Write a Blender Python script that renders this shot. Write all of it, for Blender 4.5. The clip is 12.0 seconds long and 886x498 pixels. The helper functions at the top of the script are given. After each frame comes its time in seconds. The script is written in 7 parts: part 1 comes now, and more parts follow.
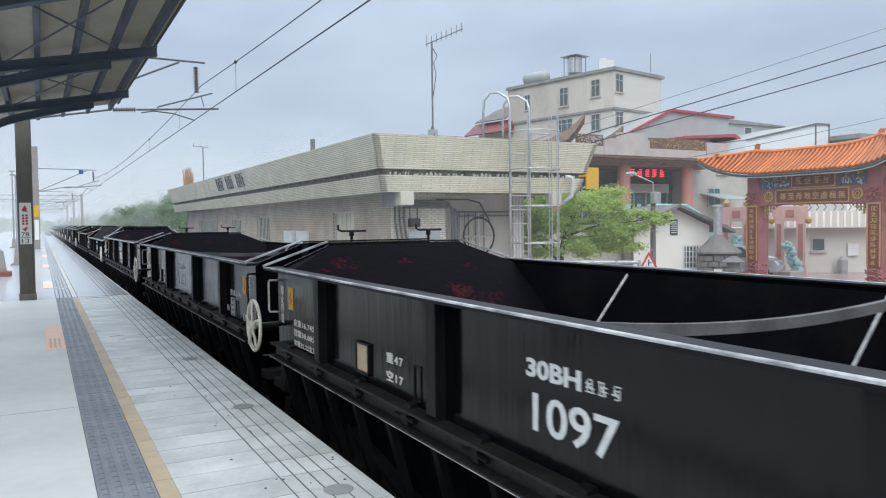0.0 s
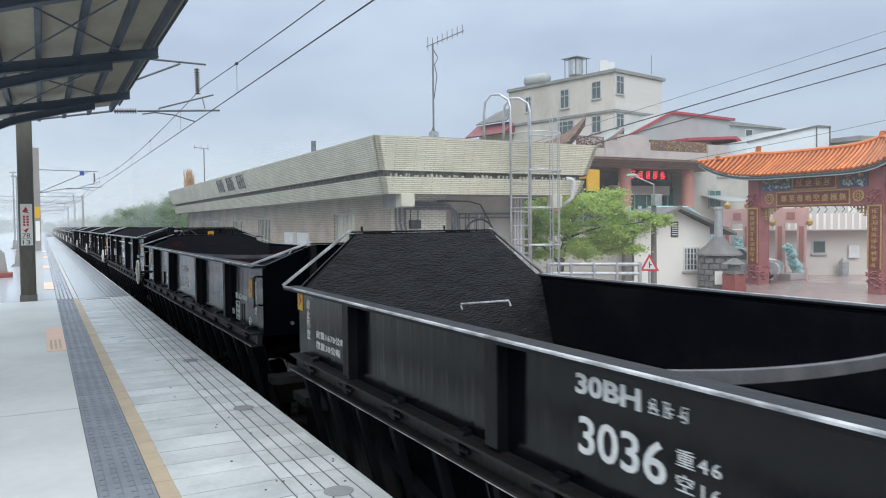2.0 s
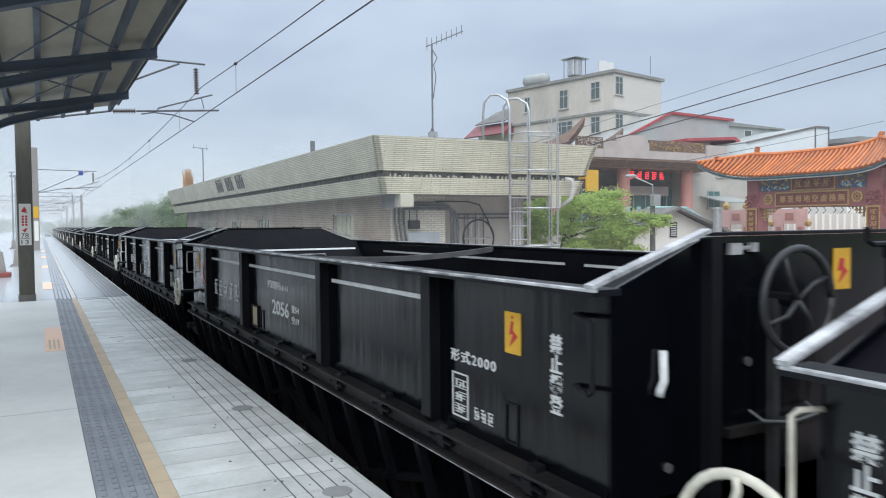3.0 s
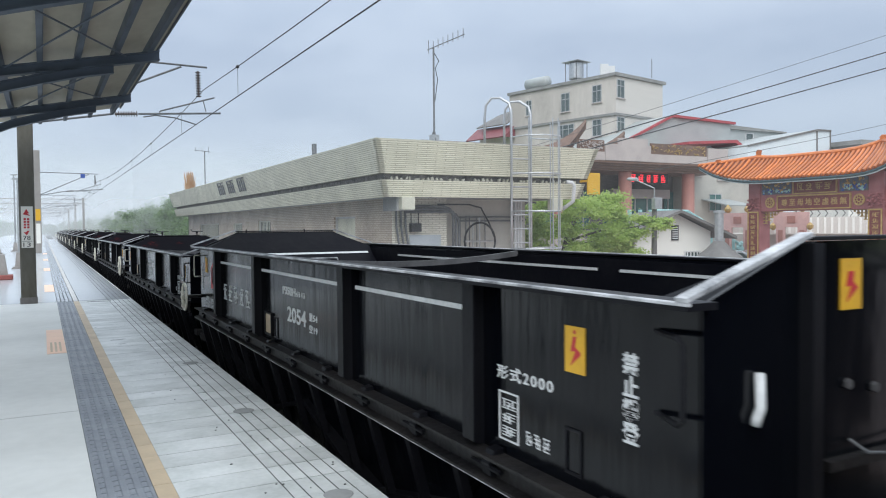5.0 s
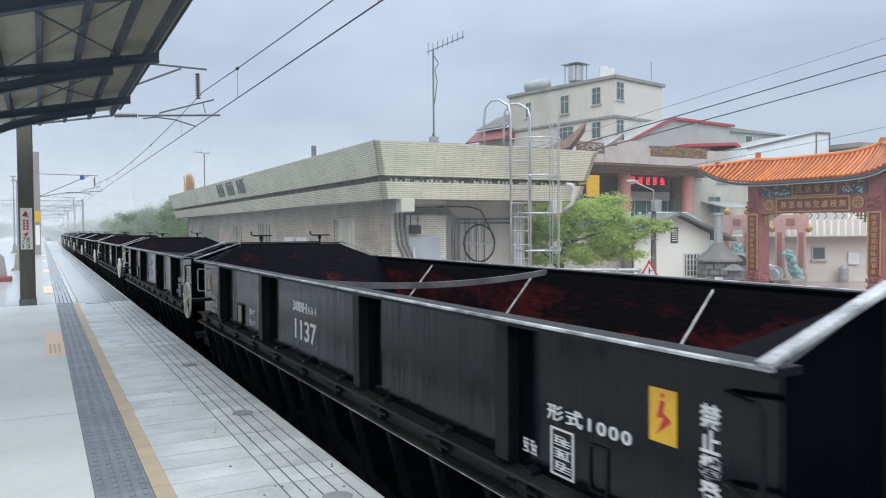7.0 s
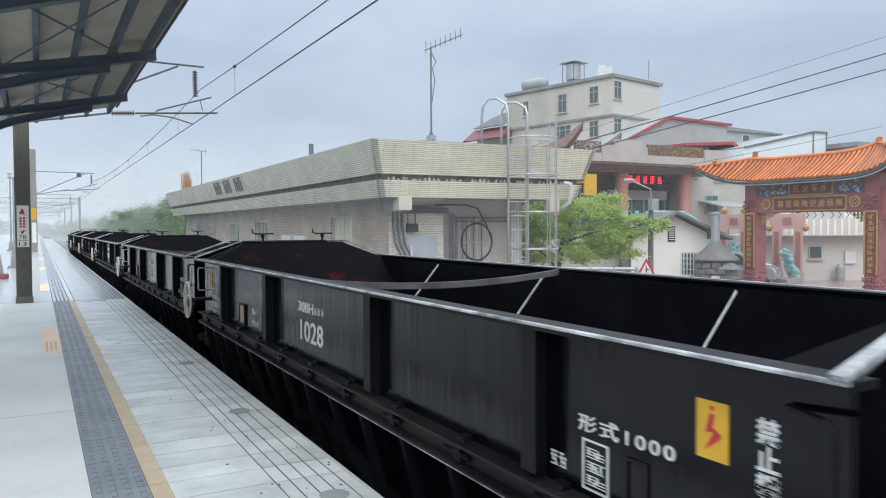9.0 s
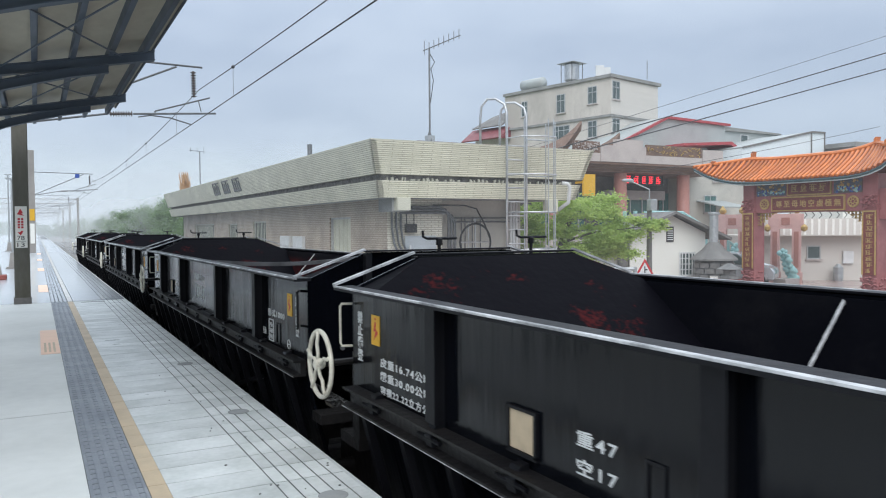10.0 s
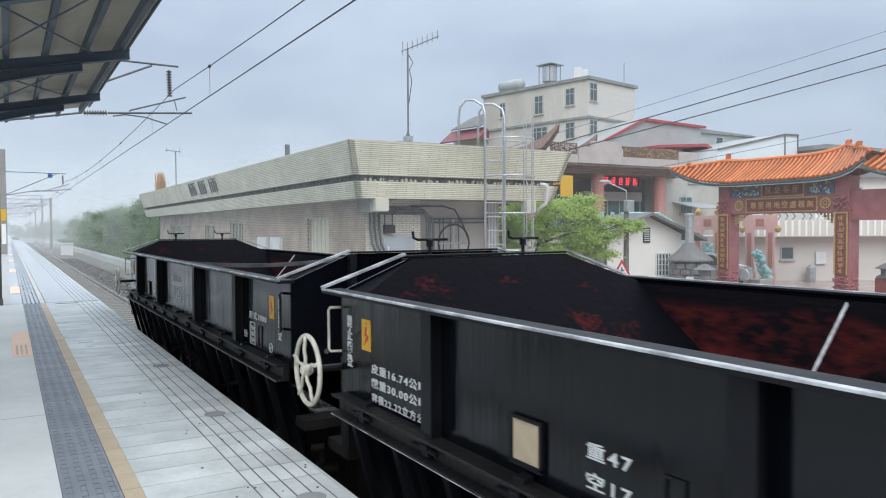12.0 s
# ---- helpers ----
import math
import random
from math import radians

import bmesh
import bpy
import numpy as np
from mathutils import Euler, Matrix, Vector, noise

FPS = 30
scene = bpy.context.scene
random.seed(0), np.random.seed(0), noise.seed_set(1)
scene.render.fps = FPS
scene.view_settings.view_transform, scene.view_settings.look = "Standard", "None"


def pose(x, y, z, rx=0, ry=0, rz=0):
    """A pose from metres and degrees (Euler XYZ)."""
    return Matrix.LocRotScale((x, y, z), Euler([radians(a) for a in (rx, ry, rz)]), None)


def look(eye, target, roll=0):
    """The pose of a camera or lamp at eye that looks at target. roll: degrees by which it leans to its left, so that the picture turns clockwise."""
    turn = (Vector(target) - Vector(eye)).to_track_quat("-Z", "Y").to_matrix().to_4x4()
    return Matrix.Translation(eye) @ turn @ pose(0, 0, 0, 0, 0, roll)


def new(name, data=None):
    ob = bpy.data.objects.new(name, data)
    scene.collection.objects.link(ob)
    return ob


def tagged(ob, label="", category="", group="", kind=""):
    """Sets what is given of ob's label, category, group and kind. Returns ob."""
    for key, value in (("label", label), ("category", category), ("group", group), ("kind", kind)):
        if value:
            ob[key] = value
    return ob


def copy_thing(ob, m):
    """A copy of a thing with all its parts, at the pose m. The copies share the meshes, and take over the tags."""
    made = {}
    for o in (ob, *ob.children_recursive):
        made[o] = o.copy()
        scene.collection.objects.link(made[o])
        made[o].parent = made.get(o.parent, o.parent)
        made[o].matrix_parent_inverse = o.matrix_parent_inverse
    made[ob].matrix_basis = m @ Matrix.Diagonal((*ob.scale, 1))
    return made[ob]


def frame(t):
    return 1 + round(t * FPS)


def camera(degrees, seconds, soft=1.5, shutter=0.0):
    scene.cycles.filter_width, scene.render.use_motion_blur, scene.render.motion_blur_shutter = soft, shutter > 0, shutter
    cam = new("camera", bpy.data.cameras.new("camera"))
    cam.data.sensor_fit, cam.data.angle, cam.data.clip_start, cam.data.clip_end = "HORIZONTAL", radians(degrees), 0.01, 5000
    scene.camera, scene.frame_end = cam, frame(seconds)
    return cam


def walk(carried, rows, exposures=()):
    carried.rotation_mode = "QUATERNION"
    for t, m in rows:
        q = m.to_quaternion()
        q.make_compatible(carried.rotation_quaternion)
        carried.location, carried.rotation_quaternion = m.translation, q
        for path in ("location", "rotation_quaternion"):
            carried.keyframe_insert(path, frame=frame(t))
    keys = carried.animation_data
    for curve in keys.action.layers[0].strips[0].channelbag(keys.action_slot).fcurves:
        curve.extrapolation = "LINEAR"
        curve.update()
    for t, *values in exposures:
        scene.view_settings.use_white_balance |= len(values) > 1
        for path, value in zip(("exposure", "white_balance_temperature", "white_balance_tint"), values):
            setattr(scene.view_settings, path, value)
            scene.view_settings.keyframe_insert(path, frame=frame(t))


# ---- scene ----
cam = camera(61.31, 12.0, soft=1.1, shutter=0.04)
walk(cam, [
    (0, pose(0, 0, 1.5, 87.843, 0.669, -28.296)),
    (0.5, pose(0, 0, 1.5, 87.904, 0.657, -28.376)),
    (1, pose(0, 0, 1.5, 87.948, 0.592, -28.371)),
    (1.5, pose(0, 0, 1.5, 87.971, 0.599, -28.296)),
    (2, pose(0, 0, 1.5, 87.977, 0.597, -28.242)),
    (2.5, pose(0, 0, 1.5, 87.967, 0.559, -28.267)),
    (3, pose(0, 0, 1.5, 87.996, 0.538, -28.321)),
    (5, pose(0, 0, 1.5, 88.222, 0.491, -28.208)),
    (5.5, pose(0, 0, 1.5, 88.229, 0.517, -28.175)),
    (6, pose(0, 0, 1.5, 88.279, 0.483, -28.182)),
    (6.5, pose(0, 0, 1.5, 88.352, 0.439, -28.201)),
    (7, pose(0, 0, 1.5, 88.378, 0.429, -28.252)),
    (9, pose(0, 0, 1.5, 88.257, 0.311, -28.454)),
    (9.5, pose(0, 0, 1.5, 88.256, 0.304, -28.525)),
    (10, pose(0, 0, 1.5, 88.285, 0.371, -28.557)),
    (10.5, pose(0, 0, 1.5, 88.315, 0.295, -28.601)),
    (11, pose(0, 0, 1.5, 88.351, 0.260, -28.629)),
    (11.5, pose(0, 0, 1.5, 88.370, 0.307, -28.802)),
    (11.6, pose(0, 0, 1.5, 88.365, 0.309, -28.900)),
    (11.7, pose(0, 0, 1.5, 88.360, 0.311, -29.280)),
    (11.8, pose(0, 0, 1.5, 88.352, 0.314, -29.620)),
    (11.9, pose(0, 0, 1.5, 88.345, 0.318, -29.920)),
    (12, pose(0, 0, 1.5, 88.337, 0.322, -30.212)),
])

# ---- sky and light: bright overcast after rain ----
world = bpy.data.worlds.new("overcast_sky")
scene.world = world
world.use_nodes = True
wn, wl = world.node_tree.nodes, world.node_tree.links
wn.clear()
w_out = wn.new("ShaderNodeOutputWorld")
w_bg = wn.new("ShaderNodeBackground")
w_sky = wn.new("ShaderNodeTexSky")
w_sky.sky_type, w_sky.sun_disc = "NISHITA", False
w_sky.sun_elevation, w_sky.sun_rotation = radians(40), radians(212)
w_geo = wn.new("ShaderNodeTexCoord")
w_sep = wn.new("ShaderNodeSeparateXYZ")
wl.new(w_geo.outputs["Generated"], w_sep.inputs[0])
w_grad = wn.new("ShaderNodeValToRGB")
for e, (p, c) in zip([w_grad.color_ramp.elements[0], w_grad.color_ramp.elements[1]], ((0.0, (0.585, 0.685, 0.80, 1)), (1.0, (1.82, 2.02, 2.22, 1)))):
    e.position, e.color = p, c
e = w_grad.color_ramp.elements.new(0.22)
e.color = (0.485, 0.585, 0.74, 1)
e = w_grad.color_ramp.elements.new(0.5)
e.color = (1.08, 1.22, 1.38, 1)
wl.new(w_sep.outputs["Z"], w_grad.inputs[0])
w_map = wn.new("ShaderNodeMapping")
w_map.inputs["Scale"].default_value = (1.6, 1.6, 4.2)
wl.new(w_geo.outputs["Generated"], w_map.inputs["Vector"])
w_noise = wn.new("ShaderNodeTexNoise")
w_noise.inputs["Scale"].default_value, w_noise.inputs["Detail"].default_value = 2.2, 6.0
w_noise.inputs["Roughness"].default_value = 0.5
wl.new(w_map.outputs[0], w_noise.inputs["Vector"])
w_ramp = wn.new("ShaderNodeValToRGB")
w_ramp.color_ramp.elements[0].position, w_ramp.color_ramp.elements[0].color = 0.38, (0.93, 0.94, 0.96, 1)
w_ramp.color_ramp.elements[1].position, w_ramp.color_ramp.elements[1].color = 0.72, (1.22, 1.19, 1.15, 1)
wl.new(w_noise.outputs["Fac"], w_ramp.inputs[0])
w_mul = wn.new("ShaderNodeMix")
w_mul.data_type, w_mul.blend_type = "RGBA", "MULTIPLY"
w_mul.inputs["Factor"].default_value = 1.0
wl.new(w_grad.outputs[0], w_mul.inputs["A"])
wl.new(w_ramp.outputs[0], w_mul.inputs["B"])
w_skyscale = wn.new("ShaderNodeMix")
w_skyscale.data_type, w_skyscale.blend_type = "RGBA", "MULTIPLY"
w_skyscale.inputs["Factor"].default_value = 1.0
w_skyscale.inputs["B"].default_value = (0.1, 0.1, 0.1, 1)
wl.new(w_sky.outputs[0], w_skyscale.inputs["A"])
w_mix = wn.new("ShaderNodeMix")
w_mix.data_type = "RGBA"
w_mix.inputs["Factor"].default_value = 0.92
wl.new(w_skyscale.outputs["Result"], w_mix.inputs["A"])
wl.new(w_mul.outputs["Result"], w_mix.inputs["B"])
wl.new(w_mix.outputs["Result"], w_bg.inputs["Color"])
w_bg.inputs["Strength"].default_value = 1.0
wl.new(w_bg.outputs[0], w_out.inputs["Surface"])

sun = new("sun", bpy.data.lights.new("sun", "SUN"))
sun.data.energy, sun.data.angle, sun.data.color = 1.5, radians(50), (1.0, 0.98, 0.95)
sun.matrix_world = look((-10, -16, 16), (0, 0, 0))
scene.view_settings.exposure = 0.0


# ---- materials ----
def mat(name, a, b=None, scale=4.0, rough=0.5, metal=0.0, bump=0.0, bscale=60.0, coat=0.0, spread=0.12, rnd=0.0, stretch=(1, 1, 1), fine=True, spec=0.5, translucent=0.0, lo=0.45, hi=0.9, dust=0.0):
    """A surface of two colours mixed at two scales of noise, with uneven gloss and a fine relief."""
    m = bpy.data.materials.new(name)
    m.use_nodes = True
    n, l = m.node_tree.nodes, m.node_tree.links
    p = n["Principled BSDF"]
    b = b or tuple(c * 0.72 for c in a)
    tc = n.new("ShaderNodeTexCoord")
    mp = n.new("ShaderNodeMapping")
    mp.inputs["Scale"].default_value = stretch
    l.new(tc.outputs["Object"], mp.inputs["Vector"])
    n1 = n.new("ShaderNodeTexNoise")
    n1.inputs["Scale"].default_value, n1.inputs["Detail"].default_value = scale, 5.0
    n2 = n.new("ShaderNodeTexNoise")
    n2.inputs["Scale"].default_value, n2.inputs["Detail"].default_value = scale * 11, 3.0
    for k in (n1, n2):
        l.new(mp.outputs[0], k.inputs["Vector"])
    ad = n.new("ShaderNodeMath")
    ad.operation = "MULTIPLY_ADD"
    l.new(n2.outputs["Fac"], ad.inputs[0])
    ad.inputs[1].default_value = 0.35 if fine else 0.0
    l.new(n1.outputs["Fac"], ad.inputs[2])
    rp = n.new("ShaderNodeMapRange")
    rp.inputs["From Min"].default_value, rp.inputs["From Max"].default_value = lo, hi
    l.new(ad.outputs[0], rp.inputs["Value"])
    mx = n.new("ShaderNodeMix")
    mx.data_type = "RGBA"
    mx.inputs["A"].default_value, mx.inputs["B"].default_value = (*a, 1), (*b, 1)
    l.new(rp.outputs[0], mx.inputs["Factor"])
    out = mx.outputs["Result"]
    if rnd:
        oi = n.new("ShaderNodeObjectInfo")
        hs = n.new("ShaderNodeHueSaturation")
        mr = n.new("ShaderNodeMapRange")
        mr.inputs["To Min"].default_value, mr.inputs["To Max"].default_value = 1 - rnd, 1 + rnd
        l.new(oi.outputs["Random"], mr.inputs["Value"])
        sh = n.new("ShaderNodeMath")
        sh.operation, sh.inputs[1].default_value = "MULTIPLY", 57.0
        l.new(oi.outputs["Random"], sh.inputs[0])
        l.new(sh.outputs[0], mp.inputs["Location"])
        l.new(mr.outputs[0], hs.inputs["Value"])
        l.new(out, hs.inputs["Color"])
        out = hs.outputs[0]
    l.new(out, p.inputs["Base Color"])
    rr = n.new("ShaderNodeMapRange")
    rr.inputs["To Min"].default_value, rr.inputs["To Max"].default_value = max(0.02, rough - spread), min(1, rough + spread)
    l.new(n1.outputs["Fac"], rr.inputs["Value"])
    l.new(rr.outputs[0], p.inputs["Roughness"])
    p.inputs["Metallic"].default_value = metal
    p.inputs["Specular IOR Level"].default_value = spec
    if translucent:
        tl, ms = n.new("ShaderNodeBsdfTranslucent"), n.new("ShaderNodeMixShader")
        l.new(out, tl.inputs["Color"])
        ms.inputs["Fac"].default_value = translucent
        l.new(p.outputs[0], ms.inputs[1])
        l.new(tl.outputs[0], ms.inputs[2])
        l.new(ms.outputs[0], n["Material Output"].inputs["Surface"])
    if dust:
        dn, dm = n.new("ShaderNodeTexNoise"), n.new("ShaderNodeMapRange")
        dn.inputs["Scale"].default_value, dn.inputs["Detail"].default_value = 2.6, 5.0
        dm.inputs["From Min"].default_value, dm.inputs["From Max"].default_value = 0.42, 0.62
        dm.inputs["To Min"].default_value, dm.inputs["To Max"].default_value = dust * 0.1, dust
        l.new(mp.outputs[0], dn.inputs["Vector"])
        l.new(dn.outputs["Fac"], dm.inputs["Value"])
        l.new(dm.outputs[0], p.inputs["Sheen Weight"])
        p.inputs["Sheen Roughness"].default_value = 0.25
    p.inputs["Coat Weight"].default_value = coat
    p.inputs["Coat Roughness"].default_value = 0.12
    if bump:
        nb = n.new("ShaderNodeTexNoise")
        nb.inputs["Scale"].default_value, nb.inputs["Detail"].default_value = bscale, 4.0
        l.new(mp.outputs[0], nb.inputs["Vector"])
        bp = n.new("ShaderNodeBump")
        bp.inputs["Strength"].default_value, bp.inputs["Distance"].default_value = bump, 0.02
        l.new(nb.outputs["Fac"], bp.inputs["Height"])
        l.new(bp.outputs[0], p.inputs["Normal"])
    return m


def tile_mat(name, a, b, joint, width, height, rough=0.45, rx=0.0, along="x", bump=0.5):
    """Small glazed wall tiles in running bond, too small to part."""
    m = mat(name, a, b, 1.2, rough)
    n, l = m.node_tree.nodes, m.node_tree.links
    p = n["Principled BSDF"]
    tc = n.new("ShaderNodeTexCoord")
    sp, cb = n.new("ShaderNodeSeparateXYZ"), n.new("ShaderNodeCombineXYZ")
    l.new(tc.outputs["Object"], sp.inputs[0])
    l.new(sp.outputs["X" if along == "x" else "Y"], cb.inputs["X"])
    l.new(sp.outputs["Z"], cb.inputs["Y"])
    br = n.new("ShaderNodeTexBrick")
    br.inputs["Scale"].default_value = 1.0
    br.inputs["Brick Width"].default_value, br.inputs["Row Height"].default_value = width, height
    br.inputs["Mortar Size"].default_value = height * 0.12
    br.inputs["Color1"].default_value, br.inputs["Color2"].default_value = (1, 1, 1, 1), (0.88, 0.885, 0.86, 1)
    br.inputs["Mortar"].default_value = (*joint, 1)
    l.new(cb.outputs[0], br.inputs["Vector"])
    mu = n.new("ShaderNodeMix")
    mu.data_type, mu.blend_type = "RGBA", "MULTIPLY"
    mu.inputs["Factor"].default_value = 1.0
    old = p.inputs["Base Color"].links[0].from_socket
    l.new(old, mu.inputs["A"])
    l.new(br.outputs["Color"], mu.inputs["B"])
    l.new(mu.outputs["Result"], p.inputs["Base Color"])
    bp = n.new("ShaderNodeBump")
    bp.inputs["Strength"].default_value, bp.inputs["Distance"].default_value = bump, 0.006
    bp.invert = True
    l.new(br.outputs["Fac"], bp.inputs["Height"])
    l.new(bp.outputs[0], p.inputs["Normal"])
    return m


def glow_mat(name, c, power):
    m = bpy.data.materials.new(name)
    m.use_nodes = True
    p = m.node_tree.nodes["Principled BSDF"]
    p.inputs["Base Color"].default_value = (*c, 1)
    p.inputs["Emission Color"].default_value, p.inputs["Emission Strength"].default_value = (*c, 1), power
    return m


M_DRYCONC = mat("dry_concrete", (0.68, 0.70, 0.69), (0.56, 0.58, 0.57), 0.8, 0.62, bump=0.12, bscale=160)
M_SLAB = mat("damp_slab", (0.70, 0.725, 0.72), (0.46, 0.49, 0.48), 2.4, 0.36, bump=0.10, bscale=110, rnd=0.09, spread=0.2)
M_GROOVE = mat("joint_dirt", (0.10, 0.105, 0.105), (0.05, 0.055, 0.055), 3, 0.8)
M_TACTILE = mat("grey_tactile", (0.23, 0.25, 0.28), (0.17, 0.19, 0.22), 3, 0.42, bump=0.1, bscale=90, rnd=0.06)
M_YELLOW = mat("faded_yellow", (0.56, 0.44, 0.29), (0.46, 0.37, 0.26), 5, 0.5, rnd=0.05)
M_ORANGE = mat("orange_marking", (0.88, 0.60, 0.44), (0.78, 0.55, 0.42), 5, 0.5)
M_WET = mat("rain_wet_concrete", (0.54, 0.57, 0.60), (0.42, 0.45, 0.48), 0.7, 0.17, bump=0.05, bscale=9, spread=0.07)
# Strip and line are paler than when dry: sky sheen and haze in the colour.
M_WETGREY = mat("wet_tactile_painted_sheen", (0.38, 0.41, 0.45), (0.30, 0.33, 0.37), 2, 0.18, spread=0.07)
M_WETLINE = mat("wet_line_painted_sheen", (0.66, 0.63, 0.58), (0.55, 0.53, 0.5), 2, 0.16)
M_BALLAST = mat("ballast", (0.20, 0.19, 0.18), (0.09, 0.085, 0.08), 14, 0.75, bump=1.0, bscale=22)
M_RAIL = mat("rail_steel", (0.55, 0.53, 0.5), (0.25, 0.18, 0.13), 3, 0.22, 0.9)
M_SLEEPER = mat("sleeper_concrete", (0.32, 0.31, 0.29), None, 6, 0.7)
M_GRASS = mat("wet_grass", (0.10, 0.16, 0.05), (0.17, 0.20, 0.09), 0.6, 0.8, bump=0.8, bscale=12)
M_STREET = mat("wet_red_paving", (0.42, 0.32, 0.29), (0.32, 0.24, 0.22), 0.6, 0.22, bump=0.06, bscale=30)
M_BLACK = mat("wet_black_wagon_paint", (0.0019, 0.0024, 0.0042), (0.0042, 0.0050, 0.0072), 1.2, 0.13, bump=0.5, bscale=1.7, spread=0.16, spec=0.27, stretch=(1, 3.4, 0.4), lo=0.5, hi=0.95, rnd=0.1)
M_BLACK2 = mat("sooty_black_steel", (0.0042, 0.0045, 0.0066), (0.009, 0.0093, 0.0118), 3, 0.45, bump=0.2, bscale=14, spec=0.2)
M_UNDER = mat("grimy_underframe", (0.0055, 0.0056, 0.0068), (0.024, 0.022, 0.0215), 2.4, 0.5, bump=0.4, bscale=20, spec=0.3)
M_CAP = mat("worn_rim_steel", (0.62, 0.63, 0.65), (0.16, 0.165, 0.175), 6, 0.5, 0.1, spread=0.12, lo=0.52, hi=0.86)
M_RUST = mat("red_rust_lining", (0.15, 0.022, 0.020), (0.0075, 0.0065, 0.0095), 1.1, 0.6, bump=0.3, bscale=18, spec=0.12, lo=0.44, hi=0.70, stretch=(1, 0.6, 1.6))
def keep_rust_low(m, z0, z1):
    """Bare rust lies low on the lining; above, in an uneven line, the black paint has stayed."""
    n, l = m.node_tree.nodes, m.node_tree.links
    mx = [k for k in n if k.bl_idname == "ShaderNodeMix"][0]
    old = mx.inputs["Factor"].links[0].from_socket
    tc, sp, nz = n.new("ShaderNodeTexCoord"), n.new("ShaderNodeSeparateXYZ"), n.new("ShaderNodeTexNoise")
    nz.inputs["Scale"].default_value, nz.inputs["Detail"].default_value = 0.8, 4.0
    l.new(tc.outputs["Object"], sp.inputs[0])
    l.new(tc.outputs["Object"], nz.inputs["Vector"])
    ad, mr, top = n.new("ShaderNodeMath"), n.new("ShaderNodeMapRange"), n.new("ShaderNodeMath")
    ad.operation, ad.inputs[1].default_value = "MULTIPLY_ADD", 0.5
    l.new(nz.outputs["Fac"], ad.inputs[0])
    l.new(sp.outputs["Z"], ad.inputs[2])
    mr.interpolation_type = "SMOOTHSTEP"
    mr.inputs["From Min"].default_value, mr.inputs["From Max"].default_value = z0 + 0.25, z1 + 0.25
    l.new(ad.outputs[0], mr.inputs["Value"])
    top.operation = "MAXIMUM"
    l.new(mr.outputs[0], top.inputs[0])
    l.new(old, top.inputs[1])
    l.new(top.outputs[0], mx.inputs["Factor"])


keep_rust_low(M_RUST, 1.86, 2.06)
M_LINER = mat("black_lining_with_rust_scars", (0.0036, 0.0035, 0.0058), (0.11, 0.012, 0.012), 2.0, 0.6, bump=0.25, bscale=12, spec=0.035, lo=0.78, hi=1.0, stretch=(1, 1, 1.4))
M_CEMENTLINER = mat("black_cement_lining", (0.0056, 0.0060, 0.0092), (0.013, 0.013, 0.0155), 2.2, 0.5, bump=0.25, bscale=9, spec=0.06, lo=0.6, hi=1.0)
M_COARSELINER = mat("coarse_black_lining", (0.004, 0.0044, 0.006), (0.022, 0.023, 0.026), 5, 0.42, bump=0.9, bscale=26, spec=0.3, lo=0.5, hi=0.95, stretch=(1, 3, 3))
M_RODW = mat("scuffed_pale_rod", (0.55, 0.56, 0.57), (0.25, 0.25, 0.26), 14, 0.5)
M_WIREARM = mat("weathered_bracket_tube", (0.13, 0.14, 0.15), (0.08, 0.085, 0.09), 6, 0.5)
M_WHITE = mat("white_lettering", (0.74, 0.76, 0.76), (0.55, 0.57, 0.58), 20, 0.5)
M_WHEELW = mat("white_wheel_paint", (0.72, 0.70, 0.60), (0.52, 0.49, 0.41), 12, 0.4)
M_SIGNY = mat("yellow_warning_plate", (0.75, 0.44, 0.03), (0.62, 0.34, 0.03), 12, 0.45)
M_RED = mat("red_paint", (0.55, 0.03, 0.04), (0.45, 0.03, 0.04), 8, 0.45)
M_TAN = mat("tan_paper_board", (0.52, 0.42, 0.29), (0.42, 0.34, 0.24), 14, 0.7)
M_STEELPOST = mat("galvanised_steel", (0.46, 0.48, 0.49), (0.34, 0.36, 0.37), 8, 0.45, 0.5)
M_PORCELAIN = mat("grey_brown_porcelain", (0.15, 0.13, 0.125), (0.09, 0.08, 0.08), 6, 0.2)
M_MAST = mat("mossy_concrete_mast", (0.13, 0.125, 0.11), (0.075, 0.07, 0.05), 1.6, 0.75, bump=0.3, bscale=30, stretch=(1, 1, 0.3))
M_MASTL = mat("pale_mast_concrete", (0.33, 0.31, 0.29), (0.25, 0.235, 0.22), 1.6, 0.7)
M_CANSTEEL = mat("blue_grey_canopy_steel", (0.085, 0.11, 0.15), (0.065, 0.085, 0.115), 2, 0.5)
M_CANSHEET = mat("cream_roof_sheet", (0.56, 0.52, 0.42), (0.40, 0.365, 0.29), 0.9, 0.6, stretch=(1, 0.4, 1))
M_WIRE = mat("dark_wire", (0.035, 0.037, 0.04), None, 6, 0.5)
# One fascia tile, two copies: the long sides' shade is set in the second's colour.
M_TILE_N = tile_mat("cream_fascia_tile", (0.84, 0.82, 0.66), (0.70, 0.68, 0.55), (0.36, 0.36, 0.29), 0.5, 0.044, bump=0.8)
M_TILE_W = tile_mat("cream_fascia_tile_long_shaded", (0.77, 0.75, 0.61), (0.59, 0.575, 0.48), (0.32, 0.32, 0.27), 0.5, 0.044, along="y", bump=0.8)
# The long wall's copy of the wall tile is darker and browner.
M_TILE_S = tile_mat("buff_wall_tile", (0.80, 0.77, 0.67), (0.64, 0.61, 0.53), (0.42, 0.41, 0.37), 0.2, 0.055)
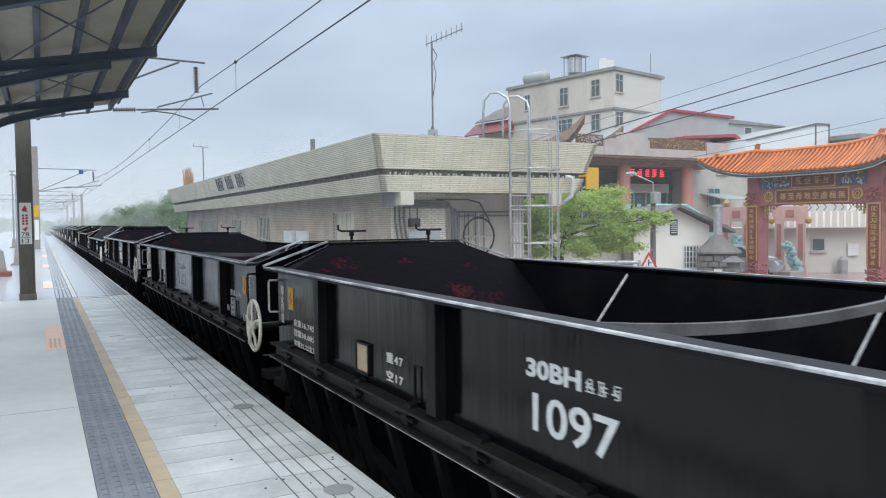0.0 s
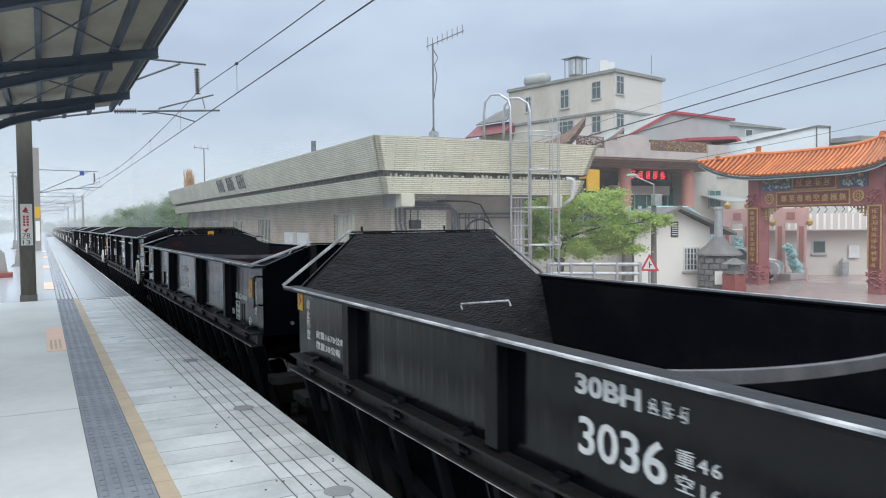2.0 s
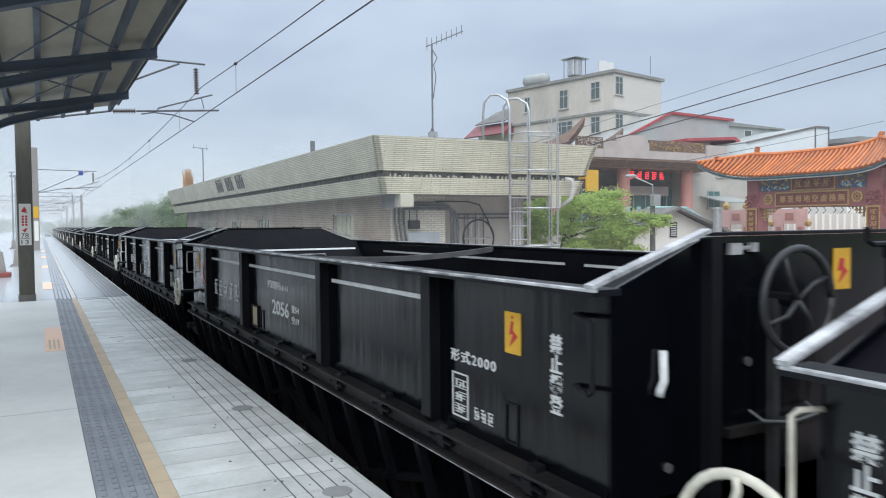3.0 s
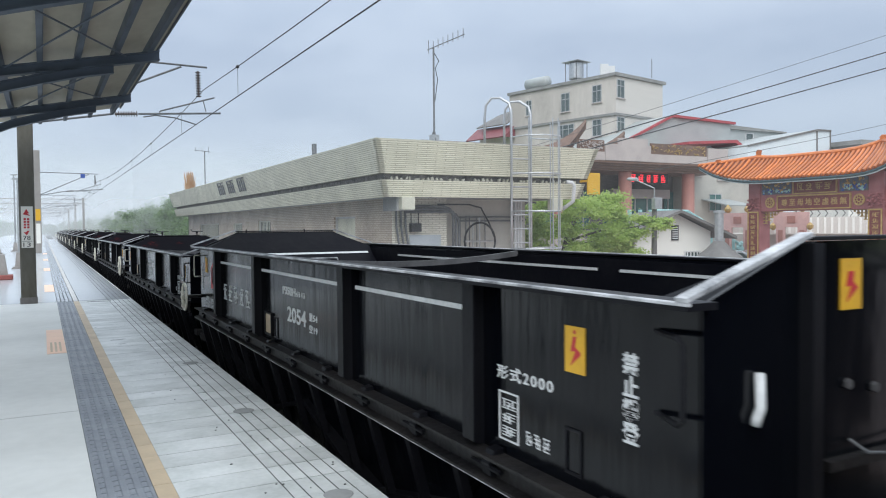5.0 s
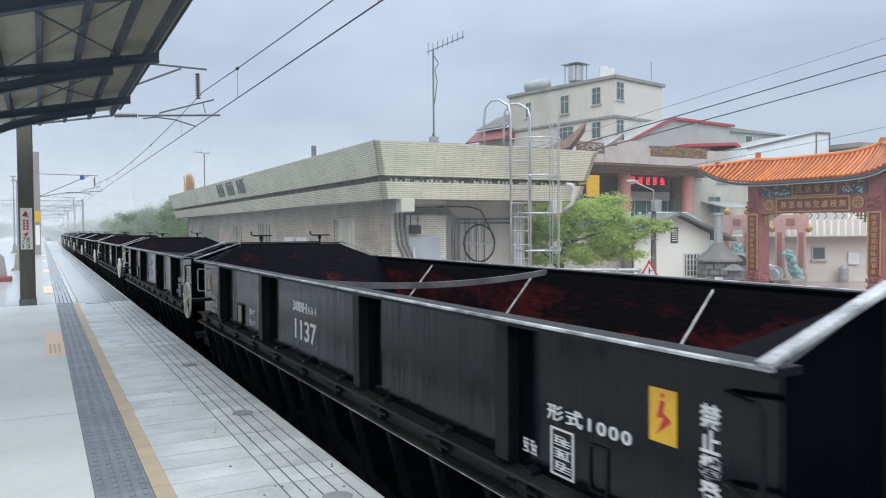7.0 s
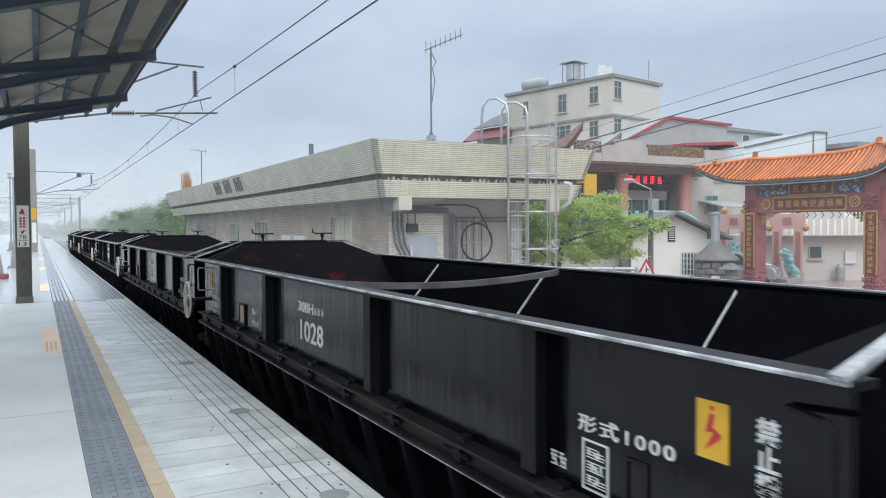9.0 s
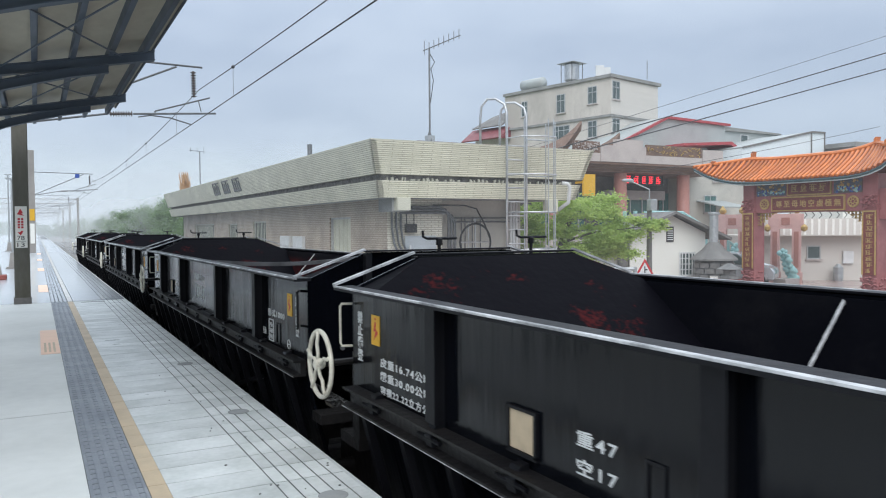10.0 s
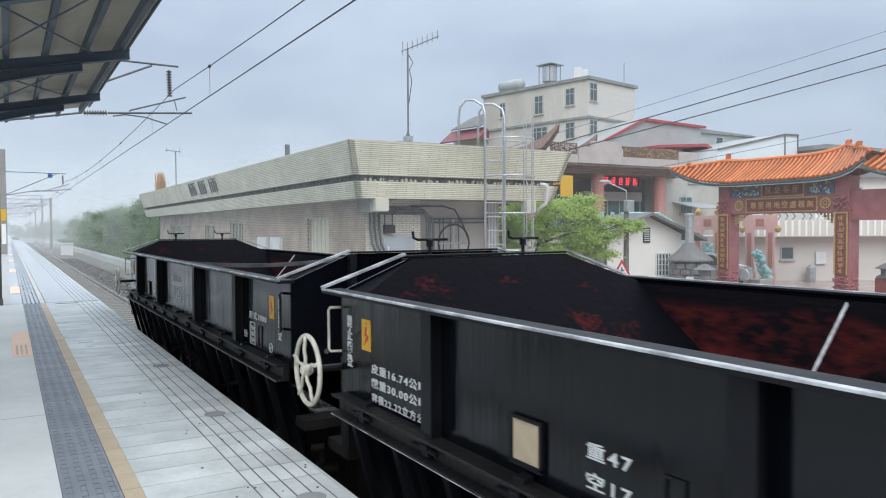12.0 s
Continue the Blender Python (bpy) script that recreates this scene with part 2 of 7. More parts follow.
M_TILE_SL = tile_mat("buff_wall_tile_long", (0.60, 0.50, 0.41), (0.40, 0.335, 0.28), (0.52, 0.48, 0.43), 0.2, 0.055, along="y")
M_CREAMTRIM = mat("cream_trim", (0.62, 0.61, 0.50), (0.52, 0.51, 0.42), 3, 0.5)
M_SOFFIT = mat("grey_soffit", (0.32, 0.33, 0.33), (0.24, 0.25, 0.25), 2, 0.7)
M_DARKGAP = mat("dark_mottled_recess", (0.05, 0.048, 0.045), (0.25, 0.24, 0.22), 5, 0.8)
M_SHUTTER = mat("pale_blue_shutter", (0.46, 0.50, 0.53), (0.38, 0.42, 0.45), 2, 0.45)
M_BEIGE = mat("beige_panel", (0.55, 0.53, 0.47), (0.43, 0.41, 0.37), 1.4, 0.6)
M_PIPE = mat("grey_conduit", (0.17, 0.18, 0.19), (0.10, 0.105, 0.11), 5, 0.45)
M_TIE = mat("dull_flat_bar", (0.15, 0.15, 0.155), (0.07, 0.07, 0.073), 5, 0.5, spec=0.25)
M_DARKWHEEL = mat("worn_dark_wheel", (0.020, 0.021, 0.024), (0.05, 0.052, 0.055), 9, 0.42, spec=0.35)
M_CABLE = mat("black_cable", (0.02, 0.02, 0.022), None, 9, 0.5)
M_STAINLESS = mat("stainless_ladder", (0.60, 0.61, 0.62), (0.42, 0.43, 0.44), 7, 0.32, 0.8)
M_PVC = mat("white_pipe", (0.72, 0.73, 0.73), (0.6, 0.61, 0.61), 5, 0.4)
M_ROOFSLAB = mat("weathered_roof", (0.30, 0.30, 0.29), (0.2, 0.2, 0.19), 1.2, 0.8)
M_STRAW = mat("dry_straw", (0.55, 0.33, 0.17), (0.42, 0.25, 0.12), 9, 0.8)
M_WHITEWALL = mat("white_render", (0.85, 0.84, 0.79), (0.74, 0.73, 0.68), 0.5, 0.75)
M_BIGWALL = mat("stained_cream_render", (0.68, 0.63, 0.57), (0.45, 0.41, 0.37), 0.35, 0.8, stretch=(1, 1, 0.4), lo=0.40, hi=0.85)
M_BIGWALL2 = mat("clean_cream_cladding", (0.66, 0.62, 0.57), (0.55, 0.52, 0.48), 0.3, 0.6, stretch=(0.2, 0.2, 6))
M_GREYSHEET = mat("grey_corrugated_sheet", (0.42, 0.445, 0.44), (0.33, 0.355, 0.35), 0.8, 0.5)
M_WHITESHEET = mat("white_blue_sheet", (0.74, 0.80, 0.82), (0.66, 0.73, 0.77), 0.6, 0.45)
M_REDTRIM = mat("red_roof_trim", (0.42, 0.06, 0.07), (0.34, 0.05, 0.06), 2, 0.5)
M_MAROONTILE = mat("maroon_tile", (0.24, 0.05, 0.06), (0.17, 0.04, 0.045), 3, 0.5)
M_BROWNROOF = mat("brown_temple_roof", (0.20, 0.12, 0.085), (0.13, 0.08, 0.06), 2, 0.6)
M_TEMPLETRIM = mat("temple_stone", (0.52, 0.46, 0.43), (0.41, 0.36, 0.34), 1.4, 0.65)
M_TEMPLEDARK = mat("temple_interior", (0.17, 0.155, 0.15), (0.10, 0.095, 0.095), 1.5, 0.7)
M_PINKCOL = mat("pink_granite_column", (0.47, 0.22, 0.18), (0.38, 0.18, 0.15), 6, 0.45)
M_GOLD = mat("gold_paint", (0.58, 0.40, 0.14), (0.40, 0.26, 0.10), 9, 0.45, 0.2)
M_TEAL = mat("teal_stone_paint", (0.44, 0.68, 0.66), (0.30, 0.54, 0.54), 5, 0.6)
M_GATERED = mat("maroon_gate_stone", (0.40, 0.145, 0.145), (0.29, 0.10, 0.10), 3, 0.45)
M_GATEPANEL = mat("dark_red_panel", (0.22, 0.05, 0.04), (0.15, 0.035, 0.03), 6, 0.5)
M_GATEBLUE = mat("blue_painted_relief", (0.06, 0.12, 0.24), (0.16, 0.13, 0.05), 7, 0.5)
M_OTILE = mat("orange_glazed_tile", (0.68, 0.20, 0.03), (0.46, 0.12, 0.025), 3, 0.34, coat=0.2, rnd=0.2)
# Darker orange under the tiles: shade of the valleys put into the colour.
M_OTILED = mat("painted_valley_shade", (0.24, 0.06, 0.025), (0.16, 0.045, 0.02), 5, 0.6)
M_EAVE = mat("dark_green_eave", (0.05, 0.10, 0.11), (0.03, 0.06, 0.07), 6, 0.5)
M_PALETRIM = mat("pale_eave_edge", (0.55, 0.62, 0.62), (0.45, 0.5, 0.5), 6, 0.5)
M_PINKSTONE = mat("pink_gate_stone", (0.72, 0.46, 0.42), (0.60, 0.38, 0.35), 4, 0.55)
M_ROOFDARK = mat("grey_brown_roof", (0.20, 0.19, 0.18), (0.13, 0.125, 0.12), 2, 0.7, bump=0.3, bscale=20)
M_BURNER = mat("grey_stone_cladding", (0.22, 0.215, 0.21), (0.11, 0.11, 0.11), 5, 0.6, bump=0.4, bscale=14)
M_WINFRAME = mat("window_aluminium", (0.55, 0.56, 0.56), None, 6, 0.4, 0.3)
M_GLASS = mat("dark_window_glass", (0.10, 0.13, 0.13), (0.06, 0.085, 0.085), 1.5, 0.10)
M_GREENGLASS = mat("green_window_glass", (0.10, 0.22, 0.20), (0.06, 0.14, 0.13), 1.5, 0.12)
M_BARK = mat("grey_bark", (0.16, 0.14, 0.12), (0.09, 0.08, 0.07), 8, 0.85, bump=0.5, bscale=40)
M_LEAF = mat("bright_leaf", (0.52, 0.64, 0.20), (0.34, 0.48, 0.13), 1.4, 0.5, translucent=0.5)
M_LEAFD = mat("wood_leaf", (0.13, 0.22, 0.065), (0.08, 0.15, 0.05), 0.35, 0.6, translucent=0.4)
M_LED = glow_mat("red_led", (1.0, 0.03, 0.05), 1.6)
M_LEDBACK = mat("black_display", (0.015, 0.015, 0.017), None, 5, 0.4)
M_CAR = mat("silver_car_paint", (0.52, 0.56, 0.58), (0.46, 0.5, 0.52), 2, 0.25, 0.4, coat=0.6)
M_RUBBER = mat("black_rubber", (0.015, 0.015, 0.015), None, 9, 0.7)
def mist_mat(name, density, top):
    """Rain haze painted on a flat sheet: a thin white veil that thins out upward and in drifts."""
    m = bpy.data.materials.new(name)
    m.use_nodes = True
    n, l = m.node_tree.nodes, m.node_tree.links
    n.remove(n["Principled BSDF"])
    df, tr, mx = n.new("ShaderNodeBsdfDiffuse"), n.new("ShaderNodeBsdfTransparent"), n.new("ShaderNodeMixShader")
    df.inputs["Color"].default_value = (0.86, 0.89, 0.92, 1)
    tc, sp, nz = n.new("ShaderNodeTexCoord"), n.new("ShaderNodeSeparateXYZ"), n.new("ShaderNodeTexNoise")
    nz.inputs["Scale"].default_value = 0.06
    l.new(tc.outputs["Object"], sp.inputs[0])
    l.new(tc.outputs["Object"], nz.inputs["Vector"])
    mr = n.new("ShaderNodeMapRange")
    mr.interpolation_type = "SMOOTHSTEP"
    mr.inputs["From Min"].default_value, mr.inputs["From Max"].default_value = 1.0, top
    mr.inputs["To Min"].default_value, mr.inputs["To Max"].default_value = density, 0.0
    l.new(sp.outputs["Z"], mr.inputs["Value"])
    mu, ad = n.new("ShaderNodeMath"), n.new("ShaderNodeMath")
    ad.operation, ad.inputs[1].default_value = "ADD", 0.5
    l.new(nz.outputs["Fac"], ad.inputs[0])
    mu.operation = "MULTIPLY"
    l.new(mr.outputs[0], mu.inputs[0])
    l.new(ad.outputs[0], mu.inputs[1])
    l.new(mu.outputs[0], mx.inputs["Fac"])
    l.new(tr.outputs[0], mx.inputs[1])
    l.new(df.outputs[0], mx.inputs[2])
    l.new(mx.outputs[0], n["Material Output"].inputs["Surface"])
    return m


M_BLUE = mat("blue_plate", (0.06, 0.12, 0.42), None, 9, 0.4)
M_BRICKRED = mat("red_pedestal", (0.30, 0.085, 0.07), (0.22, 0.06, 0.05), 5, 0.6)


# ---- mesh helpers ----
def box(bm, x0, x1, y0, y1, z0, z1, m=None):
    v = [bm.verts.new(Vector(c)) for c in ((x0, y0, z0), (x1, y0, z0), (x1, y1, z0), (x0, y1, z0), (x0, y0, z1), (x1, y0, z1), (x1, y1, z1), (x0, y1, z1))]
    if m:
        for k in v:
            k.co = m @ k.co
    for f in ((3, 2, 1, 0), (4, 5, 6, 7), (0, 1, 5, 4), (1, 2, 6, 5), (2, 3, 7, 6), (3, 0, 4, 7)):
        bm.faces.new([v[i] for i in f])
    return v


def tube(bm, points, r, n=8, r2=None):
    """A round bar along points, of radius r (to r2 at the end)."""
    pts = [Vector(p) for p in points]
    rings = []
    for i, p in enumerate(pts):
        d = (pts[min(i + 1, len(pts) - 1)] - pts[max(i - 1, 0)]).normalized()
        a = d.orthogonal().normalized() if not rings else (last - last.project(d)).normalized()
        last = a
        b = d.cross(a)
        k = r if r2 is None else r + (r2 - r) * i / (len(pts) - 1)
        rings.append([bm.verts.new(p + (a * math.cos(2 * math.pi * j / n) + b * math.sin(2 * math.pi * j / n)) * k) for j in range(n)])
    for s, t in zip(rings, rings[1:]):
        for j in range(n):
            bm.faces.new((s[j], s[(j + 1) % n], t[(j + 1) % n], t[j]))
    bm.faces.new(rings[0][::-1])
    bm.faces.new(rings[-1])


def lathe(bm, profile, centre, n=14, axis="z"):
    """Turn a profile of (radius, height) about an upright or lying axis through centre."""
    c = Vector(centre)
    rings = []
    for r, h in profile:
        ring = []
        for j in range(n):
            u, v = r * math.cos(2 * math.pi * j / n), r * math.sin(2 * math.pi * j / n)
            ring.append(bm.verts.new(c + Vector({"z": (u, v, h), "x": (h, u, v), "y": (v, h, u)}[axis])))
        rings.append(ring)
    for s, t in zip(rings, rings[1:]):
        for j in range(n):
            bm.faces.new((s[j], s[(j + 1) % n], t[(j + 1) % n], t[j]))
    bm.faces.new(rings[0][::-1])
    bm.faces.new(rings[-1])


def prism(bm, outline, a, b, axis="y"):
    """A closed outline swept from a to b along an axis; outline in the other two axes, in their order."""
    def at(p, h):
        return Vector({"x": (h, p[0], p[1]), "y": (p[0], h, p[1]), "z": (p[0], p[1], h)}[axis])
    s = [bm.verts.new(at(p, a)) for p in outline]
    t = [bm.verts.new(at(p, b)) for p in outline]
    n = len(outline)
    for i in range(n):
        bm.faces.new((s[i], s[(i + 1) % n], t[(i + 1) % n], t[i]))
    bm.faces.new(s[::-1])
    bm.faces.new(t)


def slab(bm, quad, thick):
    """A flat plate of four corners, thickened against its normal."""
    q = [Vector(c) for c in quad]
    nrm = (q[1] - q[0]).cross(q[2] - q[0]).normalized() * thick
    s = [bm.verts.new(c) for c in q]
    t = [bm.verts.new(c - nrm) for c in q]
    n = len(q)
    bm.faces.new(s)
    bm.faces.new(t[::-1])
    for i in range(n):
        bm.faces.new((s[i], t[i], t[(i + 1) % n], s[(i + 1) % n]))


def mesh_of(name, bm, material, smooth=False, bevel=0.0):
    if bevel:
        bmesh.ops.bevel(bm, geom=bm.edges[:], offset=bevel, segments=1, affect="EDGES", clamp_overlap=True)
    bmesh.ops.recalc_face_normals(bm, faces=bm.faces)
    me = bpy.data.meshes.new(name)
    bm.to_mesh(me)
    bm.free()
    me.materials.append(material)
    if smooth:
        for f in me.polygons:
            f.use_smooth = True
    return me


def part(name, bm, material, parent, label="", smooth=False, bevel=0.0):
    ob = new(name, mesh_of(name, bm, material, smooth, bevel))
    ob.parent = parent
    return tagged(ob, label)


def piece(name, mesh, parent, m):
    ob = new(name, mesh)
    ob.parent = parent
    ob.matrix_basis = m
    return ob


def thing(name, label, category, group="", m=None, kind=""):
    ob = new(name)
    ob.empty_display_size = 0.2
    if m:
        ob.matrix_basis = m
    return tagged(ob, label, category, group, kind)


def solid(name, bm, material, label, category="", group="", kind="", smooth=False, bevel=0.0, m=None):
    ob = new(name, mesh_of(name, bm, material, smooth, bevel))
    if m:
        ob.matrix_basis = m
    return tagged(ob, label, category, group, kind)


TEXTS = {}


def lettering(name, text, size, material, parent, m, label="", width=0.0, bold=0.0, space=1.0):
    """Words as a thin raised mesh, upright in their own x, y plane, from the lower left corner."""
    key = (text, size, material.name, width, bold, space)
    if key not in TEXTS:
        cu = bpy.data.curves.new(name, "FONT")
        cu.body, cu.size, cu.extrude, cu.resolution_u, cu.offset, cu.space_character = text, size, 0.002, 3, bold, space
        tmp = new(name, cu)
        bpy.context.view_layer.update()
        me = bpy.data.meshes.new_from_object(tmp.evaluated_get(bpy.context.evaluated_depsgraph_get()))
        bpy.data.objects.remove(tmp)
        if width:
            xs = [v.co.x for v in me.vertices]
            k = width / (max(xs) - min(xs))
            for v in me.vertices:
                v.co.x = (v.co.x - min(xs)) * k
        me.materials.clear()
        me.materials.append(material)
        TEXTS[key] = me
    ob = new(name, TEXTS[key])
    ob.parent = parent
    ob.matrix_basis = m
    return tagged(ob, label)


def bars(bm, x, y, w, h, n, rng, m, vertical=False, t=0.003):
    """Writing too small to read: n blocks of strokes in a row, or in a column."""
    step = (h if vertical else w) / n
    for i in range(n):
        ox, oy = (x, y + h - (i + 1) * step) if vertical else (x + i * step, y)
        cw, ch = (w, step * 0.8) if vertical else (step * 0.8, h)
        for k in range(4):
            yy = oy + ch * (0.05 + 0.27 * k)
            xa = rng.choice((0.02, 0.05, 0.35))
            box(bm, ox + cw * xa, ox + cw * rng.choice((0.62, 0.9, 0.98)), yy, yy + ch * 0.085, 0, t, m)
        for k in (rng.uniform(0.08, 0.3), rng.uniform(0.45, 0.8)):
            y0 = rng.uniform(0.0, 0.3)
            box(bm, ox + cw * k, ox + cw * (k + 0.09), oy + ch * y0, oy + ch * rng.uniform(0.75, 0.98), 0, t * 0.9, m)
        lean = Matrix.Translation((ox + cw * 0.5, oy + ch * 0.4, 0)) @ Matrix.Rotation(rng.choice((-0.8, 0.7, 0.9)), 4, "Z")
        box(bm, -cw * 0.045, cw * 0.045, -ch * 0.35, ch * 0.3, 0, t * 0.8, m @ lean)

# ---- ground, track and platforms ----
RAIL_Z, TRACK_X, EDGE_X = -1.15, 3.23, 1.635

bm = bmesh.new()
box(bm, -900, 900, -300, 1500, -2.2, -1.62)
solid("ground", bm, M_GRASS, "wet green ground reaching to the horizon", "ground", kind="structure")
bm = bmesh.new()
prism(bm, [(TRACK_X - 3.2, -1.62), (TRACK_X + 4.6, -1.62), (TRACK_X + 2.3, RAIL_Z - 0.17), (TRACK_X - 2.0, RAIL_Z - 0.17)], -60, 420)
solid("ballast_bed", bm, M_BALLAST, "grey crushed stone ballast under the track", "ballast", kind="structure")
rng = random.Random(5)
bm = bmesh.new()
for i in range(9000):
    x, y = TRACK_X + rng.uniform(0.75, 2.6), 11 + 70 * rng.random() ** 1.6
    z = RAIL_Z - 0.17 - max(0, x - TRACK_X - 2.3) * 0.19
    s = rng.uniform(0.022, 0.042)
    q = [Vector((x + rng.uniform(-s, s), y + rng.uniform(-s, s), z + k)) for k in (-0.01, -0.01, s, -0.01)]
    q[0].x -= s
    q[1].x += s
    q[3].y += s * 1.4
    v = [bm.verts.new(c) for c in q]
    for f in ((0, 1, 2), (1, 3, 2), (3, 0, 2)):
        bm.faces.new([v[k] for k in f])
solid("ballast_stones", bm, M_BALLAST, "loose angular grey ballast stones", "ballast", kind="stuff")
track = thing("railway_track", "steel rails on concrete sleepers in ballast", "track", kind="structure")
for s in (-1, 1):
    bm = bmesh.new()
    c = TRACK_X + s * 0.567
    prism(bm, [(c - 0.065, RAIL_Z - 0.15), (c + 0.065, RAIL_Z - 0.15), (c + 0.01, RAIL_Z - 0.12), (c + 0.01, RAIL_Z - 0.035), (c + 0.033, RAIL_Z - 0.03), (c + 0.033, RAIL_Z),
               (c - 0.033, RAIL_Z), (c - 0.033, RAIL_Z - 0.03), (c - 0.01, RAIL_Z - 0.035), (c - 0.01, RAIL_Z - 0.12)], -60, 420)
    part("rail", bm, M_RAIL, track, "steel rail with a polished head")
bm = bmesh.new()
prism(bm, [(-0.12, -0.2), (0.12, -0.2), (0.09, 0), (-0.09, 0)], -1.0, 1.0, "x")
sleeper_mesh = mesh_of("sleeper", bm, M_SLEEPER)
for i in range(150):
    piece("sleeper", sleeper_mesh, track, Matrix.Translation((TRACK_X, -4 + i * 0.62, RAIL_Z - 0.152)))

# our platform: a dry part under the canopy, rain-wet beyond
bm = bmesh.new()
box(bm, -7.5, EDGE_X - 0.03, -40, 260, -1.6, -0.03)
box(bm, -7.5, EDGE_X - 0.031, -9.0, 17.22, -0.029, -0.0022)
platform = solid("platform", bm, M_GROOVE, "concrete station platform with paved edge", "platform", kind="structure")
for y0, y1 in ((-9.0, -1.2), (-1.185, 6.82), (6.835, 17.22)):
    bm = bmesh.new()
    box(bm, -7.5, 0.236, y0, y1, -0.03, 0.0)
    part("concrete_bay", bm, M_DRYCONC, platform, "dry pale concrete bay")
bm = bmesh.new()
box(bm, 0.643, 1.195, -0.1455, 0.1455, -0.03, 0.0)
m_slab = mesh_of("paving_slab", bm, M_SLAB)
bm = bmesh.new()
xs = [1.199, 1.285, 1.375, 1.465, 1.555, 1.635]
for a, b in zip(xs, xs[1:]):
    box(bm, a + 0.005, b - 0.005, -0.1455, 0.1455, -0.03, 0.0005)
m_edge = mesh_of("edge_slab", bm, M_SLAB)
bm = bmesh.new()
box(bm, 0.539, 0.641, -0.148, 0.148, -0.03, 0.001)
m_yellow = mesh_of("yellow_tile", bm, M_YELLOW)
bm = bmesh.new()
box(bm, 0.24, 0.535, -0.1485, 0.1485, -0.03, -0.001)
for k in range(4):
    c = 0.24 + 0.0368 + k * 0.0737
    for j in range(3):
        prism(bm, [(c - 0.020, -0.001), (c + 0.020, -0.001), (c + 0.012, 0.004), (c - 0.012, 0.004)], -0.142 + j * 0.098, -0.06 + j * 0.098)
m_tact = mesh_of("tactile_tile", bm, M_TACTILE)
for i in range(61):
    y = -0.95 + i * 0.3
    for nm, me in (("paving_slab", m_slab), ("edge_slab", m_edge), ("yellow_tile", m_yellow), ("tactile_tile", m_tact)):
        piece(nm, me, platform, Matrix.Translation((0, y, rng.uniform(-0.0008, 0.0008))))
bm = bmesh.new()
box(bm, 1.635, 1.66, -40, 260, -0.32, -0.004)
part("edge_nosing", bm, M_SLAB, platform, "concrete edge nosing")
for y, x in ((6.12, 1.42), (3.93, 1.43), (8.6, 1.42)):
    bm = bmesh.new()
    lathe(bm, [(0.001, 0.002), (0.082, 0.002), (0.085, 0.004), (0.08, 0.006), (0.001, 0.006)], (x, y, 0), 20)
    part("access_cover", bm, M_SOFFIT, platform, "round grey access cover")
bm = bmesh.new()
box(bm, 0.78, 1.23, 16.9, 16.96, 0.001, 0.005)
part("drain_slot", bm, M_GROOVE, platform, "dark drain slot")
rng = random.Random(8)
bm = bmesh.new()
for i in range(34):
    x, y, r = rng.uniform(0.95, 1.6), rng.uniform(3.3, 9), rng.uniform(0.004, 0.010)
    lathe(bm, [(r, 0.001), (r * 0.9, 0.0045)], (x, y, 0), 6)
part("gum_spot", bm, M_GROOVE, platform, "dark gum spots")
bm = bmesh.new()
box(bm, -7.5, 0.236, 17.226, 260, -0.03, -0.002)
part("wet_bay", bm, M_WET, platform, "rain-wet concrete mirroring the sky")
bm = bmesh.new()
for i in range(120):
    box(bm, 0.649, 1.195, 17.3 + i * 0.9, 18.19 + i * 0.9, -0.03, -0.002)
    for a, b in zip(xs, xs[1:]):
        box(bm, a + 0.004, b - 0.004, 17.3 + i * 0.9, 18.19 + i * 0.9, -0.03, 0.0)
tagged(part("wet_edge_paving", bm, M_WET, platform, "rain-wet grooved edge paving"), kind="stuff")
bm = bmesh.new()
for k in range(4):
    c = 0.24 + 0.0368 + k * 0.0737
    box(bm, c - 0.03, c + 0.03, 17.24, 200, -0.03, 0.001)
part("wet_tactile_strip", bm, M_WETGREY, platform, "wet grey tactile strip, paled for sky sheen")
bm = bmesh.new()
box(bm, 0.545, 0.635, 17.24, 200, -0.03, 0.001)
part("wet_line_painted_sheen", bm, M_WETLINE, platform, "wet edge line, paled for sky sheen")
for y0, y1 in ((10.1, 12.5), (20.2, 22.7), (30.4, 32.6), (40.5, 42.7), (50.6, 52.8)):
    bm = bmesh.new()
    box(bm, 0.02, 0.232, y0, y1, 0.001, 0.004)
    mk = part("floor_marking", bm, M_ORANGE, platform, "pale orange boarding mark")
    if y0 < 15:
        bm = bmesh.new()
        for k in range(3):
            box(bm, 0.06 + k * 0.05, 0.085 + k * 0.05, y0 + 0.15, y0 + 1.0, 0.0045, 0.006)
        part("marking_print", bm, M_YELLOW, mk)

# an added, unseen plain wall closes our platform's far side and darkens wagon reflections
bm = bmesh.new()
box(bm, -12.4, -12.0, -30, 70, -1.62, 4.6)
solid("reflection_wall_west", bm, M_ROOFDARK, "plain grey wall added out of view to darken wagon reflections", "wall", kind="structure")

# the station's own platform and the street behind
bm = bmesh.new()
box(bm, 4.86, 7.38, 6, 37, -1.62, -0.35)
solid("station_platform", bm, M_DRYCONC, "grey concrete platform before the station", "platform", kind="structure")
bm = bmesh.new()
box(bm, 7.38, 70, -30, 34, -1.62, -1.0)
solid("street", bm, M_STREET, "wet reddish paved forecourt", "pavement", kind="structure")
bm = bmesh.new()
prism(bm, [(8.1, -1.62), (9.3, -1.62), (9.1, -1.2), (8.3, -1.2)], 53, 260)
solid("lineside_path", bm, M_SOFFIT, "pale concrete lineside cable path", "kerb", kind="structure")


# ---- the train ----
FAR = TRACK_X


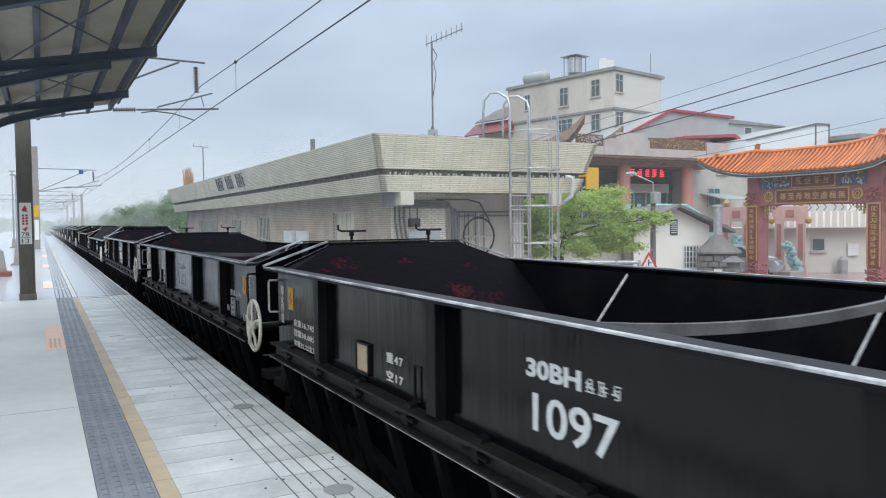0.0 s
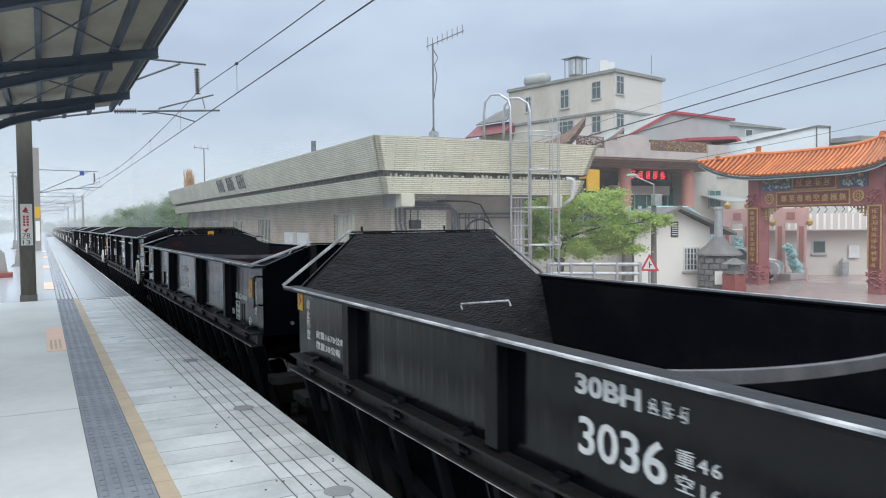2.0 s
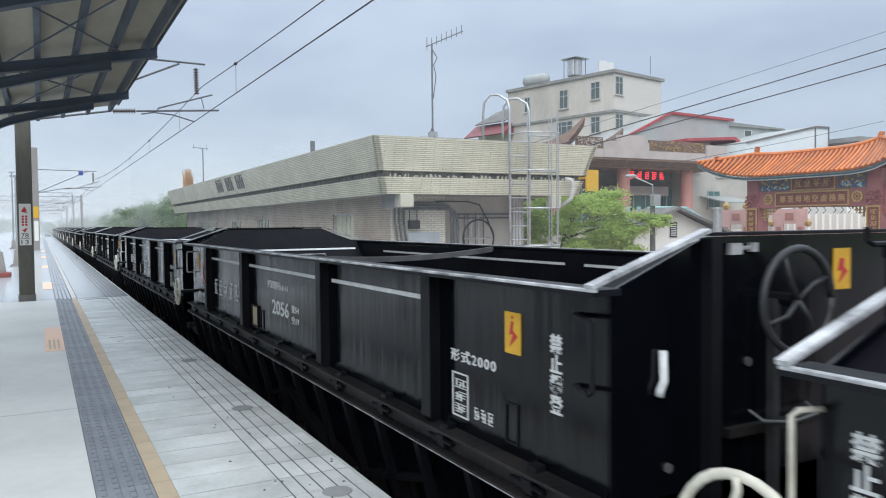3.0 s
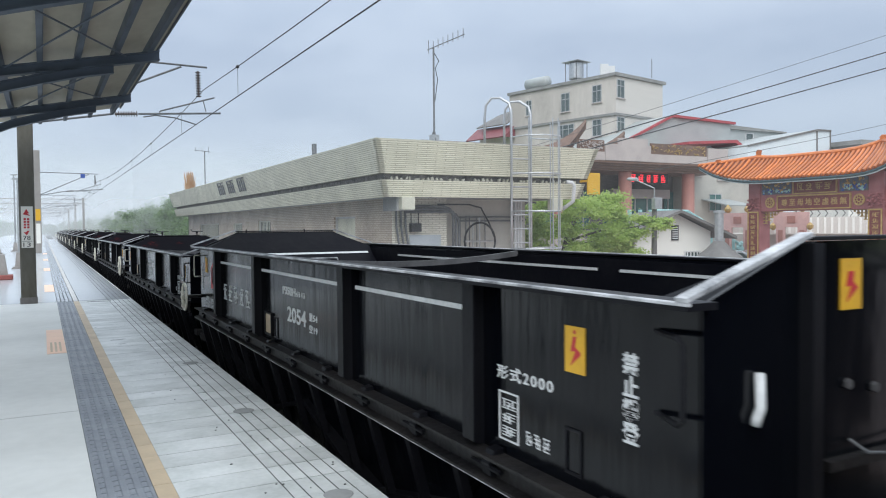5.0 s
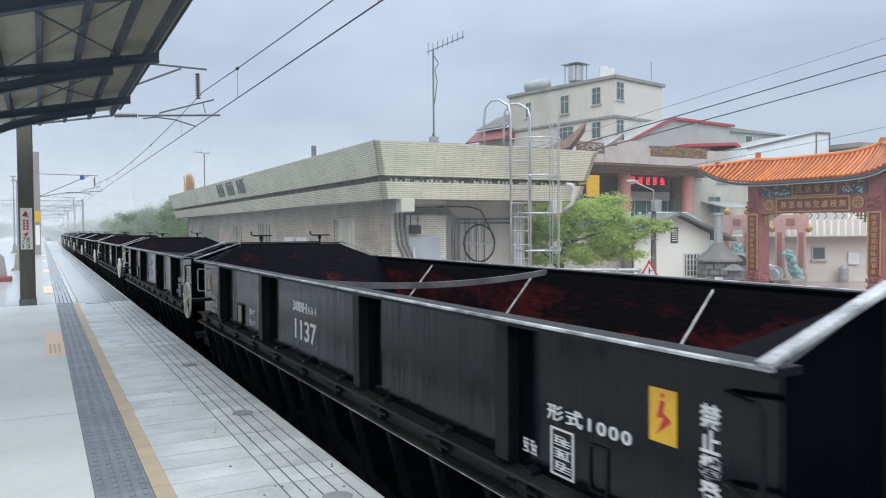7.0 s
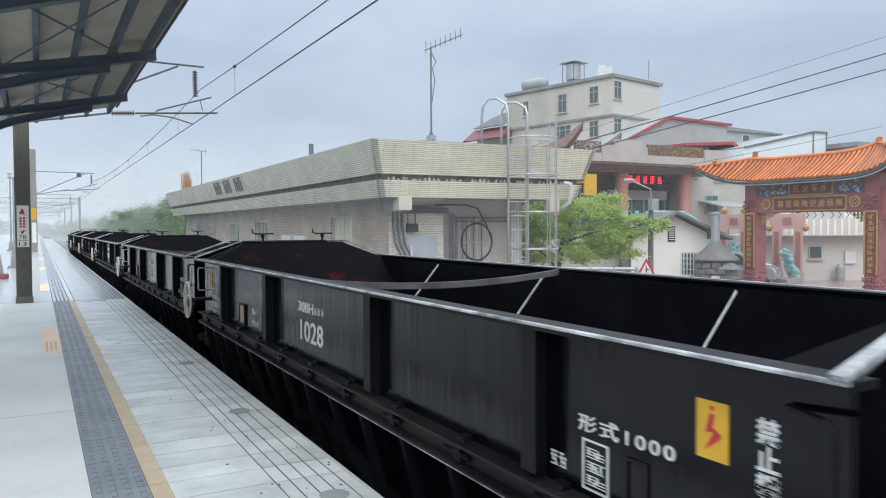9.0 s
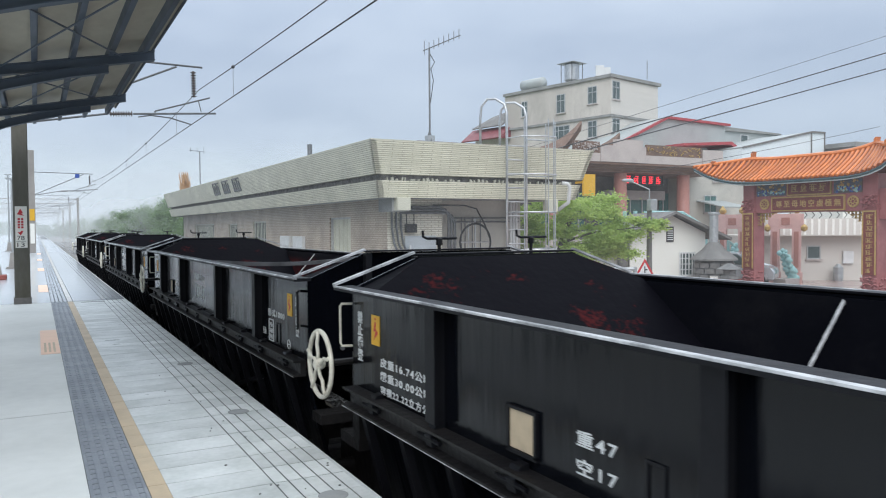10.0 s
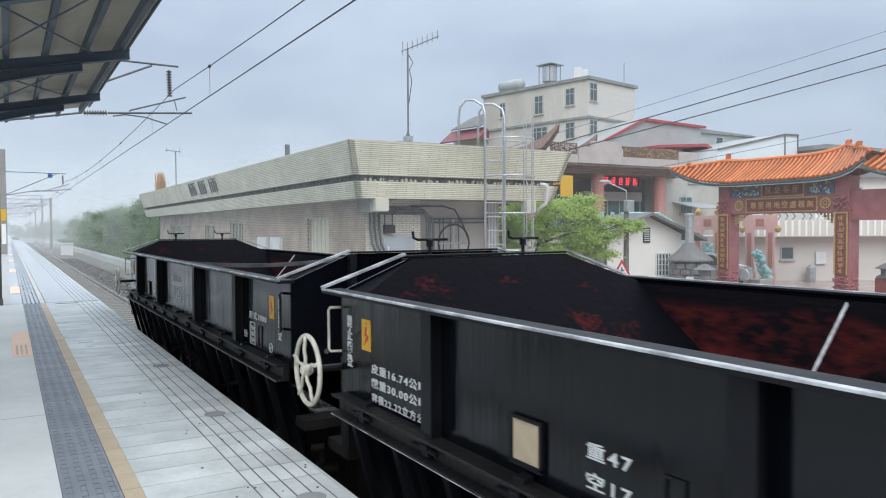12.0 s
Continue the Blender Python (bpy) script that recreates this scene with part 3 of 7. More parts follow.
def end_outline(rim, peak):
    return [(-1.25, 1.5), (1.25, 1.5), (1.25, rim), (0.72, peak), (-0.72, peak), (-1.25, rim)]


def hopper_wagon(label, rim, peak, lining, brake_wheel=True, wheel_r=0.235, sheet=None, steep=1.75):
    """A bogie hopper wagon. Its rear end is at y = 0, its front at y = -9.34; z = 0 at the rail head."""
    w = thing("hopper_wagon", label, "wagon", "wagons of the train")
    y0, y1 = -9.25, -0.09
    for s in (-1, 1):
        bm = bmesh.new()
        box(bm, min(s * 1.25, s * 1.235), max(s * 1.25, s * 1.235), y0, y1, 1.52, rim - 0.02)
        side = part("side_wall", bm, M_BLACK, w)
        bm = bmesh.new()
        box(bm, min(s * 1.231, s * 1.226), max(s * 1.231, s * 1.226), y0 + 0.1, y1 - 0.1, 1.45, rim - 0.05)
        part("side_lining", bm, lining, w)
        bm = bmesh.new()
        x0, x1 = (s * 1.235, s * 1.378)
        box(bm, min(x0, x1), max(x0, x1), -9.308, -0.042, rim - 0.03, rim - 0.004)
        part("top_rim", bm, M_BLACK2, w)
        bm = bmesh.new()
        x0, x1 = (s * 1.356, s * 1.38)
        box(bm, min(x0, x1), max(x0, x1), -9.31, -0.04, rim - 0.014, rim)
        part("rim_lip", bm, M_CAP, w, "worn pale rim lip", bevel=0.003)
        bm = bmesh.new()
        prism(bm, [(s * 1.25, 1.53), (s * 1.36, 1.53), (s * 1.36, 1.515), (s * 1.30, 1.51), (s * 1.30, 1.42), (s * 1.36, 1.41), (s * 1.36, 1.395), (s * 1.25, 1.395)], -9.2, -0.15)
        part("sole_bar", bm, M_UNDER, w, "grimy channel sole bar")
        bm = bmesh.new()
        box(bm, min(s * 1.362, s * 1.366), max(s * 1.362, s * 1.366), -9.2, -0.15, 1.396, 1.3995)
        part("sole_edge", bm, M_CAP, w, "worn bright lower edge")
        for u in (-1.43, -3.40, -5.95, -7.80):
            bm = bmesh.new()
            prism(bm, [(s * 1.25, 1.50), (s * 1.325, 1.56), (s * 1.33, rim - 0.025), (s * 1.25, rim - 0.025)], u - 0.02, u + 0.02)
            box(bm, min(s * 1.32, s * 1.335), max(s * 1.32, s * 1.335), u - 0.055, u + 0.055, 1.56, rim - 0.025)
            part("side_rib", bm, M_BLACK2, w)
        for k in range(11):
            u = -0.6 - k * 0.82
            bm = bmesh.new()
            prism(bm, [(s * 1.26, 1.42), (s * 1.335, 1.43), (s * 1.345, 1.49), (s * 1.31, 1.55), (s * 1.26, 1.56)], u - 0.035, u + 0.04)
            tube(bm, [(s * 1.33, u - 0.12, 1.47), (s * 1.33, u + 0.14, 1.47)], 0.014, 6)
            part("door_hinge", bm, M_BLACK2, w)
        for a, b in ((-0.2, -3.1), (-3.15, -6.15), (-6.2, -9.15)):
            bm = bmesh.new()
            slab(bm, [(s * 1.24, a, 1.40), (s * 1.24, b, 1.40), (s * 1.02, b, 0.55), (s * 1.02, a, 0.55)], 0.02 * s)
            door = part("hopper_door", bm, M_BLACK, w)
            for k in range(5):
                u = a + (b - a) * (k + 0.5) / 5
                bm = bmesh.new()
                slab(bm, [(s * 1.30, u - 0.03, 1.40), (s * 1.30, u + 0.03, 1.40), (s * 1.08, u + 0.03, 0.55), (s * 1.08, u - 0.03, 0.55)], 0.05 * s)
                part("door_rib", bm, M_BLACK2, door)
    for y, s in ((-0.09, 1), (-9.25, -1)):
        bm = bmesh.new()
        prism(bm, end_outline(rim - 0.02, peak - 0.02), y - 0.008, y + 0.008)
        ew = part("end_wall", bm, M_BLACK, w)
        for x in (-0.72, 0.72):
            bm = bmesh.new()
            box(bm, x - 0.03, x + 0.03, min(y, y + s * 0.07), max(y, y + s * 0.07), 1.25, peak - 0.025)
            part("end_post", bm, M_BLACK2, ew)
        bm = bmesh.new()
        box(bm, -0.62, 0.62, min(y, y + s * 0.05), max(y, y + s * 0.05), 1.7, 1.74)
        part("end_rail", bm, M_UNDER, ew)
        if s < 0:
            bm = bmesh.new()
            tube(bm, [(-0.46, y + s * 0.02, 1.80), (-0.45, y + s * 0.09, 1.765), (-0.27, y + s * 0.10, 1.74), (-0.08, y + s * 0.09, 1.755), (-0.07, y + s * 0.02, 1.79)], 0.007, 6)
            part("grab_rail", bm, M_PIPE, ew, "scuffed grey grab rail")
        for x, z in ((-0.47, 2.02), (-0.30, 1.99), (-0.95, 1.62), (0.3, 2.0)):
            bm = bmesh.new()
            lathe(bm, [(0.022, 0), (0.022, 0.015), (0.012, 0.02)], (x, y + (0.008 if s > 0 else -0.028), z), 6, "y")
            part("rivet", bm, M_TIE, ew)
        ya, yb = (y + 0.01, -0.035) if s > 0 else (-9.315, y - 0.01)
        for p, q in (((-1.38, rim), (-0.745, peak)), ((0.745, peak), (1.38, rim))):
            bm = bmesh.new()
            slab(bm, [(p[0], ya, p[1]), (p[0], yb, p[1]), (q[0], yb, q[1]), (q[0], ya, q[1])], 0.016)
            part("end_rim", bm, M_CAP, w, "worn pale end rim")
        bm = bmesh.new()
        box(bm, -0.744, 0.744, min(ya, yb), max(ya, yb), peak - 0.016, peak)
        part("crown_rim", bm, M_BLACK2, w, bevel=0.003)
        # sloping hopper sheet inside
        bm = bmesh.new()
        t = -s
        yi = y + t * 0.02
        fall = (peak - 0.03 - 1.12) / steep
        reach = (peak - rim) / fall
        pt = {n: Vector(v) for n, v in (("tl", (-0.72, 0, peak - 0.03)), ("tr", (0.72, 0, peak - 0.03)), ("al", (-1.22, 0, rim - 0.03)), ("ar", (1.22, 0, rim - 0.03)),
                                        ("ml", (-1.22, reach, rim - 0.03)), ("mr", (1.22, reach, rim - 0.03)), ("ll", (-1.22, steep, 1.12)), ("lr", (1.22, steep, 1.12)))}
        for off in (0.0, -0.02):
            q = {n: bm.verts.new(Vector((v.x, yi + t * v.y, v.z + off))) for n, v in pt.items()}
            for f in ("tl tr mr ml", "ml mr lr ll", "tl ml al", "tr ar mr"):
                bm.faces.new([q[n] for n in f.split()])
        part("slope_sheet", bm, sheet or M_LINER, w, "" if sheet else "black sloping sheet with rust scars")
        bm = bmesh.new()
        tube(bm, [(0.1, yi + t * 0.5, rim - 0.25), (0.1, yi + t * 0.47, rim - 0.2), (0.62, yi + t * 0.47, rim - 0.2), (0.62, yi + t * 0.5, rim - 0.25)], 0.01, 6)
        part("grab_rod", bm, M_CAP, w, "thin pale grab rod")
    bm = bmesh.new()
    for a, b in ((-1.8, -4.67), (-4.67, -7.54)):
        mid = (a + b) / 2
        prism(bm, [(a, 1.12), (mid, 0.75), (b, 1.12), (b, 1.08), (mid, 0.70), (a, 1.08)], -1.22, 1.22, "x")
    part("hopper_floor", bm, M_BLACK2, w)
    if sheet is None:
        for k, u in enumerate((-2.16, -4.42, -6.76)):
            bm = bmesh.new()
            tube(bm, [(1.24, u, rim - 0.06), (0.45, u, rim - 0.98)], 0.012, 6)
            part("tie_rod", bm, M_RODW, w, "thin diagonal tie rod")
    bm = bmesh.new()
    n = 16
    ut = -4.63 if sheet is None else -4.42
    sag = [(-1.25 + 2.5 * k / n, rim - 0.01 - 0.30 * (k / n) * (1 - k / n)) for k in range(n + 1)]
    prism(bm, sag + [(x, z - 0.055) for x, z in reversed(sag)], ut - 0.02, ut + 0.02)
    part("cross_tie", bm, M_TIE, w, "sagging dull cross tie")
    # underframe
    bm = bmesh.new()
    box(bm, -0.22, 0.22, -9.5, 0.25, 0.72, 1.0)
    box(bm, -1.2, 1.2, -0.05, 0.32, 1.02, 1.1)
    box(bm, -1.2, 1.2, -9.42, -9.2, 1.02, 1.1)
    part("underframe", bm, M_UNDER, w)
    for y, s in ((0.25, 1), (-9.5, -1)):
        bm = bmesh.new()
        tube(bm, [(0, y, 0.86), (0, y + s * 0.15, 0.86)], 0.07, 8)
        box(bm, -0.11, 0.11, y + s * 0.24 - 0.11, y + s * 0.24 + 0.10, 0.74, 0.98)
        part("coupler", bm, M_UNDER, w, bevel=0.02)
    for yc in (-1.35, -7.95):
        bm = bmesh.new()
        box(bm, -1.02, 1.02, yc - 0.14, yc + 0.14, 0.5, 0.72)
        for s in (-1, 1):
            prism(bm, [(yc - 1.05, 0.38), (yc - 0.7, 0.52), (yc - 0.3, 0.34), (yc + 0.3, 0.34), (yc + 0.7, 0.52), (yc + 1.05, 0.38), (yc + 1.05, 0.56), (yc + 0.4, 0.68), (yc - 0.4, 0.68), (yc - 1.05, 0.56)],
                  s * 0.92, s * 1.02, "x")
        bogie = part("bogie", bm, M_UNDER, w)
        for u in (yc - 0.8, yc + 0.8):
            bm = bmesh.new()
            lathe(bm, [(0.07, -1.0), (0.07, -0.66), (0.43, -0.62), (0.43, -0.52), (0.455, -0.5), (0.455, -0.48), (0.06, -0.47), (0.06, 0.47), (0.455, 0.48), (0.455, 0.5), (0.43, 0.52), (0.43, 0.62), (0.07, 0.66), (0.07, 1.0)], (0, u, 0.43), 20, "x")
            part("wheelset", bm, M_UNDER, bogie)
    # rear end fittings
    for x in (-0.37, 0.53):
        bm = bmesh.new()
        tube(bm, [(x, 0.24, 1.08), (x, 0.24, 2.53)], 0.016, 8)
        tube(bm, [(x - 0.15, 0.24, 2.62), (x - 0.145, 0.24, 2.57), (x - 0.11, 0.24, 2.555), (x + 0.16, 0.24, 2.555)], 0.011, 6)
        lathe(bm, [(0.028, 0), (0.028, 0.05), (0.015, 0.06)], (x, 0.24, 2.5), 8)
        part("valve_handle", bm, M_BLACK2, w)
    if brake_wheel:
        hub = Vector((-1.465, 0.012, 0.0))
        zc = 1.675
        bm = bmesh.new()
        n = 28
        pts = [(hub.x, hub.y + wheel_r * math.cos(2 * math.pi * k / n), zc + wheel_r * math.sin(2 * math.pi * k / n)) for k in range(n + 1)]
        tube(bm, pts, 0.017, 8)
        wheel = part("brake_wheel", bm, M_WHEELW, w, "white-painted handbrake wheel", smooth=True)
        for k in range(5):
            a = 2 * math.pi * k / 5 + 0.3
            bm = bmesh.new()
            tube(bm, [(hub.x - 0.018, hub.y + r * wheel_r * math.cos(a + dv), zc + r * wheel_r * math.sin(a + dv)) for r, dv in ((0.1, 0), (0.35, 0.12), (0.6, -0.1), (0.85, 0.03), (1.0, 0))], 0.013, 6)
            part("spoke", bm, M_WHEELW, wheel, smooth=True)
        bm = bmesh.new()
        lathe(bm, [(0.02, -0.05), (0.04, -0.04), (0.045, 0.0), (0.03, 0.03)], (hub.x, hub.y, zc), 10, "x")
        part("hub", bm, M_WHEELW, wheel)
        bm = bmesh.new()
        tube(bm, [(hub.x + 0.03, hub.y, zc), (-1.1, hub.y, zc)], 0.025, 8)
        box(bm, -1.2, -1.1, -0.06, 0.06, 1.1, zc + 0.06)
        part("brake_shaft", bm, M_UNDER, w)
        bm = bmesh.new()
        tube(bm, [(-1.26, -0.10, rim - 0.13), (-1.33, -0.075, rim - 0.13), (-1.335, -0.055, rim - 0.15), (-1.335, -0.055, rim - 0.41), (-1.33, -0.075, rim - 0.43), (-1.26, -0.10, rim - 0.43)], 0.010, 6)
        part("grab_handle", bm, M_WHEELW, w, "white-painted grab handle", smooth=True)
    bm = bmesh.new()
    tube(bm, [(-1.26, -9.05, rim - 0.13), (-1.33, -9.22, rim - 0.13), (-1.335, -9.25, rim - 0.15), (-1.335, -9.25, rim - 0.41), (-1.33, -9.22, rim - 0.43), (-1.26, -9.05, rim - 0.43)], 0.011, 6)
    part("front_grab_handle", bm, M_BLACK2, w)
    return w


SIDE = Matrix(((0, 0, -1, -1.2515), (-1, 0, 0, 0), (0, 1, 0, 0), (0, 0, 0, 1)))


def on_side(u, z):
    """A place for writing on the wagon's platform side: reading along -y, upright along z."""
    return Matrix.Translation((0, u, z)) @ SIDE


def warning_plate(w, u, z, h=0.20, wd=0.135):
    bm = bmesh.new()
    box(bm, 0, wd, 0, h, 0, 0.004)
    pl = part("warning_plate", bm, M_SIGNY, w, "yellow high-voltage warning plate")
    pl.matrix_basis = on_side(u, z)
    bm = bmesh.new()
    prism(bm, [(wd * 0.42, h * 0.78), (wd * 0.30, h * 0.45), (wd * 0.55, h * 0.48), (wd * 0.28, h * 0.14), (wd * 0.78, h * 0.40), (wd * 0.80, h * 0.46), (wd * 0.52, h * 0.56), (wd * 0.60, h * 0.78)], 0.004, 0.0055, "z")
    lathe(bm, [(h * 0.045, 0.004), (h * 0.045, 0.0055)], (wd * 0.5, h * 0.88, 0), 8)
    part("flash", bm, M_RED, pl)
    return pl


def column_words(w, text, u, z_top, size, step):
    for k, ch in enumerate(text):
        lettering("character", ch, size, M_WHITE, w, on_side(u, z_top - (k + 1) * step), bold=0.002)


def frame_mark(w, u, z, a, b, material, t=0.012):
    bm = bmesh.new()
    for x0, x1, y0, y1 in ((0, a, 0, t), (0, a, b - t, b), (0, t, t, b - t), (a - t, a, t, b - t)):
        box(bm, x0, x1, y0, y1, 0, 0.006)
    ob = part("label_frame", bm, material, w)
    ob.matrix_basis = on_side(u, z)
    return ob


def small_bars(w, u, z, wd, h, n, seed, vertical=False, material=None):
    bm = bmesh.new()
    bars(bm, 0, 0, wd, h, n, random.Random(seed), Matrix.Identity(4), vertical)
    ob = part("small_print", bm, material or M_WHITE, w)
    ob.matrix_basis = on_side(u, z)


def paper_board(w, u, z):
    bm = bmesh.new()
    box(bm, 0, 0.20, 0, 0.19, 0, 0.012)
    ob = part("paper_board", bm, M_TAN, w, "tan waybill board", bevel=0.003)
    ob.matrix_basis = on_side(u, z)
    bm = bmesh.new()
    for x0, x1, y0, y1 in ((-0.02, 0.22, 0.19, 0.205), (-0.02, 0.0, -0.01, 0.19), (0.2, 0.22, -0.01, 0.19), (-0.02, 0.22, -0.02, 0.0)):
        box(bm, x0, x1, y0, y1, 0, 0.02)
    part("board_frame", bm, M_BLACK2, ob)


def dress_a(w):
    """Lettering common to the wagons of the first type."""
    warning_plate(w, -0.43, 1.86)
    column_words(w, "禁止攀登", -0.18, 2.075, 0.088, 0.088)
    lettering("tare_line", "皮重16.74公噸", 0.064, M_WHITE, w, on_side(-0.57, 1.735), width=0.72, bold=0.001, space=1.25)
    lettering("load_line", "載重30.00公噸", 0.064, M_WHITE, w, on_side(-0.57, 1.645), width=0.72, bold=0.001, space=1.25)
    lettering("volume_line", "容積22.22立方公尺", 0.058, M_WHITE, w, on_side(-0.57, 1.555), width=0.78, bold=0.001, space=1.25)
    paper_board(w, -2.12, 1.60)
    lettering("weight_line", "重47", 0.074, M_WHITE, w, on_side(-2.61, 1.735), width=0.25, bold=0.001, space=1.25)
    lettering("weight_line", "空17", 0.074, M_WHITE, w, on_side(-2.61, 1.615), width=0.25, bold=0.001, space=1.25)
    frame_mark(w, -3.02, 1.56, 0.10, 0.22, M_BLACK2)
    lettering("form_line", "形式1000", 0.076, M_WHITE, w, on_side(-8.05, 1.805), width=0.54, bold=0.001, space=1.25)
    small_bars(w, -7.86, 1.60, 0.12, 0.07, 2, 3)
    frame_mark(w, -8.08, 1.56, 0.16, 0.21, M_WHITE, 0.008)
    small_bars(w, -8.10, 1.58, 0.12, 0.17, 3, 4, True)
    frame_mark(w, -8.34, 1.56, 0.12, 0.20, M_BLACK2)
    warning_plate(w, -8.69, 1.86)
    column_words(w, "禁止攀登", -8.93, 2.06, 0.088, 0.088)
    bm = bmesh.new()
    tube(bm, [(0.04 * math.cos(k * 0.35), 0.04 * math.sin(k * 0.35), 0) for k in range(19)], 0.005, 4)
    box(bm, -0.018, 0.018, -0.004, 0.004, 0, 0.004)
    ob = part("round_mark", bm, M_WHITE, w)
    ob.matrix_basis = on_side(-8.72, 1.60)


def number_a(w, number):
    lettering("class_letters", "30BH", 0.115, M_WHITE, w, on_side(-4.22, 1.93), width=0.40, bold=0.004)
    small_bars(w, -4.65, 1.93, 0.24, 0.065, 3, 9)
    lettering("wagon_number", number, 0.245, M_WHITE, w, on_side(-4.27, 1.685), width=0.585, bold=0.003)


def dress_p(w):
    """The cement wagons: white lines, a red house mark and white characters drawn as plain shapes."""
    warning_plate(w, -0.44, 2.04)
    column_words(w, "禁止攀登", -0.19, 2.165, 0.085, 0.09)
    bm = bmesh.new()
    prism(bm, [(0, 0), (0.38, 0), (0.38, 0.26), (0.42, 0.25), (0.20, 0.39), (-0.03, 0.25), (0, 0.26)], 0, 0.004, "z")
    mark = part("house_mark", bm, M_RED, w, "red house-shaped mark")
    mark.matrix_basis = on_side(-0.83, 1.84)
    bm = bmesh.new()
    tube(bm, [(0.19 + 0.115 * math.cos(k * 0.2618), 0.17 + 0.115 * math.sin(k * 0.2618), 0.003) for k in range(25)], 0.009, 5)
    for k in range(4):
        box(bm, 0.12 + k * 0.035, 0.138 + k * 0.035, 0.09, 0.23 - (k % 2) * 0.03, 0.004, 0.006)
    box(bm, 0.12, 0.26, 0.15, 0.165, 0.004, 0.0065)
    part("mark_ring", bm, M_BLACK2, mark)
    lettering("tare_line", "皮重19.00公噸", 0.064, M_WHITE, w, on_side(-0.47, 1.665), width=0.62, bold=0.001, space=1.25)
    lettering("load_line", "載重35.00公噸", 0.064, M_WHITE, w, on_side(-0.47, 1.57), width=0.62, bold=0.001, space=1.25)
    for a, b in ((-1.42, -3.22), (-3.45, -5.75), (-6.05, -7.7)):
        bm = bmesh.new()
        box(bm, 0, a - b, 0, 0.028, 0, 0.003)
        ob = part("white_line", bm, M_WHITE, w)
        ob.matrix_basis = on_side(a, 2.20)
        bm = bmesh.new()
        box(bm, 1.218, 1.224, b, a, rim_p - 0.16, rim_p - 0.135)
        part("inner_line", bm, M_WHITE, w)
    for k in range(6):
        bm = bmesh.new()
        bars(bm, 0, 0, 0.24, 0.21, 1, random.Random(40 + k), Matrix.Identity(4))
        ob = part("white_character", bm, M_WHITE, w, "bold white painted character")
        ob.matrix_basis = on_side(-1.60 - k * 0.285, 1.755)
    bm = bmesh.new()
    slab(bm, [(-0.9, -0.475, 2.276), (-0.9, -0.502, 2.253), (1.15, -0.502, 2.253), (1.15, -0.475, 2.276)], 0.004)
    part("inner_line", bm, M_WHITE, w)
    paper_board(w, -3.62, 1.60)
    frame_mark(w, -3.90, 1.58, 0.12, 0.2, M_BLACK2)
    lettering("weight_line", "重54", 0.075, M_WHITE, w, on_side(-4.98, 1.86), width=0.21, bold=0.001, space=1.25)
    lettering("weight_line", "空19", 0.075, M_WHITE, w, on_side(-4.98, 1.76), width=0.21, bold=0.001, space=1.25)
    lettering("form_line", "形式2000", 0.072, M_WHITE, w, on_side(-7.95, 1.905), width=0.46, bold=0.001, space=1.25)
    frame_mark(w, -7.97, 1.60, 0.17, 0.24, M_WHITE, 0.008)
    small_bars(w, -7.99, 1.62, 0.13, 0.2, 3, 14, True)
    small_bars(w, -8.2, 1.62, 0.2, 0.07, 3, 15)
    frame_mark(w, -8.5, 1.58, 0.11, 0.2, M_BLACK2)
    warning_plate(w, -8.50, 2.02)
    column_words(w, "禁止攀登", -8.86, 2.17, 0.09, 0.09)


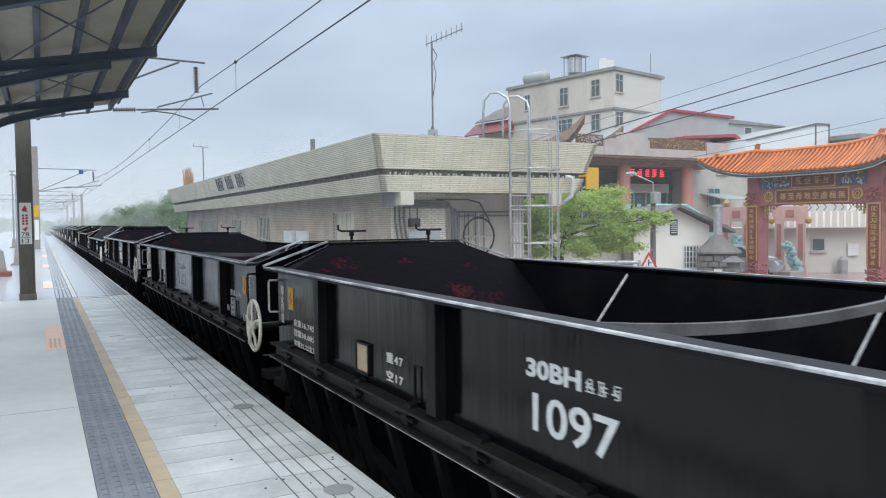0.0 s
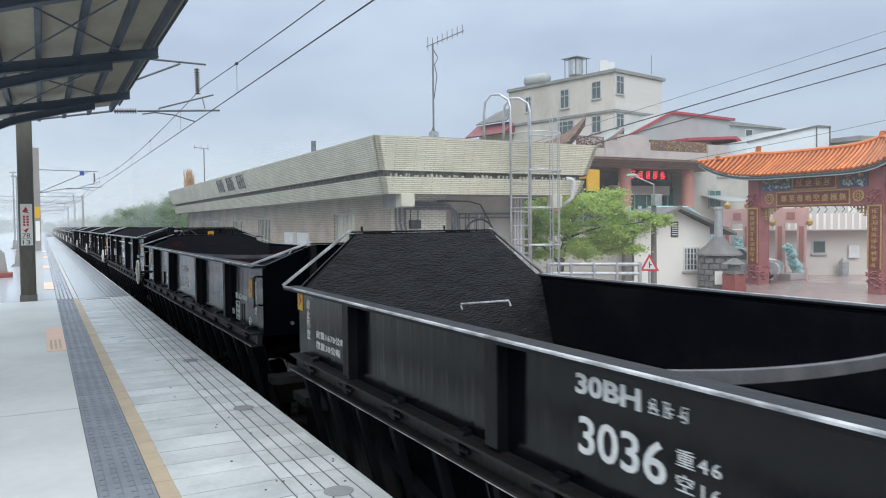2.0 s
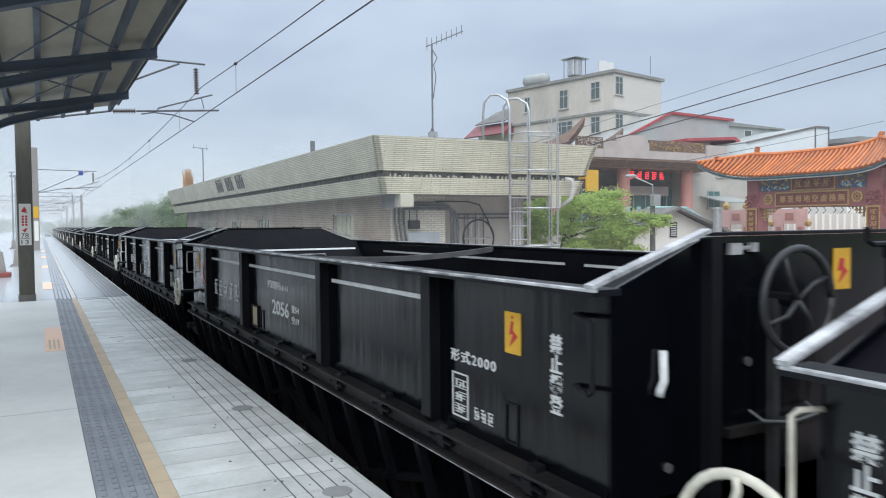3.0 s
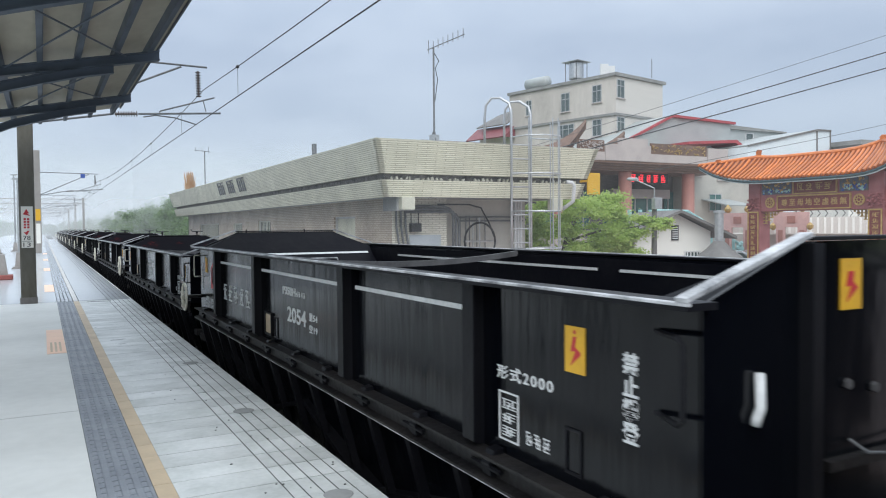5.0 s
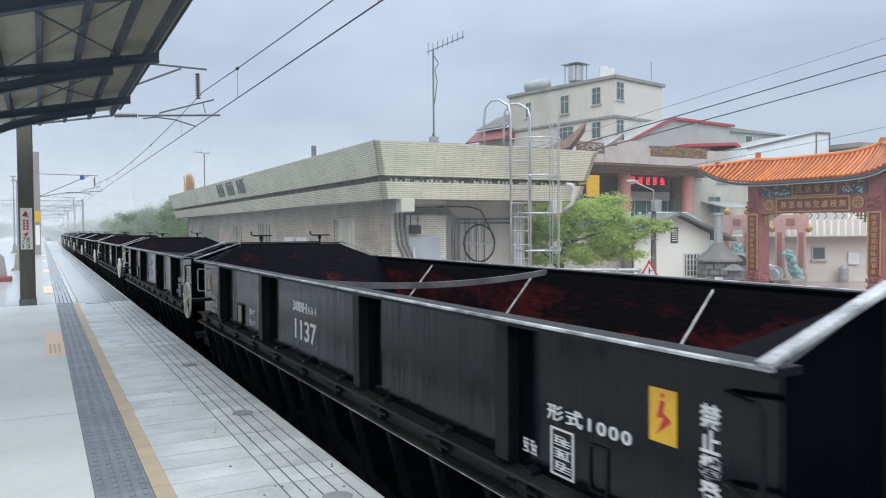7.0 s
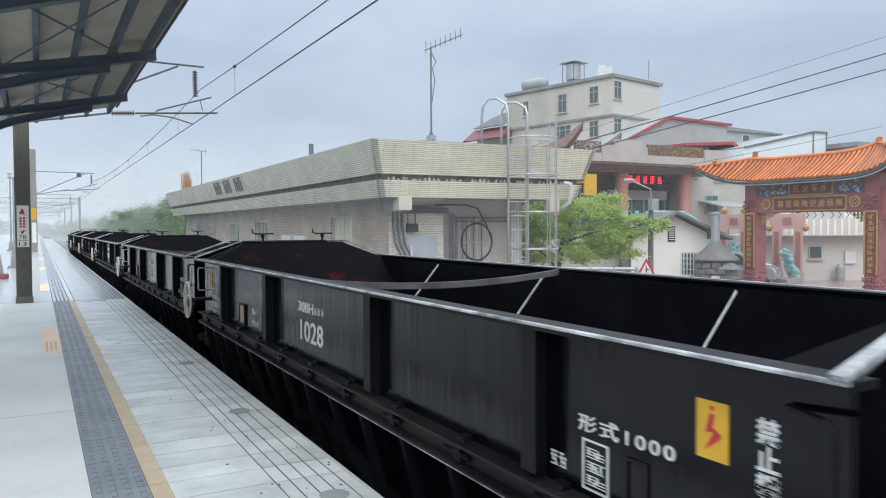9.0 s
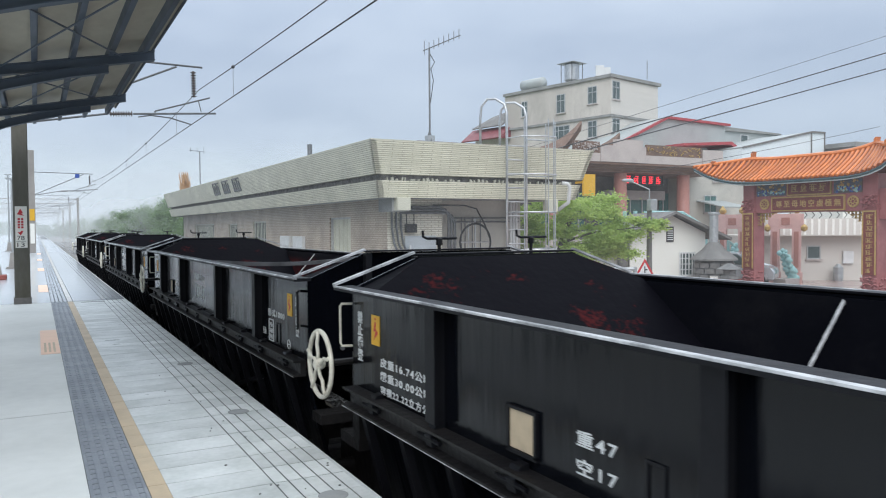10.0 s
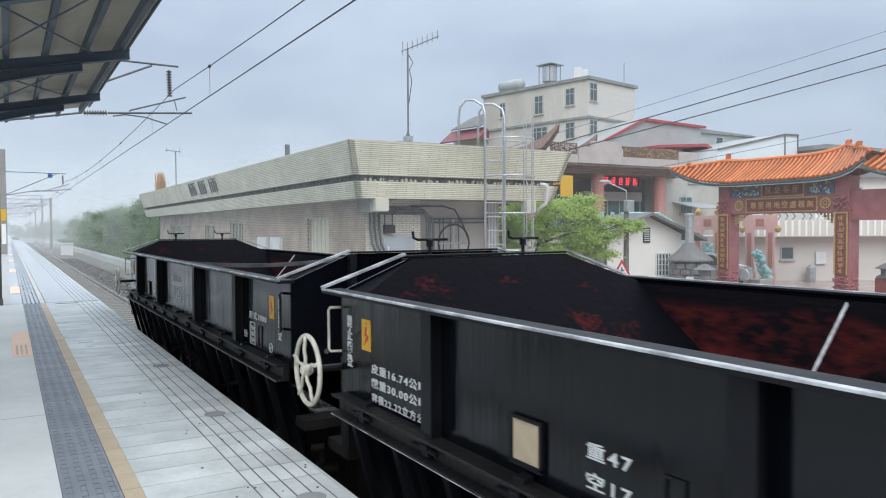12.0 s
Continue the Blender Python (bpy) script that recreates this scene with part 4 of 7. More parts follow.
def front_end_p(w, plate_x, hand_wheel):
    """Fittings on the front end wall of a cement wagon."""
    bm = bmesh.new()
    tube(bm, [(-0.985, -9.275, 2.115), (-0.985, -9.28, 1.99), (-1.005, -9.28, 1.955), (-1.005, -9.275, 1.93)], 0.02, 6)
    part("coupling_lever", bm, M_WHITE, w, "white-painted coupling lever", smooth=True)
    bm = bmesh.new()
    box(bm, plate_x - 0.065, plate_x + 0.065, -9.266, -9.261, 2.31, 2.51)
    pl = part("warning_plate", bm, M_SIGNY, w, "yellow high-voltage warning plate")
    bm = bmesh.new()
    prism(bm, [(plate_x - 0.02, 2.46), (plate_x - 0.035, 2.40), (plate_x + 0.0, 2.405), (plate_x - 0.03, 2.34), (plate_x + 0.04, 2.395), (plate_x + 0.01, 2.42), (plate_x + 0.015, 2.46)], -9.269, -9.2662)
    part("flash", bm, M_RED, pl)
    if hand_wheel:
        c = Vector((-0.335, -9.42, 2.30))
        bm = bmesh.new()
        tube(bm, [c + Vector((0.225 * math.cos(k * math.pi / 14), 0, 0.225 * math.sin(k * math.pi / 14))) for k in range(29)], 0.018, 7)
        hw = part("hand_wheel", bm, M_DARKWHEEL, w, "dark worn handbrake wheel", smooth=True)
        for k in range(4):
            a = 0.45 + k * math.pi / 2
            bm = bmesh.new()
            tube(bm, [c, c + Vector((0.11 * math.cos(a + 0.2), -0.01, 0.11 * math.sin(a + 0.2))), c + Vector((0.22 * math.cos(a), 0, 0.22 * math.sin(a)))], 0.012, 6)
            part("spoke", bm, M_DARKWHEEL, hw, smooth=True)
        bm = bmesh.new()
        tube(bm, [c + Vector((0, 0.02, 0)), c + Vector((0, 0.14, 0))], 0.03, 8)
        part("hub", bm, M_BLACK2, hw)
        bm = bmesh.new()
        box(bm, -0.385, -0.345, -9.34, -9.30, 1.1, 2.30)
        part("brake_post", bm, M_DARKWHEEL, w)
        bm = bmesh.new()
        box(bm, -0.60, -0.53, -9.29, -9.262, 2.50, 2.55)
        box(bm, -0.47, -0.43, -9.29, -9.262, 2.51, 2.55)
        tube(bm, [(-0.55, -9.275, 2.525), (-0.45, -9.275, 2.53)], 0.01, 6)
        part("latch", bm, M_RODW, w, "scuffed pale latch")


def number_p(w, number):
    lettering("class_letters", "P35BH", 0.10, M_WHITE, w, on_side(-4.20, 2.03), width=0.40, bold=0.003)
    small_bars(w, -4.62, 2.03, 0.28, 0.05, 4, 9)
    lettering("wagon_number", number, 0.19, M_WHITE, w, on_side(-4.34, 1.79), width=0.55, bold=0.003)


def dress_c(w):
    warning_plate(w, -0.06, 1.90)
    column_words(w, "禁止攀登", -0.30, 2.02, 0.085, 0.085)
    lettering("tare_line", "皮重1670公噸", 0.064, M_WHITE, w, on_side(-0.54, 1.72), width=0.66, bold=0.001, space=1.25)
    lettering("load_line", "載重30公噸", 0.064, M_WHITE, w, on_side(-0.54, 1.63), width=0.56, bold=0.001, space=1.25)
    lettering("class_letters", "30BH", 0.115, M_WHITE, w, on_side(-3.95, 1.93), width=0.39, bold=0.004)
    small_bars(w, -4.38, 1.93, 0.22, 0.065, 3, 9)
    lettering("wagon_number", "3036", 0.22, M_WHITE, w, on_side(-3.97, 1.68), width=0.5, bold=0.003)
    lettering("weight_line", "重46", 0.07, M_WHITE, w, on_side(-4.52, 1.78), width=0.2, space=1.25)
    lettering("weight_line", "空16", 0.07, M_WHITE, w, on_side(-4.52, 1.69), width=0.2, space=1.25)
    frame_mark(w, -4.95, 1.56, 0.2, 0.2, M_BLACK2)
    frame_mark(w, -5.2, 1.56, 0.12, 0.2, M_BLACK2)
    lettering("form_line", "形式3000", 0.075, M_WHITE, w, on_side(-8.0, 1.86), width=0.45, bold=0.001, space=1.25)
    small_bars(w, -8.1, 1.6, 0.4, 0.18, 3, 33)
    warning_plate(w, -8.98, 1.88)
    column_words(w, "禁止攀登", -8.78, 2.02, 0.08, 0.08)


rim_p = 2.39
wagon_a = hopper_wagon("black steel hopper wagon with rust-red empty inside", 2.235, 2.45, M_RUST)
dress_a(wagon_a)
wagon_p = hopper_wagon("black steel cement hopper wagon with white line and red mark", rim_p, 2.60, M_CEMENTLINER, wheel_r=0.185, sheet=M_CEMENTLINER)
dress_p(wagon_p)
wagon_c = hopper_wagon("black steel hopper wagon with high end walls", 2.11, 2.58, M_CEMENTLINER, brake_wheel=False, sheet=M_COARSELINER, steep=0.45)
dress_c(wagon_c)

# place of each wagon's rear end along the track at the start, front of the train first
SPEED = 15.396
TRAIN = [(-3.04, "a", ""), (7.09, "a", "1097"), (17.10, "a", "1151"), (27.47, "a", "1185"), (37.25, "c", ""), (47.65, "a", "1058"), (57.73, "p", "2056"), (67.85, "p", ""),
         (77.96, "p", ""), (88.06, "p", "2054"), (98.11, "a", "1054"), (108.40, "a", "1170"), (118.53, "a", "1137"), (128.75, "a", ""), (138.91, "a", ""), (149.08, "a", "1028"),
         (159.04, "a", "1142"), (169.23, "a", "1081"), (179.45, "a", "1011"), (189.63, "a", "1180"), (199.88, "a", "")]
wagons = []
used = set()
for y, kind, number in TRAIN:
    base = {"a": wagon_a, "p": wagon_p, "c": wagon_c}[kind]
    m = Matrix.Translation((TRACK_X, y, RAIL_Z))
    if kind in used:
        w = copy_thing(base, m)
    else:
        w = base
        w.matrix_basis = m
        used.add(kind)
    wagons.append((w, y, kind, number))
first_p = True
for w, y, kind, number in wagons:
    if kind == "p":
        front_end_p(w, 0.2 if first_p else -0.45, first_p)
        first_p = False
    if number:
        (number_a if kind == "a" else number_p)(w, number)
    elif kind != "c":
        small_bars(w, -4.22, 1.93, 0.6, 0.09, 6, 5)
        small_bars(w, -4.27, 1.70, 0.56, 0.18, 4, 6)


# some wagons are black inside, with no bare rust
for w, y, kind, number in wagons:
    if number in ("1097", "1028", "1142"):
        for ob in w.children:
            if ob.name.startswith("side_lining"):
                ob.material_slots[0].link = "OBJECT"
                ob.material_slots[0].material = M_CEMENTLINER


def motions():
    for w, y, kind, number in wagons:
        walk(w, [(0.0, Matrix.Translation((TRACK_X, y, RAIL_Z))), (6.0, Matrix.Translation((TRACK_X, y - 6 * SPEED, RAIL_Z))),
                 (12.0, Matrix.Translation((TRACK_X, y - 12 * SPEED, RAIL_Z)))])


# ---- canopy over our platform ----
canopy = thing("platform_canopy", "blue-grey steel platform canopy with cream sheet underside", "canopy", m=Matrix.Translation((0, 0, 0)))
CAN_Y0, CAN_Y1 = 3.6, 16.6
SLOPE = 0.2


def can_z(x):
    return 3.96 + (x - 1.42) * SLOPE


bm = bmesh.new()
prism(bm, [(1.45, can_z(1.45)), (1.45, can_z(1.45) + 0.05), (-2.4, can_z(-2.4) + 0.05), (-2.4, can_z(-2.4))], CAN_Y0, CAN_Y1)
part("roof_sheet", bm, M_CANSHEET, canopy, "cream ribbed roof sheet")
bm = bmesh.new()
box(bm, 1.45, 1.475, CAN_Y0, CAN_Y1, can_z(1.45) - 0.02, can_z(1.45) + 0.12)
part("eaves_trim", bm, M_CANSTEEL, canopy)
for x in (-2.2, -1.75, -1.3, -0.87, -0.43, 0.0, 0.43, 0.87, 1.28):
    bm = bmesh.new()
    z = can_z(x) - 0.003
    prism(bm, [(x - 0.012, z), (x + 0.06, z + 0.012), (x + 0.06, z - 0.002), (x, z - 0.014), (x, z - 0.115), (x + 0.05, z - 0.105), (x + 0.05, z - 0.12), (x - 0.012, z - 0.13)], CAN_Y0, CAN_Y1)
    part("purlin", bm, M_CANSTEEL, canopy)


def i_beam(nm, line, y, depth, half, web=0.006, fl=0.012):
    """An I-section in the plane of y along (x, z) points: a web with two flanges."""
    made = None
    for nmk, o0, o1, hw in ((nm, fl, depth - fl, web), ("flange", 0, fl, half), ("flange", depth - fl, depth, half)):
        bm = bmesh.new()
        prism(bm, [(x, z - o0) for x, z in line] + [(x, z - o1) for x, z in reversed(line)], y - hw, y + hw)
        ob = part(nmk, bm, M_CANSTEEL, made or canopy)
        made = made or ob
    return made


for y in (6.9, 10.55, 14.15):
    rf = i_beam("rafter", [(1.42, can_z(1.42) - 0.12), (-0.4, can_z(-0.4) - 0.12), (-2.3, can_z(-2.3) - 0.12)], y, 0.125, 0.06)
    i_beam("haunch", [(0.86, 3.63), (0.4, 3.53), (0.05, 3.43), (-0.4, 3.29), (-0.8, 3.11), (-1.15, 2.83), (-1.4, 2.48)], y, 0.13, 0.06)
    bm = bmesh.new()
    box(bm, -1.62, -1.40, y - 0.1, y + 0.1, 0.0, 3.25)
    part("column", bm, M_CANSTEEL, canopy)
for ya, yb in ((6.9, 10.55), (10.55, 14.15)):
    for xa, xb in ((-0.35, 1.0), (1.0, -0.35)):
        bm = bmesh.new()
        tube(bm, [(xa, ya + 0.1, can_z(xa) - 0.16), (xb, yb - 0.1, can_z(xb) - 0.16)], 0.011, 6)
        part("brace_rod", bm, M_CANSTEEL, canopy)


# ---- overhead line ----
def insulator(bm, p, q, r, n=9):
    """One turned body with n sheds, from p to q."""
    a, b = Vector(p), Vector(q)
    d = b - a
    u = d.orthogonal().normalized()
    v = d.normalized().cross(u)
    rings = []
    for k in range(n):
        for f, e in ((0.0, 0.4), (0.3, 0.42), (0.45, 1.0), (0.6, 0.95), (0.85, 0.45)):
            c = a + d * ((k + f) / n)
            rings.append([bm.verts.new(c + (u * math.cos(j * math.pi / 5) + v * math.sin(j * math.pi / 5)) * r * e) for j in range(10)])
    for g, h in zip(rings, rings[1:]):
        for j in range(10):
            bm.faces.new((g[j], g[(j + 1) % 10], h[(j + 1) % 10], h[j]))
    bm.faces.new(rings[0][::-1])
    bm.faces.new(rings[-1])


def mast(y, x, half, top, material, label, simple=False, group="overhead line masts"):
    t = thing("catenary_mast", label, "mast", group, Matrix.Translation((x, y, 0)))
    bm = bmesh.new()
    prism(bm, [(-half, -0.06), (half, -0.06), (half, 0.06), (-half, 0.06)], -0.5, top, "z") if simple else box(bm, -half, half, -0.14, 0.14, -0.5, top)
    part("post", bm, material, t, bevel=0.0 if simple else 0.02)
    k = TRACK_X - x
    bm = bmesh.new()
    tube(bm, [(half, 0, 3.66), (k - 1.85, 0, 3.93)], 0.022, 8)
    tube(bm, [(k - 1.35, 0, 3.96), (k + 0.38, 0, 4.08)], 0.022, 8)
    tube(bm, [(half, 0, 5.02 + 0.1), (k + 0.10, 0, 5.08)], 0.022, 8)
    tube(bm, [(half, 0, 3.7), (k - 0.45, 0, 5.05)], 0.022, 8)
    part("bracket_arm", bm, M_WIREARM, t)
    bm = bmesh.new()
    insulator(bm, (k - 1.82, 0, 3.93), (k - 1.36, 0, 3.96), 0.065)
    part("insulator", bm, M_PORCELAIN, t)
    bm = bmesh.new()
    insulator(bm, (k - 0.1, 0, 4.98), (k - 0.09, 0, 4.4), 0.065, 10)
    part("insulator", bm, M_PORCELAIN, t)
    bm = bmesh.new()
    tube(bm, [(k - 0.92, 0, 4.02), (k - 0.9, 0, 4.05), (k + 0.25, 0, 4.42)], 0.018, 6)
    tube(bm, [(k - 1.25, 0, 3.9), (k - 1.0, 0, 3.95), (k - 0.6, 0, 3.92), (k - 0.16, 0, 3.80)], 0.014, 6)
    tube(bm, [(k + 0.0, 0, 4.36), (k + 0.06, 0, 4.1)], 0.01, 6)
    part("registration_arm", bm, M_WIREARM, t)
    return t


mast_near = mast(17.31, -0.26, 0.14, 6.2, M_MAST, "dark mossy concrete catenary mast with warning board")
bm = bmesh.new()
box(bm, -0.105, 0.105, -0.165, -0.145, 1.13, 1.96)
board = part("warning_board", bm, M_WHITEWALL, mast_near, "white board with red flashes and figures")
face = Matrix(((1, 0, 0, 0), (0, 0, -1, -0.1655), (0, 1, 0, 0), (0, 0, 0, 1)))
lettering("figures", "78", 0.125, M_LEDBACK, board, Matrix.Translation((-0.075, 0, 1.285)) @ face, width=0.13)
lettering("figures", "13", 0.125, M_LEDBACK, board, Matrix.Translation((-0.075, 0, 1.15)) @ face, width=0.13)
bm = bmesh.new()
box(bm, -0.09, 0.08, -0.169, -0.165, 1.258, 1.266)
part("rule", bm, M_LEDBACK, board)
for z in (1.82, 1.47):
    bm = bmesh.new()
    s = 1 if z > 1.6 else -1
    prism(bm, [(-0.07, z - 0.02), (-0.01, z + 0.09 * s), (0.04, z - 0.0), (0.005, z), (0.06, z - 0.05 * s), (-0.03, z - 0.03)], -0.169, -0.165, "y")
    part("red_flash", bm, M_RED, board)
bm = bmesh.new()
for k in range(4):
    for j in range(2):
        box(bm, -0.06 + j * 0.06, -0.02 + j * 0.06, -0.169, -0.165, 1.52 + k * 0.055, 1.56 + k * 0.055)
part("red_print", bm, M_RED, board)
bm = bmesh.new()
box(bm, -0.155, 0.155, -0.155, 0.155, -0.002, 0.13)
part("foot", bm, M_ROOFDARK, mast_near, "dark stained foot")
for y, tall in ((54.0, 6.5), (90, 6.4), (126, 6.4), (162, 6.4), (200, 6.4)):
    m2 = mast(y, -0.2, 0.17, tall, M_MASTL, "pale concrete catenary mast beside the platform", True)
    if y < 60:
        bm = bmesh.new()
        box(bm, -0.14, 0.14, -0.08, -0.065, 2.05, 2.78)
        part("plate", bm, M_SIGNY, m2, "yellow plate")
        bm = bmesh.new()
        box(bm, -0.12, 0.12, -0.08, -0.065, 0.6, 1.86)
        part("plate", bm, M_WHITEWALL, m2, "white plate")
        bm = bmesh.new()
        box(bm, 2.48, 2.74, -0.06, -0.045, 4.80, 5.06)
        part("plate", bm, M_BLUE, m2, "blue plate")
# portal gantries further on, over several tracks
for y in (112, 140, 175, 215):
    g = thing("catenary_portal", "pale steel lattice portal over the tracks", "portal", "line portals", Matrix.Translation((0, y, 0)))
    for x in (5.0, -10.9):
        bm = bmesh.new()
        box(bm, x - 0.14, x + 0.14, -0.14, 0.14, -1.5, 5.7)
        part("leg", bm, M_MASTL, g)
    bm = bmesh.new()
    for z in (4.9, 5.5):
        tube(bm, [(-10.9, 0, z), (5.0, 0, z)], 0.05, 6)
    for k in range(16):
        x = -10.9 + k * 0.994
        tube(bm, [(x, 0, 4.9 if k % 2 else 5.5), (x + 0.994, 0, 5.5 if k % 2 else 4.9)], 0.028, 5)
    part("lattice_beam", bm, M_MASTL, g)

SPANS = [-22, 17.31, 54, 90, 126, 162, 200, 260]
messenger, contact, droppers = bmesh.new(), bmesh.new(), bmesh.new()
pm, pc = [], []
for a, b in zip(SPANS, SPANS[1:]):
    for k in range(12):
        f = k / 12
        y = a + (b - a) * f
        pm.append((TRACK_X + 0.02, y, 4.58 - 0.36 * 4 * f * (1 - f)))
        pc.append((TRACK_X + 0.02, y, 3.93))
        if k % 2 == 1:
            tube(droppers, [pm[-1], pc[-1]], 0.004, 4)
tube(messenger, pm, 0.009, 6)
tube(contact, pc, 0.010, 6)
line = thing("overhead_wire", "thin dark overhead contact line above the track", "overhead wire")
part("messenger_wire", messenger, M_WIRE, line)
part("contact_wire", contact, M_WIRE, line)
part("dropper_wires", droppers, M_WIRE, line)
for p in pm[1:40:2]:
    bm = bmesh.new()
    lathe(bm, [(0.012, -0.03), (0.032, -0.015), (0.032, 0.015), (0.012, 0.03)], p, 8, "y")
    part("clamp", bm, M_WIRE, line)

# lamp posts and a box on the wet part of our platform
for y, x, h in ((33.0, -0.78, 3.4), (59, -1.62, 5.2), (53, -2.4, 5.0), (75, -1.7, 5.2)):
    t = thing("platform_lamp_post", "pale steel lamp post on a wet concrete footing", "lamp post", "platform lamp posts", Matrix.Translation((x, y, 0)))
    bm = bmesh.new()
    prism(bm, [(-0.28, 0), (0.28, 0), (0.22, 0.08), (-0.22, 0.08)], -0.28, 0.28)
    prism(bm, [(-0.16, 0.08), (0.16, 0.08), (0.1, 0.62), (-0.1, 0.62)], -0.14, 0.14)
    part("footing", bm, M_MASTL, t)
    bm = bmesh.new()
    tube(bm, [(0, 0, 0.6), (0, 0, h)], 0.055, 8, 0.04)
    part("post", bm, M_STEELPOST, t)
    bm = bmesh.new()
    box(bm, -0.2, 0.2, -0.06, 0.06, h, h + 0.07)
    part("lamp_head", bm, M_STEELPOST, t)
t = thing("signal_stand", "rusty red signal stand on the wet platform", "stand", m=Matrix.Translation((-1.1, 26.0, 0)))
bm = bmesh.new()
box(bm, -0.3, 0.3, -0.3, 0.3, 0, 0.14)
part("base", bm, M_BRICKRED, t, bevel=0.02)
bm = bmesh.new()
prism(bm, [(-0.17, 0.14), (0.17, 0.14), (0.09, 0.75), (-0.09, 0.75)], -0.15, 0.15)
part("body", bm, M_MASTL, t)


# ---- station building across the track ----
st = thing("station_building", "cream-tiled flat-roofed station building with flared fascia", "building")
XW, YW, XE, YE = 7.4, 16.4, 11.6, 44.6
bm = bmesh.new()
# west wall with door and window openings
cuts = [(18.77, 20.4, -0.35, 1.77), (27.2, 29.0, 0.4, 1.74), (31.6, 33.2, 0.4, 1.68), (36.3, 41.1, 0.4, 1.7)]
ys = [YW] + [v for c in cuts for v in c[:2]] + [YE]
for a, b in zip(ys[0::2], ys[1::2]):
    bm = bmesh.new()
    box(bm, XW, XW + 0.22, a, b, -1.0, 2.3)
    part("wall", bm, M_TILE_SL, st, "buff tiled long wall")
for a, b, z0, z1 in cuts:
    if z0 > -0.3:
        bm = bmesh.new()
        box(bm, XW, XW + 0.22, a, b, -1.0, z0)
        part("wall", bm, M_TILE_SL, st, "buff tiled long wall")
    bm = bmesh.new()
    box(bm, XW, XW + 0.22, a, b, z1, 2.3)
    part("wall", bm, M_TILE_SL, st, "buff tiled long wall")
bm = bmesh.new()
box(bm, XW + 0.003, 8.9, YW - 0.002, YW + 0.2, -1.0, 2.3)
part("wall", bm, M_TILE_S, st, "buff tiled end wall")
bm = bmesh.new()
box(bm, 8.9, XE, YW + 0.5, YW + 0.7, -1.0, 2.3)
box(bm, 8.8, 8.9, YW + 0.2, YW + 0.7, -1.0, 2.3)
part("wall", bm, M_BEIGE, st, "recessed beige end wall")
bm = bmesh.new()
box(bm, XE - 0.2, XE, YW + 0.7, YE, -1.0, 2.3)
box(bm, XW, XE, YE - 0.2, YE, -1.0, 2.3)
part("wall", bm, M_BEIGE, st)


def flared_band(z0, z1, i0, i1, material, nm):
    """One leaning band of the fascia round the roof: i0, i1 are its inset at z0 and z1."""
    x0, x1, y0, y1 = 6.46, 12.68, 15.13, 45.3
    def ring(i, z):
        return [Vector(c) for c in ((x0 + i, y0 + i, z), (x1 - i, y0 + i, z), (x1 - i, y1 - i, z), (x0 + i, y1 - i, z))]
    lo, hi = ring(i0, z0), ring(i1, z1)
    for k, nmk in enumerate(("south", "east", "north", "west")):
        b = bmesh.new()
        a, c = k, (k + 1) % 4
        ins = Vector(((1, 0, 0) if k == 3 else (-1, 0, 0) if k == 1 else (0, 1, 0) if k == 0 else (0, -1, 0))) * 0.12
        q = [lo[a], lo[c], hi[c], hi[a]]
        s = [b.verts.new(v) for v in q]
        t = [b.verts.new(v + ins) for v in q]
        b.faces.new(s)
        b.faces.new(t[::-1])
        for j in range(4):
            b.faces.new((s[j], t[j], t[(j + 1) % 4], s[(j + 1) % 4]))
        part(nm, b, material[k % 2], st)


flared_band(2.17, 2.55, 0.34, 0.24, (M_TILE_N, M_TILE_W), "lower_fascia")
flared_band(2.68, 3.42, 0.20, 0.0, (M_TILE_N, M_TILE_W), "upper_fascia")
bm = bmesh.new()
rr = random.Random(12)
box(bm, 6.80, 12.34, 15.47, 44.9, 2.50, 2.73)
part("recess_band", bm, M_DARKGAP, st, "dark mottled recessed band")
bm = bmesh.new()
for k in range(46):
    x = 6.95 + k * 0.115 + rr.uniform(-0.03, 0.03)
    if rr.random() < 0.8:
        h = rr.uniform(0.03, 0.08)
        prism(bm, [(x, 2.56), (x + rr.uniform(0.03, 0.09), 2.56), (x + rr.uniform(0.02, 0.07), 2.56 + h), (x + 0.005, 2.56 + h * 0.8)], 15.40, 15.46)
tagged(part("tile_debris", bm, M_CREAMTRIM, st, "pale broken bits in the recess"), kind="stuff")
bm = bmesh.new()
box(bm, 6.82, 12.3, 15.49, 44.9, 2.175, 2.215)
part("soffit", bm, M_SOFFIT, st)
bm = bmesh.new()
box(bm, 6.6, 12.5, 15.3, 45.1, 3.28, 3.36)
part("roof_slab", bm, M_ROOFSLAB, st)
bm = bmesh.new()
for x0, x1, y0, y1 in ((6.455, 12.685, 15.125, 15.22), (6.455, 12.685, 45.2, 45.305), (6.455, 6.55, 15.22, 45.2), (12.59, 12.685, 15.22, 45.2)):
    box(bm, x0, x1, y0, y1, 3.42, 3.44)
part("coping", bm, M_CREAMTRIM, st)
bm = bmesh.new()
box(bm, 7.17, 7.6, 15.6, 16.38, 1.86, 2.17)
part("eaves_beam", bm, M_SOFFIT, st, "grey concrete eaves beam")
for x in (7.22, 11.42):
    bm = bmesh.new()
    box(bm, x, x + 0.33, 15.42, 15.62, 1.88, 2.17)
    part("beam_end", bm, M_CREAMTRIM, st, "cream beam end")
# end-wall fittings
bm = bmesh.new()
box(bm, 7.86, 8.72, YW - 0.03, YW - 0.004, -0.35, 1.28)
part("shutter", bm, M_SHUTTER, st, "pale blue metal door")
bm = bmesh.new()
